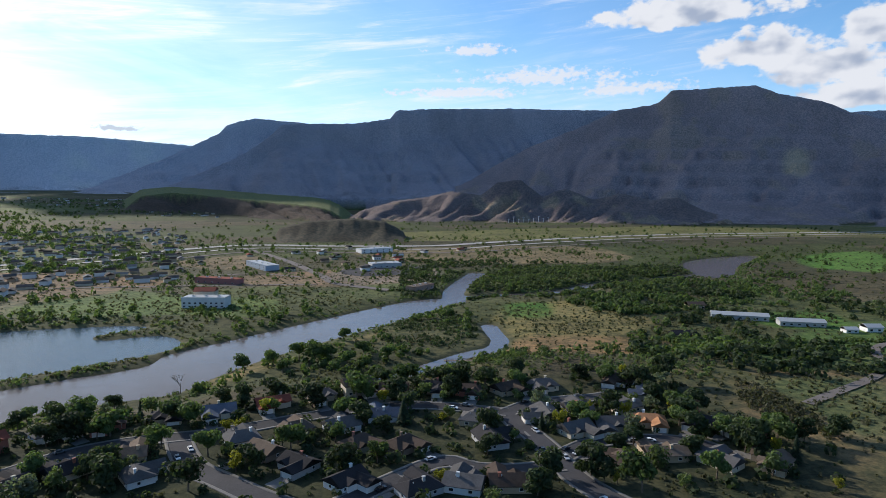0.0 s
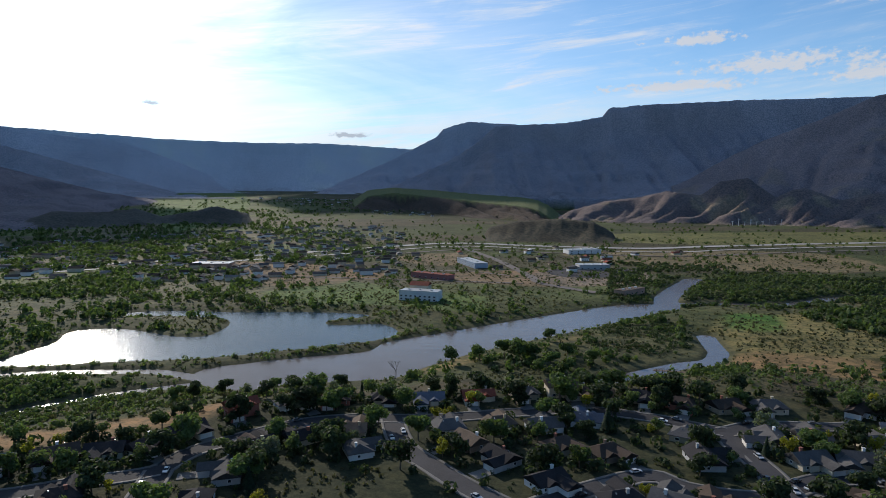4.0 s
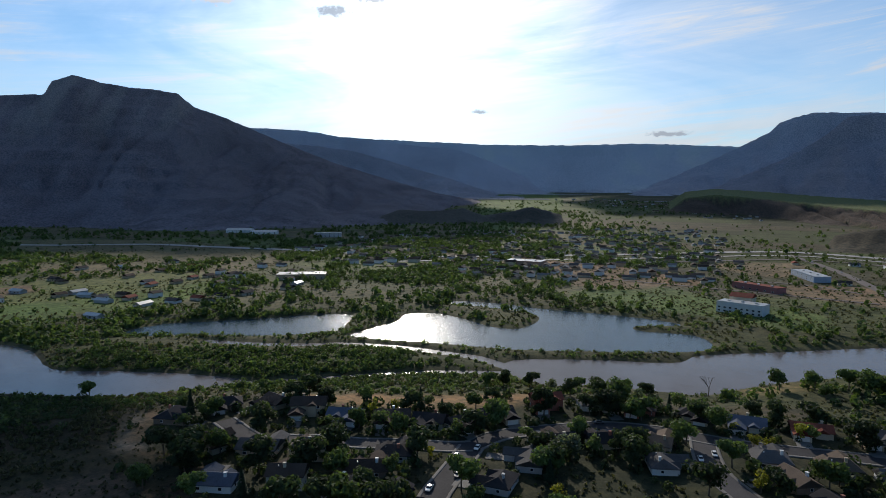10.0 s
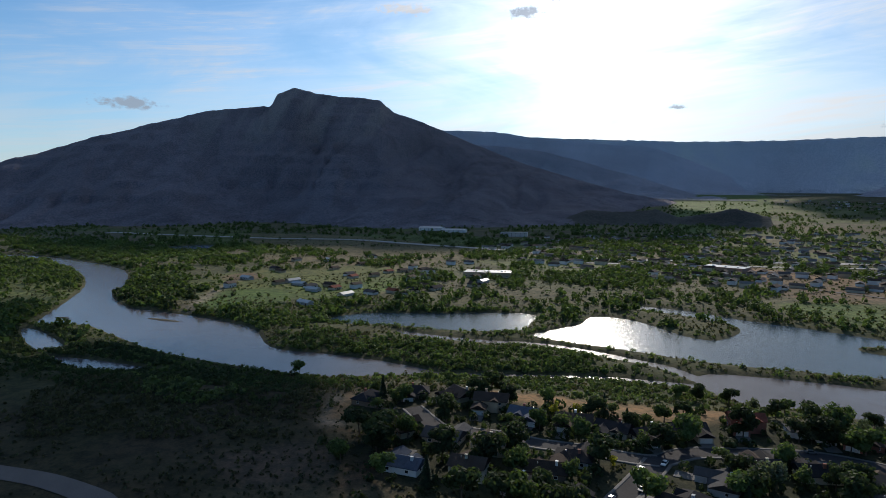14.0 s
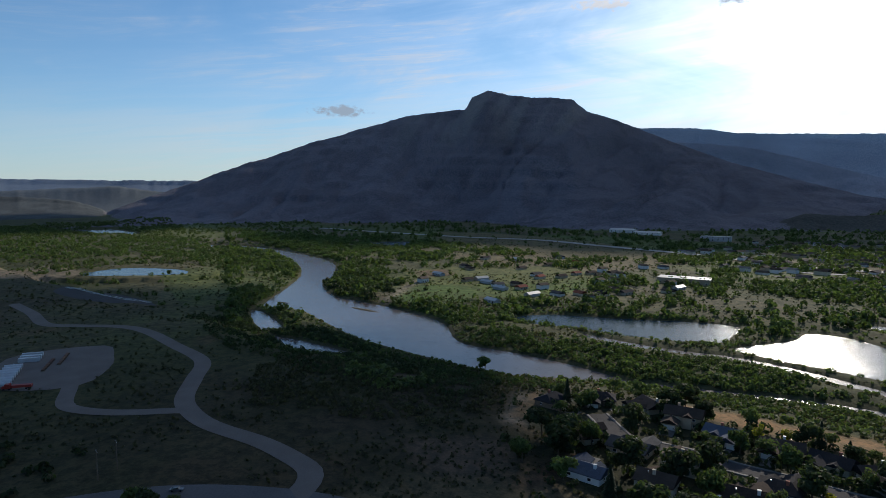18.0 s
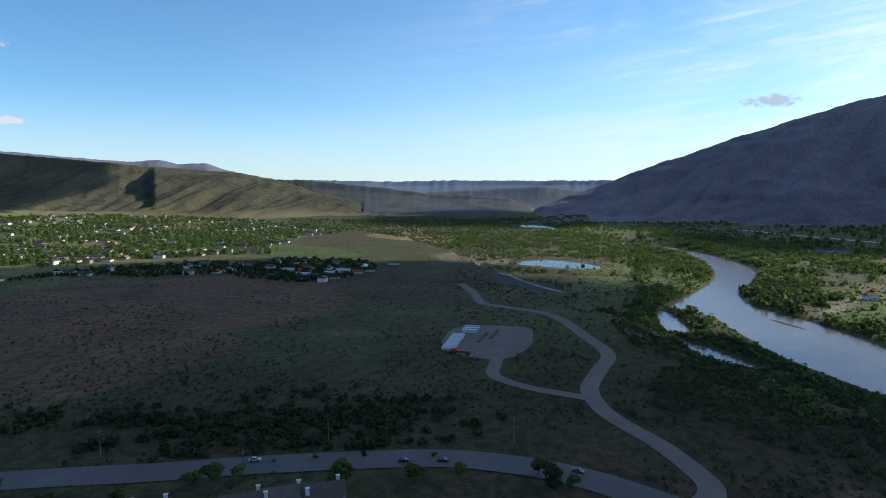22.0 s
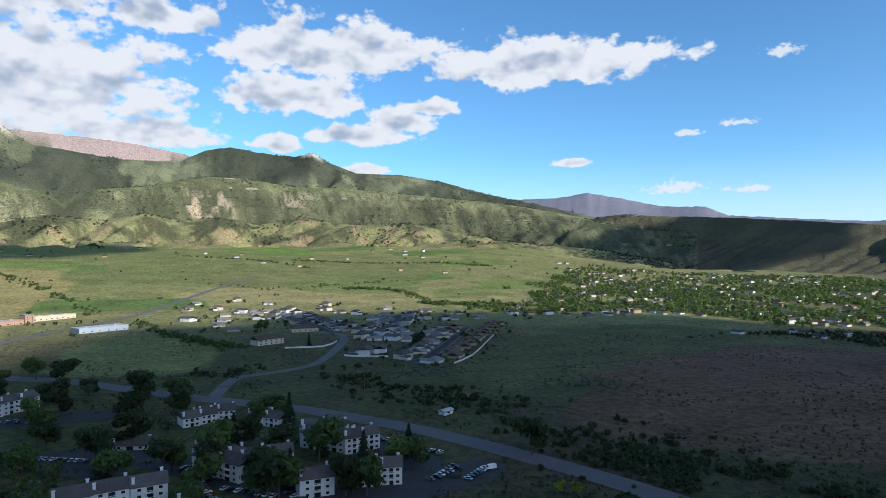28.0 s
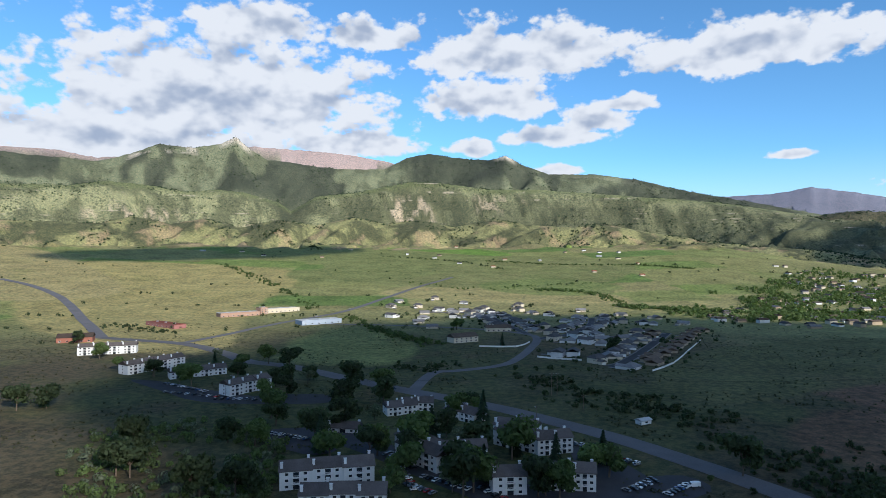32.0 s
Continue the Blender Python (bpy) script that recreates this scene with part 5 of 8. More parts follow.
NEAR_HOUSES = [  # x, y, roof, wall, two storeys
    (-291, 102, "charcoal", "brown", 0), (-289, 127, "charcoal", "brown", 0), (-274, 146, "charcoal", "tan", 0), (-254, 152, "brown", "tan", 1), (-236, 160, "blue", "white", 0),
    (-220, 175, "brown", "tan", 0), (-204, 184, "charcoal", "cream", 0), (-246, 102, "brown", "tan", 0), (-229, 114, "grey", "tan", 0), (-211, 126, "tan", "cream", 1),
    (-212, 88, "blue", "white", 0), (-196, 108, "brown", "cream", 1), (-177, 119, "charcoal", "grey", 0), (-188, 150, "charcoal", "grey", 0), (-160, 128, "charcoal", "tan", 0),
    (-193, 193, "charcoal", "cream", 0), (-189, 212, "charcoal", "tan", 0), (-182, 240, "red", "brick", 1), (-165, 257, "grey", "white", 0), (-147, 268, "brown", "brick", 0),
    (-126, 279, "charcoal", "tan", 0), (-152, 203, "brown", "cream", 0), (-137, 221, "charcoal", "cream", 0), (-146, 184, "grey", "grey", 0), (-122, 234, "tan", "tan", 0),
    (-110, 217, "grey", "white", 0), (-184, 134, "brown", "brown", 0), (-142, 162, "charcoal", "grey", 0), (-104, 283, "blue", "cream", 0), (-82, 295, "red", "cream", 0),
    (-83, 251, "grey", "white", 0), (-63, 262, "tan", "tan", 0), (-61, 306, "grey", "tan", 0), (-44, 316, "tan", "cream", 1), (-25, 316, "brown", "tan", 0),
    (-5, 319, "charcoal", "tan", 0), (-27, 279, "blue", "white", 0), (-44, 266, "grey", "white", 0), (-70, 239, "tan", "brown", 0), (-150, 208, "charcoal", "cream", 0),
    (-54, 228, "charcoal", "grey", 0), (-34, 214, "charcoal", "white", 0), (-16, 246, "brown", "brown", 0), (-8, 208, "charcoal", "grey", 0), (-34, 247, "brown", "tan", 0),
    (14, 315, "brown", "brick", 0), (33, 318, "brown", "tan", 0), (53, 324, "grey", "cream", 0), (96, 332, "brown", "white", 0), (106, 312, "blue", "cream", 0),
    (16, 274, "grey", "tan", 0), (20, 252, "charcoal", "grey", 0), (64, 289, "grey", "white", 0), (48, 282, "grey", "white", 0), (88, 292, "grey", "cream", 0),
    (93, 274, "orange", "tan", 0), (58, 264, "grey", "cream", 0), (75, 270, "grey", "tan", 0), (117, 272, "charcoal", "grey", 0), (132, 262, "charcoal", "brown", 0),
    (107, 232, "grey", "cream", 0), (127, 229, "tan", "tan", 0), (24, 213, "brown", "tan", 0), (69, 232, "brown", "brown", 0), (8, 212, "grey", "white", 0), (88, 238, "tan", "tan", 0),
]


def near_houses():
    rng = random.Random(3)
    lines = [l for l, _ in STREETS[:8]]
    for x, y, roof, wall, two in NEAR_HOUSES:
        turn, _ = facing(x, y, lines)
        two_words = "two-storey" if two else "single-storey"
        ob = house(x, y, turn + rng.uniform(-6, 6), rng, roof, wall, bool(two), rng.uniform(12.5, 16), rng.uniform(9, 11))
        tagged(ob, f"{two_words} {NAMES_W[wall]} house with {NAMES_R[roof]} roof", "house", "houses of the hillside subdivision")


near_houses()

SUB_HOUSES = [  # x, y of the second subdivision
    (59, -655), (44, -660), (54, -755), (36, -750), (18, -745), (3, -746), (-10, -738), (99, -888), (31, -880), (-24, -847), (-34, -629), (-47, -690), (-62, -738), (-77, -797), (-90, -848),
    (-109, -909), (-93, -988), (-37, -972), (-8, -987), (7, -959), (66, -1042), (63, -1134), (140, -1081), (112, -1059), (169, -1117), (234, -1118), (292, -1200),
    (-6, -1092), (-51, -976), (258, -986), (237, -994), (408, -1103), (360, -1118), (362, -1239), (355, -960), (289, -900), (251, -844), (200, -1010), (320, -1030), (130, -960),
    (80, -980), (-60, -1060), (20, -1060), (300, -960), (-55, -712), (-70, -768), (-84, -822), (-98, -880), (420, -1180), (180, -1180),
]


def along_streets():
    """More houses in rows on both sides of the lower subdivision's streets."""
    rng = random.Random(6)
    for line, w in STREETS[8:]:
        seg = np.linalg.norm(np.diff(line, axis=0), axis=1)
        s = np.concatenate([[0], np.cumsum(seg)])
        for side in (-1, 1):
            q = 8.0
            while q < s[-1] - 8:
                x, y = np.interp(q, s, line[:, 0]), np.interp(q, s, line[:, 1])
                x2, y2 = np.interp(q + 1, s, line[:, 0]), np.interp(q + 1, s, line[:, 1])
                nx, ny = -(y2 - y), x2 - x
                px, py = x + nx * side * 20, y + ny * side * 20
                if all(math.hypot(px - a, py - b) > 17.5 for a, b in SUB_HOUSES) and all(np.hypot(l[:, 0] - px, l[:, 1] - py).min() > 14 for l, _ in STREETS[8:]) and np.hypot(LOOP[:, 0] - px, LOOP[:, 1] - py).min() > 16:
                    SUB_HOUSES.append((px, py))
                q += rng.uniform(18, 22)


along_streets()


def sub_houses():
    rng = random.Random(5)
    lines = [l for l, _ in STREETS[8:]] + [LOOP]
    kinds = []
    for i in range(5):
        roof, wall = [("light", "white"), ("grey", "cream"), ("light", "cream"), ("tan", "tan"), ("grey", "white")][i]
        ob = house(0, 0, 0, rng, roof, wall, i in (1, 4), 16.5, 12, False)
        ob.matrix_basis = pose(*[(47, -660), (36, -735), (18, -728), (-34, -629), (-10, -722)][i], 0.0)
        kinds.append((ob, roof, wall))
    for n, (x, y) in enumerate(SUB_HOUSES):
        turn, _ = facing(x, y, lines)
        ob, roof, wall = kinds[3 if x < -28 and y > -920 else rng.choice([0, 1, 2, 4])]
        m = pose(x, y, ground_at(x, y), 0, 0, turn + rng.uniform(-8, 8))
        c = copy_thing(ob, m)
        tagged(c, f"{NAMES_W[wall]} house with {NAMES_R[roof]} roof and fenced garden", "house", "houses of the lower subdivision")
    for ob, roof, wall in kinds:
        for o in [*ob.children_recursive, ob]:
            bpy.data.objects.remove(o)


sub_houses()


def apartment(ax, ay, bx, by, deep=13.0, storeys=3, pale=True):
    """A long block of flats whose front runs from a to b, with a row of gables, white chimneys and balconies."""
    L = max(14.0, math.hypot(bx - ax, by - ay))
    turn = math.degrees(math.atan2(by - ay, bx - ax))
    # the front looks at the camera's side of the line
    cx, cy = (ax + bx) / 2, (ay + by) / 2
    a = radians(turn)
    if (math.sin(a) * cx - math.cos(a) * cy) > 0:
        turn += 180
        a = radians(turn)
    ox, oy = cx - math.sin(a) * deep / 2, cy + math.cos(a) * deep / 2
    ob = root("apartment_building", ox, oy, turn)
    h = 2.75 * storeys
    wm = WHITE_SIDING if pale else GREY_SIDING
    n = max(1, round(L / 13))
    w = L / n
    for i in range(n):
        x0 = -L / 2 + i * w
        back = 1.4 * (i % 2)
        bm = bmesh.new()
        gable_wall(bm, x0, x0 + w - 0.02, -deep / 2 + back, deep / 2 + back * 0.5, -1.5, h, 3.0)
        wing = part("wall", bm, wm, ob)
        bm = bmesh.new()
        gable(bm, x0, x0 + w, -deep / 2 + back, deep / 2 + back * 0.5, h + 0.02 * i, 3.0, 0.5)
        part("roof", bm, ROOFS["slate"], ob)
        chimney(ob, x0 + 0.9, -deep / 2 + back + 2.0, h - 1, h + 3.4, WHITE_SIDING, 0.6)
        chimney(ob, x0 + w - 1.4, deep / 2 - 2.5, h - 1, h + 3.4, WHITE_SIDING, 0.6)
        for s in range(storeys):
            z = 2.75 * s + 1.45
            window(ob, x0 + w * 0.22, -deep / 2 + back, z, 1.7, 1.4, "-y")
            window(ob, x0 + w * 0.80, -deep / 2 + back, z, 1.7, 1.4, "-y")
            window(ob, x0 + w * 0.5, deep / 2 + back * 0.5, z, 1.7, 1.4, "+y")
            if s:
                bm = box(x0 + w * 0.36, x0 + w * 0.66, -deep / 2 + back - 1.5, -deep / 2 + back + 0.02, 2.75 * s - 0.12, 2.75 * s)
                for k_ in range(9):
                    px = x0 + w * 0.36 + k_ * (w * 0.30 - 0.1) / 8
                    block(bm, px, px + 0.1, -deep / 2 + back - 1.5, -deep / 2 + back - 1.4, 2.75 * s, 2.75 * s + 1.0)
                block(bm, x0 + w * 0.36, x0 + w * 0.66, -deep / 2 + back - 1.54, -deep / 2 + back - 1.36, 2.75 * s + 1.0, 2.75 * s + 1.1)
                part("balcony", bm, TRIM, ob)
            part("balcony_door", box(x0 + w * 0.42, x0 + w * 0.60, -deep / 2 + back - 0.06, -deep / 2 + back + 0.02, 2.75 * s + 0.05, 2.75 * s + 2.15), GLASS, ob)
    for sgn in (-1, 1):
        for s in range(storeys):
            window(ob, sgn * L / 2, 0.5, 2.75 * s + 1.45, 1.4, 1.3, "+x" if sgn > 0 else "-x")
    tagged(ob, "three-storey white apartment block with brown shingle gables and chimneys" if storeys == 3 else "two-storey pale apartment block with brown roofs", "apartment building", "apartment complex")
    return ob


APARTMENTS = [
    (144, -248, 107, -268, 13, 3), (126, -232, 92, -243, 13, 2), (405, -446, 388, -500, 14, 3), (533, -518, 487, -548, 14, 3), (357, -440, 326, -474, 13, 2), (273, -400, 259, -434, 14, 3),
    (115, -317, 83, -294, 13, 3), (165, -338, 146, -339, 9, 1), (66, -341, 41, -328, 13, 3), (40, -327, 22, -336, 13, 3), (52, -268, 38, -273, 12, 3), (29, -281, 9, -283, 12, 3), (85, -297, 62, -306, 12, 3),
    (139, -394, 118, -400, 11, 2), (143, -380, 126, -392, 12, 2), (108, -388, 86, -376, 13, 2), (110, -304, 84, -286, 13, 3), (68, -350, 44, -346, 13, 3), (-66, -222, -92, -198, 11, 2), (-110, -172, -124, -158, 11, 2), (-133, -146, -160, -118, 11, 2),
]
for spec in APARTMENTS:
    apartment(*spec)


def slab_building(name, ax, ay, bx, by, deep, h, wall, roofmat, label, category, bays=5, pitched=0.0):
    """A low commercial or farm building whose front runs from a to b."""
    L = math.hypot(bx - ax, by - ay)
    turn = math.degrees(math.atan2(by - ay, bx - ax))
    cx, cy = (ax + bx) / 2, (ay + by) / 2
    a = radians(turn)
    if (math.sin(a) * cx - math.cos(a) * cy) > 0:
        turn += 180
        a = radians(turn)
    ob = root(name, cx - math.sin(a) * deep / 2, cy + math.cos(a) * deep / 2, turn)
    bm = bmesh.new()
    if pitched:
        gable_wall(bm, -L / 2, L / 2, -deep / 2, deep / 2, -1.5, h, pitched)
    else:
        block(bm, -L / 2, L / 2, -deep / 2, deep / 2, -1.5, h)
    part("wall", bm, wall, ob)
    bm = bmesh.new()
    if pitched:
        gable(bm, -L / 2, L / 2, -deep / 2, deep / 2, h, pitched, 0.6)
    else:
        block(bm, -L / 2 - 0.2, L / 2 + 0.2, -deep / 2 - 0.2, deep / 2 + 0.2, h, h + 0.5)
    part("roof", bm, roofmat, ob)
    floors = max(1, int(h / 3.2))
    for s in range(floors):
        for i in range(bays):
            window(ob, -L / 2 + (i + 0.5) * L / bays, -deep / 2, min(1.7, h * 0.5) + s * 3.1, min(2.4, L / bays * 0.6), min(1.7, h * 0.5), "-y")
    if not pitched:
        for i in range(3):
            ux = (-0.3 + 0.3 * i) * L
            part("roof_unit", box(ux - 1.3, ux + 1.3, -1.2, 1.2, h + 0.5, h + 1.7), STEEL, ob)
        bm = bmesh.new()
        block(bm, -L / 2 - 0.3, L / 2 + 0.3, -deep / 2 - 0.3, -deep / 2 + 0.1, h, h + 1.0)
        part("parapet", bm, wall, ob)
    return tagged(ob, label, category)


PINK = material("pink_stucco", mottled((0.30, 0.13, 0.12), 0.2, 1.0), 0.85)
SALMON = material("salmon_block", mottled((0.36, 0.23, 0.17), 0.2, 1.0), 0.85)
BLUE_STEEL = material("blue_grey_steel_siding", mottled((0.36, 0.42, 0.50), 0.12, 0.7), 0.5)
slab_building("shop_row", 618, -880, 579, -932, 22, 6, SALMON, METAL_ROOF, "salmon and tan row of shops beside the road", "shop", 8)
slab_building("shop_tower", 581, -938, 575, -950, 14, 11, SALMON, ROOFS["tan"], "salmon stucco corner tower of the shops", "shop", 2)
slab_building("shop_row", 581, -955, 545, -1006, 20, 6, CREAM_STUCCO, METAL_ROOF, "cream and tan row of shops beside the road", "shop", 8)
slab_building("warehouse", 440, -820, 400, -868, 26, 6, BLUE_STEEL, METAL_ROOF, "blue-grey steel warehouse with a white flat roof", "warehouse", 6)
slab_building("restaurant", 660, -762, 590, -735, 18, 5, PINK, ROOFS["red"], "low pink stucco restaurant with a dark red roof", "restaurant", 6)
slab_building("lodge", 627, -580, 597, -602, 20, 6, BRICK_RED, ROOFS["brown"], "red-brown brick hall with a brown roof", "hall", 5, 4.0)
slab_building("villa", 183, -706, 160, -731, 16, 6.5, CREAM_STUCCO, ROOFS["tan"], "large cream house with a tan roof on a knoll", "house", 5, 4.0)
slab_building("villa", 170, -826, 138, -838, 15, 5, CREAM_STUCCO, ROOFS["tan"], "long cream house with a tan gable roof", "house", 5, 3.5)
slab_building("hotel", -249, 590, -208, 590, 18, 9.5, WHITE_SIDING, METAL_ROOF, "white three-storey hotel with a flat roof near the river", "hotel", 8)
slab_building("hotel_wing", -246, 612, -226, 614, 15, 12.5, CREAM_STUCCO, ROOFS["red"], "tall cream hotel wing with a dark red roof", "hotel", 4, 3.0)
slab_building("barn", 241, 552, 286, 540, 12, 4, GREY_SIDING, METAL_ROOF, "long open barn with a pale metal roof", "barn", 7, 2.0)
slab_building("barn", 287, 524, 322, 517, 12, 4, GREY_SIDING, METAL_ROOF, "long stable with a pale metal roof", "barn", 6, 2.0)
slab_building("shed", 345, 500, 358, 500, 10, 4, WHITE_SIDING, METAL_ROOF, "white metal shed with a pale roof", "shed", 2, 2.0)
slab_building("shed", 326, 497, 336, 497, 8, 3, WHITE_SIDING, METAL_ROOF, "small white shed beside the barn", "shed", 2, 1.5)
slab_building("ranch_house", 236, 592, 252, 592, 12, 4, TAN_STUCCO, ROOFS["brown"], "tan ranch house with a brown roof", "house", 3, 2.5)
slab_building("ranch_house", 178, 470, 196, 472, 11, 4, BROWN_SIDING, ROOFS["charcoal"], "dark ranch house among cottonwoods", "house", 3, 2.5)
slab_building("pumphouse", -14, -402, -20, -408, 5, 2.6, WHITE_SIDING, METAL_ROOF, "small white pumphouse beside the parkway", "shed", 1, 0.8)
slab_building("school", -728, 391, -690, 440, 30, 6, TAN_STUCCO, METAL_ROOF, "wide low school with a pale roof among trees", "school", 8)
slab_building("store", -633, 726, -580, 745, 30, 6, SALMON, METAL_ROOF, "low salmon store with a pale flat roof", "store", 6)
slab_building("arena", -1604, 719, -1560, 770, 30, 8, WHITE_SIDING, METAL_ROOF, "white metal-roofed arena below the mountain", "hall", 6, 3.0)
slab_building("arena", -1500, 740, -1460, 790, 26, 7, WHITE_SIDING, METAL_ROOF, "second white metal-roofed hall below the mountain", "hall", 5, 3.0)
slab_building("depot", -1300, 800, -1260, 850, 24, 10, GREY_SIDING, METAL_ROOF, "grey boxy depot beyond the highway", "depot", 6)
slab_building("plant", -101, 894, -60, 910, 24, 6, GREY_SIDING, METAL_ROOF, "low plant with a pale roof on a gravel lot", "plant", 5)
slab_building("plant", -142, 1090, -90, 1120, 26, 7, WHITE_SIDING, METAL_ROOF, "white industrial shed beside the interchange", "plant", 5)
slab_building("motel", -300, 752, -245, 735, 16, 6, PINK, ROOFS["red"], "low reddish motel beside the road", "motel", 6)
slab_building("depot", -290, 920, -245, 860, 20, 7, BLUE_STEEL, METAL_ROOF, "blue-roofed depot beside the pale road", "depot", 5)
slab_building("works", -30, 690, -10, 720, 14, 5, SALMON, ROOFS["tan"], "low tan works beside the river bend", "works", 4)

# ---- trees and shrubs ----
def leaf_cloud(rng, n, rx, rz, z0, leaf, lobes):
    """Quads of foliage gathered in lobes: vertices and faces of one crown."""
    cents = []
    for _ in range(lobes):
        a, q = rng.uniform(0, 6.283), rng.uniform(0.15, 0.72)
        cents.append((math.cos(a) * rx * q, math.sin(a) * rx * q, z0 + rz * rng.uniform(0.35, 1.65), rng.uniform(0.38, 0.62)))
    verts, faces = [], []
    for i in range(n):
        cx, cy, cz, s = cents[i % lobes]
        d = Vector((rng.gauss(0, 1), rng.gauss(0, 1), rng.gauss(0, 1))).normalized()
        q = rng.uniform(0.5, 1.06)
        c = Vector((cx + d.x * rx * s * q, cy + d.y * rx * s * q, cz + d.z * rz * s * q))
        nrm = (d + Vector((rng.uniform(-0.9, 0.9), rng.uniform(-0.9, 0.9), rng.uniform(-0.5, 0.9)))).normalized()
        u = nrm.orthogonal().normalized()
        u = (Matrix.Rotation(rng.uniform(0, 6.283), 3, nrm) @ u)
        v = nrm.cross(u)
        w = leaf * rng.uniform(0.6, 1.3)
        b = len(verts)
        verts += [c + u * w, c + v * w * 0.7, c - u * w, c - v * w * 0.7]
        faces.append((b, b + 1, b + 2, b + 3))
    return np.array([tuple(p) for p in verts]), np.array(faces)


def spire(rng, n, h, rx, leaf):
    """Drooping sprays round a conifer's stem."""
    verts, faces = [], []
    for i in range(n):
        t = (i + rng.random()) / n
        z = h * (0.08 + 0.92 * t)
        r = rx * (1 - t) * rng.uniform(0.55, 1.05) + 0.08
        a = rng.uniform(0, 6.283)
        c = Vector((math.cos(a) * r, math.sin(a) * r, z))
        out = Vector((math.cos(a), math.sin(a), -0.35)).normalized()
        side = out.cross(Vector((0, 0, 1))).normalized()
        w = leaf * (1.15 - 0.6 * t) * rng.uniform(0.7, 1.2)
        b = len(verts)
        verts += [c + out * w, c + side * w * 0.6 + Vector((0, 0, 0.1)), c - out * w + Vector((0, 0, 0.25 * w)), c - side * w * 0.6]
        faces.append((b, b + 1, b + 2, b + 3))
    return np.array([tuple(p) for p in verts]), np.array(faces)


def trunk_mesh(rng, h, r):
    """A tapered, slightly bent trunk that forks into limbs."""
    bm = bmesh.new()

    def limb(p, q, r0, r1):
        ax = (q - p).normalized()
        u = ax.orthogonal().normalized()
        v = ax.cross(u)
        rings = []
        for c, rad in ((p, r0), (q, r1)):
            rings.append([bm.verts.new(c + (u * math.cos(k * 1.0472) + v * math.sin(k * 1.0472)) * rad) for k in range(6)])
        for k in range(6):
            bm.faces.new((rings[0][k], rings[0][(k + 1) % 6], rings[1][(k + 1) % 6], rings[1][k]))

    foot, fork = Vector((0, 0, -0.5)), Vector((rng.uniform(-0.3, 0.3), rng.uniform(-0.3, 0.3), h * 0.38))
    limb(foot, fork, r, r * 0.7)
    for k in range(4):
        a = k * 1.57 + rng.uniform(-0.5, 0.5)
        mid = fork + Vector((math.cos(a) * h * 0.16, math.sin(a) * h * 0.16, h * 0.24))
        limb(fork, mid, r * 0.5, r * 0.28)
        limb(mid, mid + Vector((math.cos(a + 0.4) * h * 0.12, math.sin(a + 0.4) * h * 0.12, h * 0.18)), r * 0.28, r * 0.1)
    return bm


TREE_MESHES = {}


def tree_kinds():
    rng = random.Random(11)
    for kind, mat, h, rx, leaf, n in (("cottonwood", LEAF, 11, 5.4, 0.62, 1250), ("elm", LEAF_DARK, 10, 5.2, 0.62, 1250), ("ash", LEAF_YELLOW, 6.5, 2.5, 0.38, 420),
                                      ("olive", LEAF_SILVER, 7, 3.8, 0.48, 520), ("maple", WILLOW, 7.5, 3.3, 0.46, 520)):
        TREE_MESHES[kind] = []
        for i in range(3):
            v, f = leaf_cloud(rng, n, rx, h * 0.36, h * 0.25, leaf, rng.randint(6, 9))
            crown = bpy.data.meshes.new("crown")
            crown.from_pydata([tuple(p) for p in v], [], [tuple(q) for q in f])
            crown.materials.append(mat)
            bm = trunk_mesh(rng, h, h * 0.028)
            tr = bpy.data.meshes.new("trunk")
            bm.to_mesh(tr)
            bm.free()
            tr.materials.append(BARK)
            TREE_MESHES[kind].append((tr, crown))
    TREE_MESHES["spruce"] = []
    for i in range(2):
        v, f = spire(rng, 420, 10, 2.3, 0.75)
        crown = bpy.data.meshes.new("crown")
        crown.from_pydata([tuple(p) for p in v], [], [tuple(q) for q in f])
        crown.materials.append(CONIFER)
        bm = bmesh.new()
        bmesh.ops.create_cone(bm, cap_ends=True, segments=6, radius1=0.22, radius2=0.05, depth=9.5, matrix=Matrix.Translation((0, 0, 4.4)))
        tr = bpy.data.meshes.new("trunk")
        bm.to_mesh(tr)
        bm.free()
        tr.materials.append(BARK)
        TREE_MESHES["spruce"].append((tr, crown))


tree_kinds()
TREE_WORDS = {"cottonwood": ("spreading green cottonwood with a leafy crown", "tree"), "elm": ("dense dark green elm with a rounded crown", "tree"),
              "ash": ("small yellow-green tree in fresh spring leaf", "tree"), "olive": ("silvery grey-green olive tree", "tree"),
              "maple": ("young light green tree", "tree"), "spruce": ("dark conical spruce tree", "conifer")}


def tree(kind, x, y, size, rng, group="", where=""):
    tr, crown = rng.choice(TREE_MESHES[kind])
    ob = new("tree")
    ob.matrix_basis = pose(x, y, ground_at(x, y) - 0.1, 0, 0, rng.uniform(0, 360)) @ Matrix.Diagonal((size * rng.uniform(0.9, 1.1), size * rng.uniform(0.9, 1.1), size * rng.uniform(0.88, 1.12), 1))
    for n, me in (("trunk", tr), ("crown", crown)):
        c = new(n, me)
        c.parent = ob
    words, cat = TREE_WORDS[kind]
    return tagged(ob, words + where, cat, group)


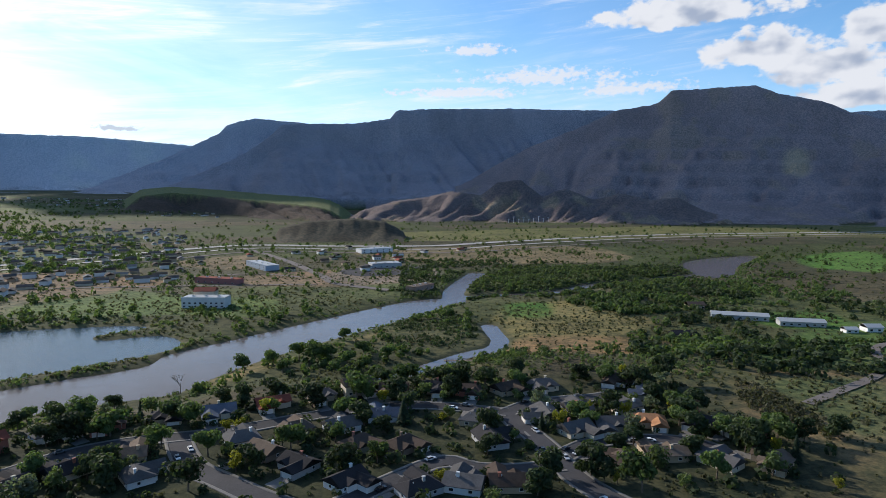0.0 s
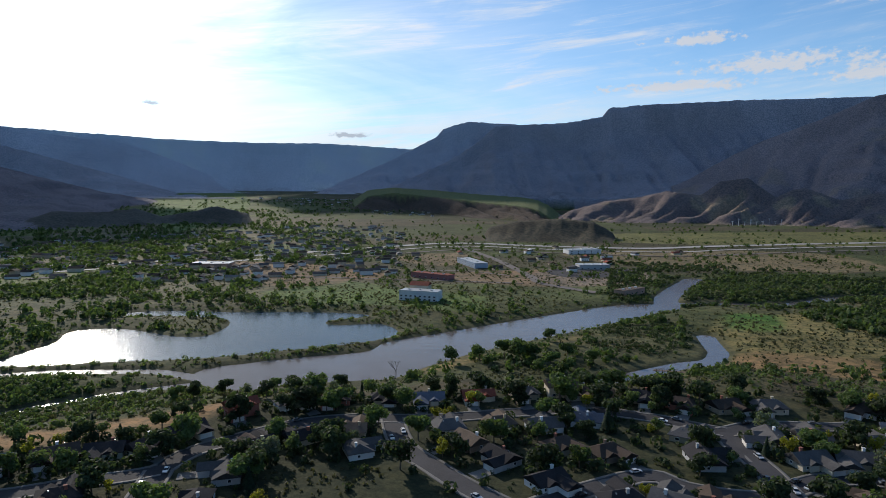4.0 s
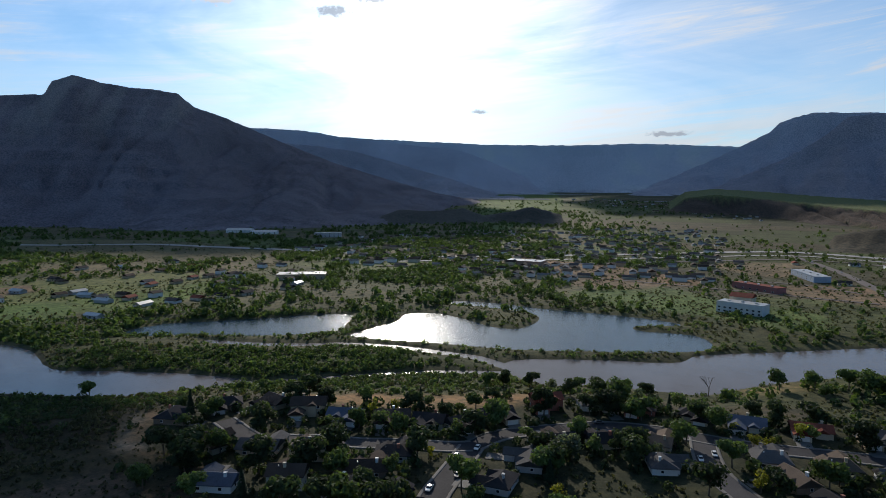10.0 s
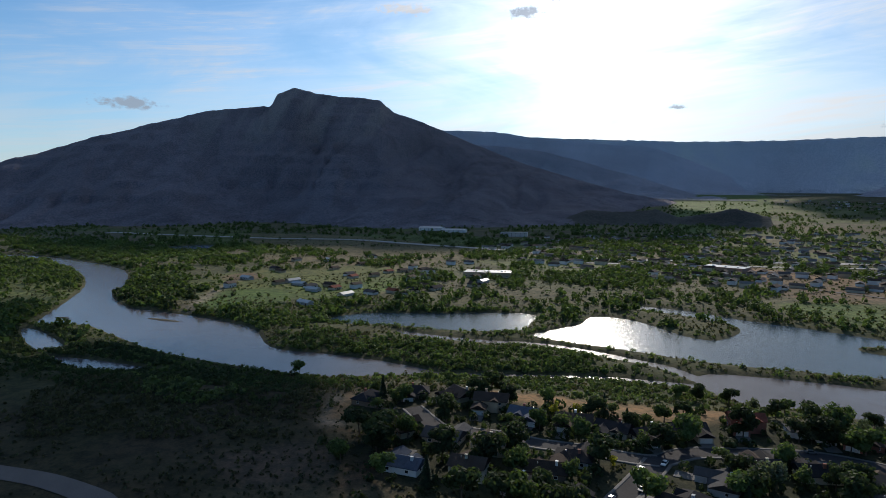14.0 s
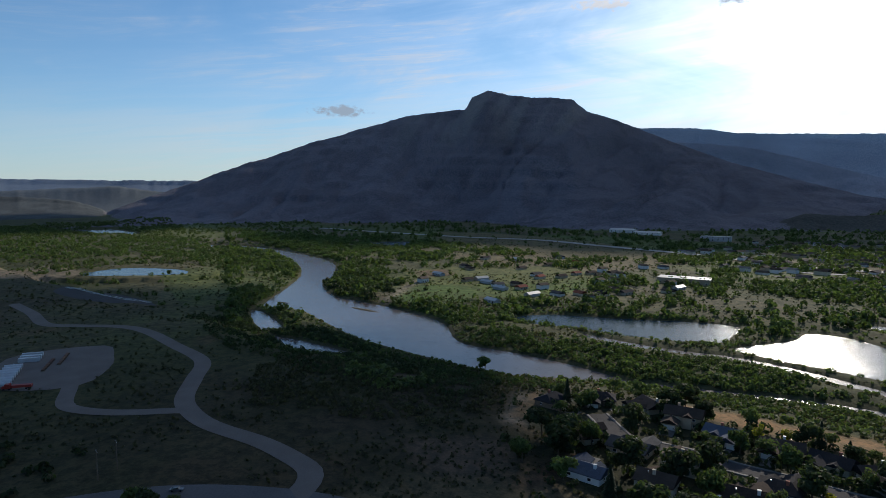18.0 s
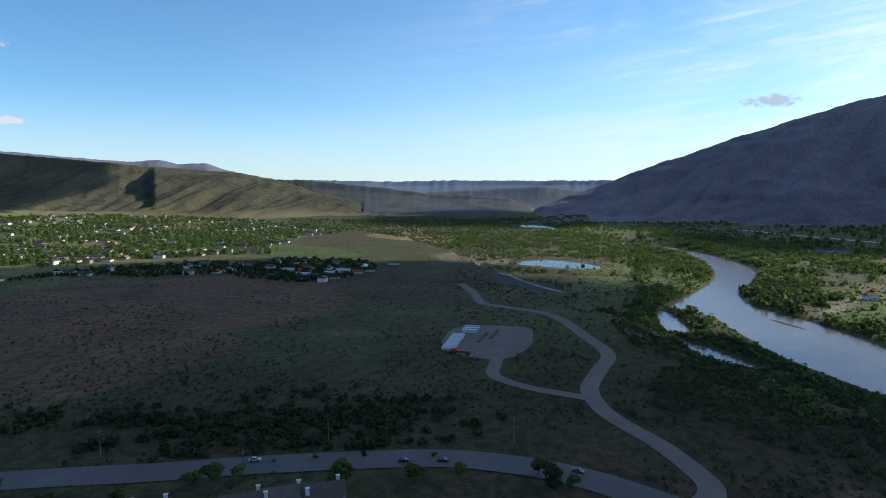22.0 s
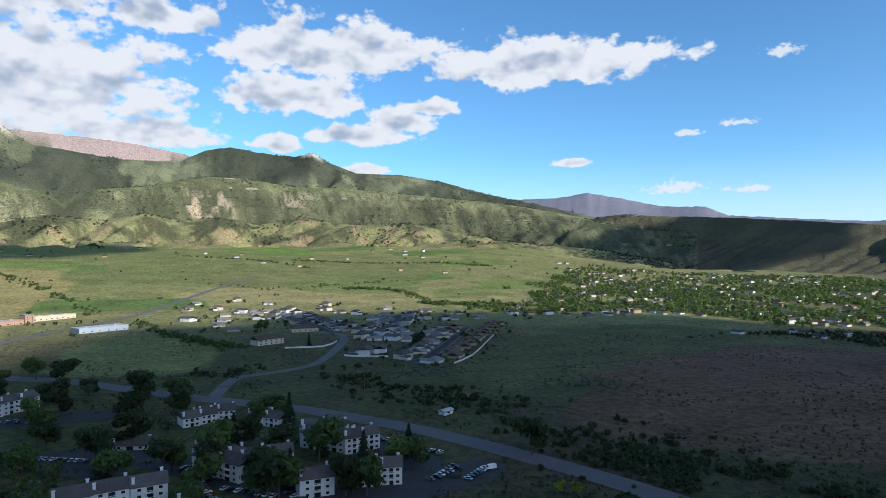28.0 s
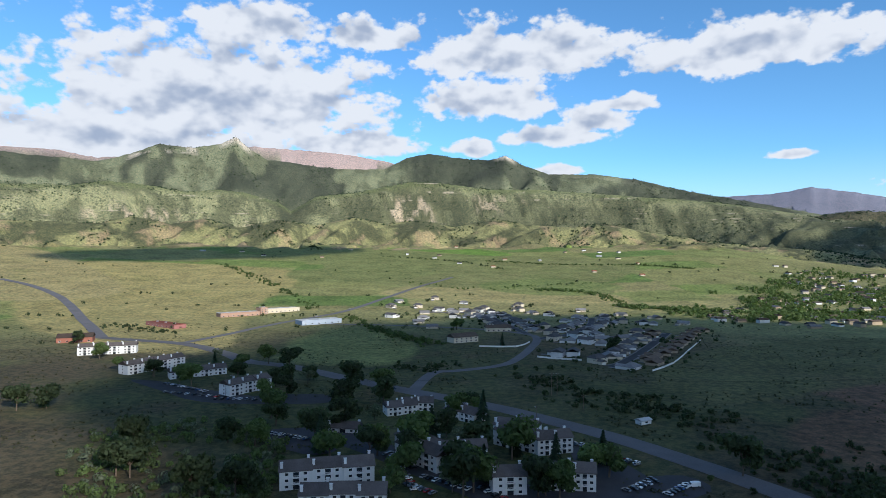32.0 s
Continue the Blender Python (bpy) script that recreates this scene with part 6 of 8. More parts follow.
def garden_trees():
    rng = random.Random(21)
    houses = [(h[0], h[1]) for h in NEAR_HOUSES]
    lines = [l for l, _ in STREETS[:8]]
    n = 0
    tries = 0
    placed = []
    while n < 200 and tries < 14000:
        tries += 1
        hx, hy = rng.choice(houses)
        x, y = hx + rng.gauss(0, 12), hy + rng.gauss(0, 12)
        if math.hypot(x, y) < 190 or min(math.hypot(x - a, y - b) for a, b in houses) < 8.0:
            continue
        if facing(x, y, lines)[1] < 6.5 or any(math.hypot(x - a, y - b) < 3.6 for a, b in placed):
            continue
        kind = rng.choices(["elm", "cottonwood", "maple", "spruce", "ash", "olive"], [36, 22, 22, 5, 6, 5])[0]
        tree(kind, x, y, rng.uniform(0.75, 1.4), rng, "garden trees", " between the houses")
        placed.append((x, y))
        n += 1
    for x, y, kind, s in ((-29, 300, "ash", 1.2), (-93, 262, "ash", 1.2), (-88, 265, "ash", 1.0), (108, 286, "ash", 1.1), (87, 301, "ash", 0.9), (55, 222, "elm", 1.3), (38, 215, "elm", 1.2),
                          (70, 210, "cottonwood", 1.3), (-125, 225, "elm", 1.0), (-150, 150, "cottonwood", 1.1), (-214, 232, "spruce", 0.7), (-203, 225, "elm", 0.9)):
        tree(kind, x, y, s, rng, "garden trees", " between the houses")
    for x, y, s in ((-124, 384, 1.05), (-75, 468, 0.95), (-99, 380, 0.8), (-96, 412, 1.1), (-84, 405, 1.1), (-75, 413, 1.1), (-62, 400, 1.0), (-51, 387, 1.0), (-42, 370, 1.0), (-110, 399, 1.0),
                    (-36, 413, 0.9), (-88, 424, 1.0), (-55, 425, 1.0), (-68, 385, 0.8)):
        tree("cottonwood", x, y, s * 1.1, rng, "riverside cottonwoods", " on the dry river bank")
    for x, y, k in ((-214, 288, "olive"), (-225, 282, "elm"), (-205, 300, "cottonwood"), (-195, 306, "elm"), (-235, 270, "elm"), (-240, 262, "cottonwood"), (-180, 312, "cottonwood"), (-170, 316, "elm"), (-392, 92, "cottonwood")):
        tree(k, x, y, 0.9, rng, "riverside cottonwoods", " on the river bank")


garden_trees()

APT_TREES = [(603, -588), (509, -526), (427, -462), (377, -445), (340, -430), (389, -550), (301, -452), (252, -445), (291, -519), (244, -468), (164, -320), (158, -348), (183, -401), (157, -410), (172, -449),
             (122, -300), (103, -312), (97, -280), (221, -371), (159, -237), (228, -244), (178, -232), (374, -337), (384, -325), (191, -303), (319, -529), (92, -407), (64, -262), (59, -282), (52, -318),
             (33, -272), (24, -272), (17, -302), (7, -321), (4, -305), (-57, -325), (94, -345), (74, -290), (5, -690), (125, -697), (213, -835), (200, -340), (212, -355), (330, -500), (350, -490),
             (150, -300), (140, -290), (80, -330), (70, -320), (28, -300), (100, -390), (80, -380),
             (153, -239), (161, -316), (99, -294), (101, -340), (70, -267), (61, -269), (30, -274), (10, -303), (51, -323), (72, -327), (120, -304), (96, -259), (147, -369), (89, -395), (240, -457), (243, -395),
             (184, -411), (208, -303), (261, -443), (169, -448), (232, -410), (382, -449), (325, -425), (494, -507), (371, -336), (220, -244), (174, -233), (243, -272), (203, -460)]
PARKWAY_TREES = [(-93, -274, 0.35), (-108, -257, 0.3), (-109, -230, 0.85), (-116, -206, 0.9), (-127, -186, 0.9), (-147, -174, 0.6), (-155, -172, 0.8), (-160, -166, 0.8), (-177, -164, 0.25), (-187, -152, 0.25),
                 (-198, -137, 0.25), (-189, -108, 0.7), (-210, -112, 0.25), (-199, -95, 0.8), (-213, -70, 0.7), (-80, -244, 0.9), (-172, -130, 1.0), (-205, -62, 0.8), (-209, -56, 0.8), (-41, -313, 0.5), (-57, -300, 0.3), (-73, -285, 0.3)]


def other_trees():
    rng = random.Random(31)
    for x, y in APT_TREES:
        tree(rng.choices(["elm", "cottonwood", "spruce", "olive"], [5, 4, 1, 1])[0], x, y, rng.uniform(1.35, 2.1), rng, "apartment trees", " among the apartment blocks")
    for x, y, s in PARKWAY_TREES:
        s *= 1.1
        tree(rng.choice(["elm", "maple", "cottonwood"]), x, y, s, rng, "parkway trees", " along the parkway")
    for x, y in ((-60, -272), (-66, -268)):
        tree("ash", x, y, 1.0, rng, "parkway trees", " along the parkway")


other_trees()


def dome(rng, n, tall, leaf):
    """One far crown: sprays of foliage over a lumpy mound that reaches down to the ground."""
    lumps = [(Vector((rng.gauss(0, 1), rng.gauss(0, 1), rng.uniform(0, 1.2))).normalized(), rng.uniform(0.1, 0.42)) for _ in range(4)]
    verts = []
    for i in range(n):
        d = Vector((rng.gauss(0, 1), rng.gauss(0, 1), rng.gauss(0.35, 0.8)))
        d.z = max(d.z, -0.35)
        d.normalize()
        q = 0.66 + sum(h * max(0.0, d.dot(l)) ** 3 for l, h in lumps) + rng.uniform(-0.10, 0.10)
        c = Vector((d.x * q, d.y * q, tall * (0.62 + 0.95 * d.z * q)))
        nrm = (d + Vector((rng.uniform(-0.6, 0.6), rng.uniform(-0.6, 0.6), rng.uniform(-0.4, 0.6)))).normalized()
        u = Matrix.Rotation(rng.uniform(0, 6.283), 3, nrm) @ nrm.orthogonal().normalized()
        v = nrm.cross(u)
        w = leaf * rng.uniform(0.65, 1.3)
        verts += [c + u * w, c + v * w * 0.75, c - u * w, c - v * w * 0.75]
    return np.array([tuple(p) for p in verts])


def scatter(name, xy, size, mat, label, category, seed, quads=22, leaf=0.42, tall=1.0, flat=0.0):
    """Many far trees or shrubs joined into one piece of stuff; sizes are crown radii in metres."""
    rng = random.Random(seed)
    forms = [dome(rng, quads, 0.95 * tall * rng.uniform(0.85, 1.15) + 0.4 * flat, leaf) for _ in range(7)]
    nr = np.random.default_rng(seed)
    z, _, _ = terrain(xy[:, 0], xy[:, 1])
    pick = nr.integers(0, 7, len(xy))
    turn = nr.random(len(xy)) * 6.283
    allv = np.empty((len(xy), quads * 4, 3), np.float32)
    F = np.array(forms)[pick]
    c, s = np.cos(turn)[:, None], np.sin(turn)[:, None]
    sc = size[:, None]
    allv[:, :, 0] = (F[:, :, 0] * c - F[:, :, 1] * s) * sc + xy[:, 0:1]
    allv[:, :, 1] = (F[:, :, 0] * s + F[:, :, 1] * c) * sc + xy[:, 1:2]
    allv[:, :, 2] = F[:, :, 2] * sc * nr.uniform(0.8, 1.25, len(xy))[:, None] + z[:, None] - 0.1
    faces = np.arange(len(xy) * quads * 4).reshape(-1, 4)
    ob = mesh_object(name, allv.reshape(-1, 3), faces, mat)
    return tagged(ob, label, category, kind="stuff")


ALL_ROADS = [PARKWAY, GRAVEL_ROAD, PAD_DRIVE, HIGHWAY_A, HIGHWAY_B, LOOP] + [l for l, _ in STREETS]


def clear_of(x, y, gap):
    """True where no road or building stands within the gap."""
    ok = np.ones(x.shape, bool)
    for l in ALL_ROADS:
        lo, hi = l.min(0) - 20, l.max(0) + 20
        m = (x > lo[0]) & (x < hi[0]) & (y > lo[1]) & (y < hi[1])
        if m.any():
            ok[m] &= along(x[m], y[m], l) > gap + 4
    return ok


def polar_field(nr, n, a0, a1, r0, r1):
    """Random places in a sector, evenly over the picture rather than over the land."""
    a = np.radians(nr.uniform(a0, a1, n))
    r = r0 * (r1 / r0) ** (nr.random(n) ** 0.8)
    return -np.sin(a) * r, np.cos(a) * r


def inside(x, y, outline):
    return shore(x, y, np.array(outline, float)) < 0


def loosely(x, y, outline, ragged=70.0):
    """Inside an outline whose edge is torn by noise."""
    return shore(x, y, np.array(outline, float)) < ragged * (fbm(x / 90, y / 90, 3, 120) - 0.5) * 2


OPEN_FIELDS = [
    [(-899, 105), (-906, 311), (-786, 334), (-739, 196), (-764, 95)],
    [(-748, 81), (-729, 148), (-629, 124), (-643, 54)],
    [(-638, 37), (-640, 46), (-766, 93), (-779, 84)],
    [(-882, 114), (-890, 149), (-835, 147), (-829, 110)],
    [(-1269, -86), (-1190, 74), (-1090, 76), (-1126, -70)],
    [(-1683, 270), (-1460, 501), (-1016, 594), (-998, 403), (-1332, 224)],
    [(-415, 944), (-330, 1059), (-259, 939), (-305, 875)],
    [(-151, 814), (-122, 934), (-12, 897), (-17, 784), (-97, 740)],
    [(-399, 604), (-365, 685), (-274, 648), (-248, 573), (-334, 549)],
    [(-536, 751), (-453, 772), (-369, 717), (-376, 650), (-455, 635)],
    [(-700, 120), (-640, 220), (-760, 330), (-880, 250), (-830, 130)],
    [(-700, 820), (-420, 820), (-330, 720), (-480, 690), (-640, 740)],
    [(-420, 600), (-300, 650), (-150, 640), (-150, 560), (-240, 560), (-360, 545)],
]
HEDGES = [  # line, how many, smallest and largest crown radius, leaf
    ([(1121, -1613), (930, -1455), (730, -1271), (539, -1045)], 150, 1.6, 3.6, LEAF),
    ([(1484, -2424), (1383, -2454), (1066, -2124)], 120, 2.2, 5.0, LEAF_DARK),
    ([(406, -2006), (181, -1956), (-60, -1958), (-201, -1891)], 220, 1.6, 3.4, LEAF),
    ([(173, -1446), (55, -1405), (-36, -1186)], 160, 1.8, 4.0, LEAF),
    ([(412, -931), (290, -770), (200, -693)], 170, 1.4, 3.4, LEAF),
    ([(-6, -1222), (-117, -1191), (-274, -1162), (-356, -1110)], 420, 2.0, 4.6, LEAF),
    ([(196, -550), (162, -543), (153, -590)], 60, 1.0, 2.4, LEAF_DARK),
    ([(709, -748), (631, -717), (563, -696)], 60, 1.2, 2.8, LEAF_DARK),
    ([(507, -1503), (316, -1426), (195, -1514), (62, -1585)], 60, 1.4, 3.0, LEAF),
    ([(761, -2019), (514, -1981), (338, -1838)], 80, 1.6, 3.2, LEAF_DARK),
]
WOODS = [  # outline, how many, smallest and largest crown radius, leaf, words
    ([(-62, 471), (-42, 539), (8, 581), (32, 526), (26, 469), (-10, 449), (-40, 461)], 420, 0.8, 1.8, LEAF_DARK, "dark tamarisk thicket between river and creek"),
    ([(11, 759), (44, 864), (181, 924), (301, 907), (320, 827), (285, 700), (177, 654), (108, 674), (49, 706)], 1500, 1.5, 3.4, WILLOW, "dense grey-green wood on the flood plain"),
    ([(125, 666), (242, 671), (276, 635), (242, 581), (172, 561), (122, 592)], 420, 1.8, 4.0, LEAF, "belt of green cottonwoods beyond the dry field"),
    ([(148, 467), (185, 485), (216, 466), (198, 418), (180, 393), (134, 398)], 170, 1.8, 3.8, LEAF, "grove of green cottonwoods round the ranch"),
    ([(305, 751), (396, 798), (446, 748), (447, 666), (350, 602), (280, 619)], 300, 1.6, 3.6, LEAF, "green cottonwoods round the ranch houses"),
    ([(208, 449), (271, 465), (334, 464), (305, 424), (240, 403), (196, 391)], 260, 1.2, 3.0, LEAF, "hedge of trees beside the paddocks"),
    ([(160, 356), (174, 346), (177, 310), (170, 262), (154, 250), (147, 274), (149, 318)], 260, 0.8, 2.0, SAGE, "grey-green scrub on the bank below the houses"),
    ([(36, 406), (77, 386), (147, 405), (175, 367), (154, 336), (73, 366), (26, 375)], 300, 0.8, 2.0, WILLOW, "scrub along the foot of the subdivision"),
    ([(-1846, -291), (-1617, -131), (-1438, 102), (-1252, 243), (-1096, 203), (-1108, 77), (-1073, -29), (-1278, -104), (-1486, -235)], 1500, 2.0, 4.6, LEAF, "belt of green cottonwoods across the river"),
    ([(-875, -28), (-900, 14), (-834, 57), (-697, 58), (-640, 33), (-696, -13)], 260, 2.0, 4.2, LEAF_DARK, "dark grove on the point of the river bend"),
    ([(-636, 43), (-634, 78), (-572, 141), (-561, 227), (-512, 326), (-491, 299), (-523, 211), (-488, 129), (-553, 68)], 520, 1.2, 3.0, LEAF, "bright green trees along the far bank"),
    ([(-510, 75), (-498, 131), (-442, 178), (-381, 242), (-333, 280), (-295, 271), (-332, 211), (-375, 168), (-432, 114)], 700, 0.9, 2.6, LEAF, "bright green trees on the long island"),
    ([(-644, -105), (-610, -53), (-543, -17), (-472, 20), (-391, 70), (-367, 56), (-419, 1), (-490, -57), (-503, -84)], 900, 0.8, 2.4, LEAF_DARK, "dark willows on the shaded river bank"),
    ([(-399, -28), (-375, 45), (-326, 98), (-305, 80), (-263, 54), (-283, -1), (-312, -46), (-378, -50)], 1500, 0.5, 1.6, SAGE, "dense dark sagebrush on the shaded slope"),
    ([(-377, 9), (-357, 49), (-326, 50), (-321, 22), (-349, 3)], 120, 1.0, 2.4, WILLOW, "light green bushes on the shaded slope"),
    ([(-643, -114), (-482, -20), (-390, 62), (-339, 86), (-307, 55), (-342, 10), (-425, -70), (-540, -128)], 1100, 0.7, 2.2, LEAF_DARK, "dark scrub between river and gravel road"),
    ([(-385, 155), (-324, 250), (-257, 280), (-219, 292), (-236, 257), (-293, 206), (-327, 161)], 420, 0.8, 2.2, WILLOW, "green scrub below the dry field"),
    ([(-2107, -1029), (-2239, -890), (-2371, -606), (-1864, -432), (-1671, -588), (-1616, -791)], 900, 2.2, 4.6, WILLOW, "bright green woods down the river"),
    ([(-1527, -748), (-1654, -490), (-1402, -210), (-1107, -72), (-911, -68), (-999, -176), (-1154, -344), (-1101, -541)], 1100, 2.0, 4.2, LEAF, "bright green cottonwoods inside the river bend"),
    ([(-1887, -1635), (-1916, -1265), (-2119, -935), (-1686, -663), (-1390, -615), (-1291, -854), (-1343, -1166)], 900, 2.2, 4.4, LEAF, "bright green woods down the river"),
]


def wild():
    nr = np.random.default_rng(41)
    # riparian belt: cottonwoods and willows by the water
    x, y = polar_field(nr, 60000, -40, 112, 330, 2200)
    d = wet(x, y)
    z, zone, _ = terrain(x, y)
    north = step(40, 5, np.degrees(np.arctan2(-x, y)))
    dens = np.where(d < 14, 0.5, np.where(d < 70, 0.17, 0.03 + 0.07 * north)) * (0.15 + 1.7 * step(0.40, 0.62, fbm(x / 70, y / 70, 3, 101)))
    keep = (d > 2.5) & (zone < 0) & (nr.random(len(x)) < dens) & (z < -1.5) & clear_of(x, y, 3) & (along(x, y, CHANNELS[1][0]) > 20)
    keep &= ~inside(x, y, [(-150, 395), (-90, 430), (-30, 510), (-60, 600), (-130, 500), (-160, 420)]) | (d < 12)
    keep &= ~inside(x, y, [(50, 480), (170, 500), (190, 600), (60, 600)]) & ~inside(x, y, [(30, 560), (80, 570), (85, 645), (15, 650)]) & ~inside(x, y, [(230, 380), (460, 430), (560, 560), (420, 640), (260, 500)])
    x, y, d = x[keep], y[keep], d[keep]
    near_ = (np.hypot(x, y) < 620) & (np.degrees(np.arctan2(-x, y)) > 22)
    s = np.where(d < 12, nr.uniform(0.9, 2.0, len(x)), nr.uniform(1.4, 3.8, len(x))) * np.where(near_, 0.68, 1.0)
    tall = s > 2.7
    scatter("riverside_trees", np.stack([x, y], -1)[tall], s[tall], LEAF, "belts of green cottonwoods along the river and ponds", "trees", 1, 34, 0.36, 1.15, 0.25)
    scatter("willow_thicket", np.stack([x, y], -1)[~tall], s[~tall], WILLOW, "low willow and tamarisk thickets on the river banks", "shrubs", 2, 18, 0.46, 0.8)
    # island between the river arms: dense woods
    x, y = polar_field(nr, 5000, 50, 82, 330, 470)
    d = wet(x, y)
    keep = (d > 2) & (nr.random(len(x)) < 0.55 * step(0.35, 0.6, fbm(x / 35, y / 35, 3, 102))) & clear_of(x, y, 3)
    x, y = x[keep], y[keep]
    z, _, _ = terrain(x, y)
    keep = z < -2
    x, y = x[keep], y[keep]
    s = nr.uniform(0.5, 1.6, len(x))
    scatter("island_woods", np.stack([x, y], -1), s, LEAF, "bright green woods on the strip between river and ponds", "trees", 3, 30, 0.38, 1.0, 0.1)
    # north wood: dense tamarisk beyond the creek
    x, y = polar_field(nr, 9000, -24, 4, 640, 1000)
    d = wet(x, y)
    keep = (d > 3) & (nr.random(len(x)) < 0.55 * step(0.3, 0.5, fbm(x / 60, y / 60, 3, 103)))
    x, y = x[keep], y[keep]
    scatter("tamarisk_wood", np.stack([x, y], -1), nr.uniform(1.2, 3.0, len(x)), LEAF_DARK, "dense grey-green tamarisk wood on the flood plain", "trees", 4, 16, 0.5, 0.8)
    # town trees, gathered in belts and blocks
    x, y = polar_field(nr, 62000, 2, 100, 560, 3300)
    d = wet(x, y)
    r, az = np.hypot(x, y), np.degrees(np.arctan2(-x, y))
    az = az + 16 * (fbm(x / 200, y / 200, 3, 106) - 0.5)
    clump = 0.6 * fbm(az * 0.42, np.log(r) * 16, 4, 105) + 0.4 * fbm(x / 60, y / 60, 3, 104)
    dens = 0.02 + 0.85 * step(0.47, 0.56, clump)
    dens *= (0.05 + 0.95 * step(22, 33, az)) * (0.45 + 0.55 * step(1750, 1350, r))
    z, zone, _ = terrain(x, y)
    keep = (d > 5) & (zone < 0) & (nr.random(len(x)) < dens) & clear_of(x, y, 3)
    for outline in OPEN_FIELDS:
        keep &= ~inside(x, y, outline)
    x, y, r = x[keep], y[keep], r[keep]
    scatter("town_trees", np.stack([x, y], -1), nr.uniform(1.8, 4.2, len(x)) * (1 + 0.4 * step(700, 1600, r)), LEAF, "green trees between the houses of the town", "trees", 5, 14, 0.52, 1.0, 0.3)
    # woods and thickets that fill a known outline
    for seed, (outline, n, lo, hi, mat, label) in enumerate(WOODS):
        p = np.array(outline, float)
        x, y = nr.uniform(p[:, 0].min(), p[:, 0].max(), n * 4), nr.uniform(p[:, 1].min(), p[:, 1].max(), n * 4)
        keep = loosely(x, y, outline, 14.0) & (wet(x, y) > 2) & (fbm(x / 28, y / 28, 3, 135) > 0.40) & clear_of(x, y, 2)
        x, y = x[keep][:n], y[keep][:n]
        if len(x):
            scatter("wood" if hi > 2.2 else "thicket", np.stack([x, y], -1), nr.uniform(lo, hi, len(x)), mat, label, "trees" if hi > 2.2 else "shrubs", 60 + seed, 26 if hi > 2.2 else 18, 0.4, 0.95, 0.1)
    # trees of the eastern suburb
    x, y = polar_field(nr, 30000, 118, 184, 850, 2500)
    dens = 0.10 + 0.75 * step(0.38, 0.52, fbm(x / 90, y / 90, 3, 107))
    keep = (nr.random(len(x)) < dens) & loosely(x, y, [(-130, -1130), (-480, -950), (-640, -800), (-860, -760), (-1450, -1100), (-1500, -1350), (-1400, -1750), (-980, -2050), (-560, -2100), (-300, -1600)], 120)
    x, y = x[keep], y[keep]
    scatter("suburb_trees", np.stack([x, y], -1), nr.uniform(2.2, 5.2, len(x)), LEAF, "sunlit green trees of the eastern suburb", "trees", 6, 15, 0.5, 1.0, 0.3)
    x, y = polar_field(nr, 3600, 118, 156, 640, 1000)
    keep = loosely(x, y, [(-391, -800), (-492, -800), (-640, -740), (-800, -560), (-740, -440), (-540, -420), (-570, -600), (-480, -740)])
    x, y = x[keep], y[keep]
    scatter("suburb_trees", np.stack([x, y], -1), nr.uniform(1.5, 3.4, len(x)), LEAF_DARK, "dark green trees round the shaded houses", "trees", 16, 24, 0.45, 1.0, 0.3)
    # downriver woods
    x, y = polar_field(nr, 8000, 92, 124, 850, 2600)
    z, zone, _ = terrain(x, y)
    keep = (wet(x, y) > 4) & (shore(x, y, POND_SOUTH) > 45) & (zone < 0) & (z < -1) & (nr.random(len(x)) < 0.7 * step(0.38, 0.52, fbm(x / 130, y / 130, 3, 109)))
    x, y = x[keep], y[keep]
    scatter("downriver_woods", np.stack([x, y], -1), nr.uniform(1.8, 4.2, len(x)), WILLOW, "bright green cottonwood woods down the river", "trees", 7, 18, 0.48, 0.9, 0.2)
    # bushes that line every bank
    pts = []
    for p in POOLS[:4] + [REACH_NORTH, BACKWATER_A, BACKWATER_B] + [CHANNELS[0][0], CHANNELS[2][0], CHANNELS[3][0], CHANNELS[4][0]]:
        closed = not any(p is c for c, _ in CHANNELS)
        q = np.roll(p, -1, axis=0) if closed else p[1:]
        for a, b in zip(p if closed else p[:-1], q):
            n = int(np.linalg.norm(b - a) * 0.9) + 1
            t = nr.random(n)[:, None]
            pts.append(a + (b - a) * t + nr.normal(0, 11, (n, 2)))
    pts = np.concatenate(pts)
    x, y = pts[:, 0], pts[:, 1]
    d = wet(x, y)
    keep = (d > 1.2) & (d < 22) & (nr.random(len(x)) < 0.35 + 0.65 * step(0.4, 0.6, fbm(x / 30, y / 30, 3, 131)))
    x, y = x[keep], y[keep]
    scatter("bank_willows", np.stack([x, y], -1), nr.uniform(0.6, 2.1, len(x)), WILLOW, "green willow bushes lining the water's edge", "shrubs", 21, 18, 0.46, 0.8)
    # low scrub over the flood plain
    x, y = polar_field(nr, 52000, -40, 116, 330, 1500)
    z, zone, _ = terrain(x, y)
    keep = ~inside(x, y, [(-432, -208), (-452, -159), (-420, -138), (-389, -130), (-349, -136), (-347, -184), (-393, -204)]) & ~inside(x, y, [(-712, -305), (-760, -290), (-728, -228), (-651, -174), (-616, -210), (-669, -279)]) & (shore(x, y, POND_SOUTH) > 8) & (wet(x, y) > 3) & (z < 1.5) & (zone < 0) & (nr.random(len(x)) < 0.12 + 0.6 * step(0.44, 0.58, fbm(x / 80, y / 80, 4, 133))) & clear_of(x, y, 3)
    x, y = x[keep], y[keep]
    scatter("lowland_scrub", np.stack([x, y], -1), nr.uniform(0.5, 1.7, len(x)), SAGE, "grey-green scrub all over the flood plain", "shrubs", 22, 7, 0.6, 0.75)
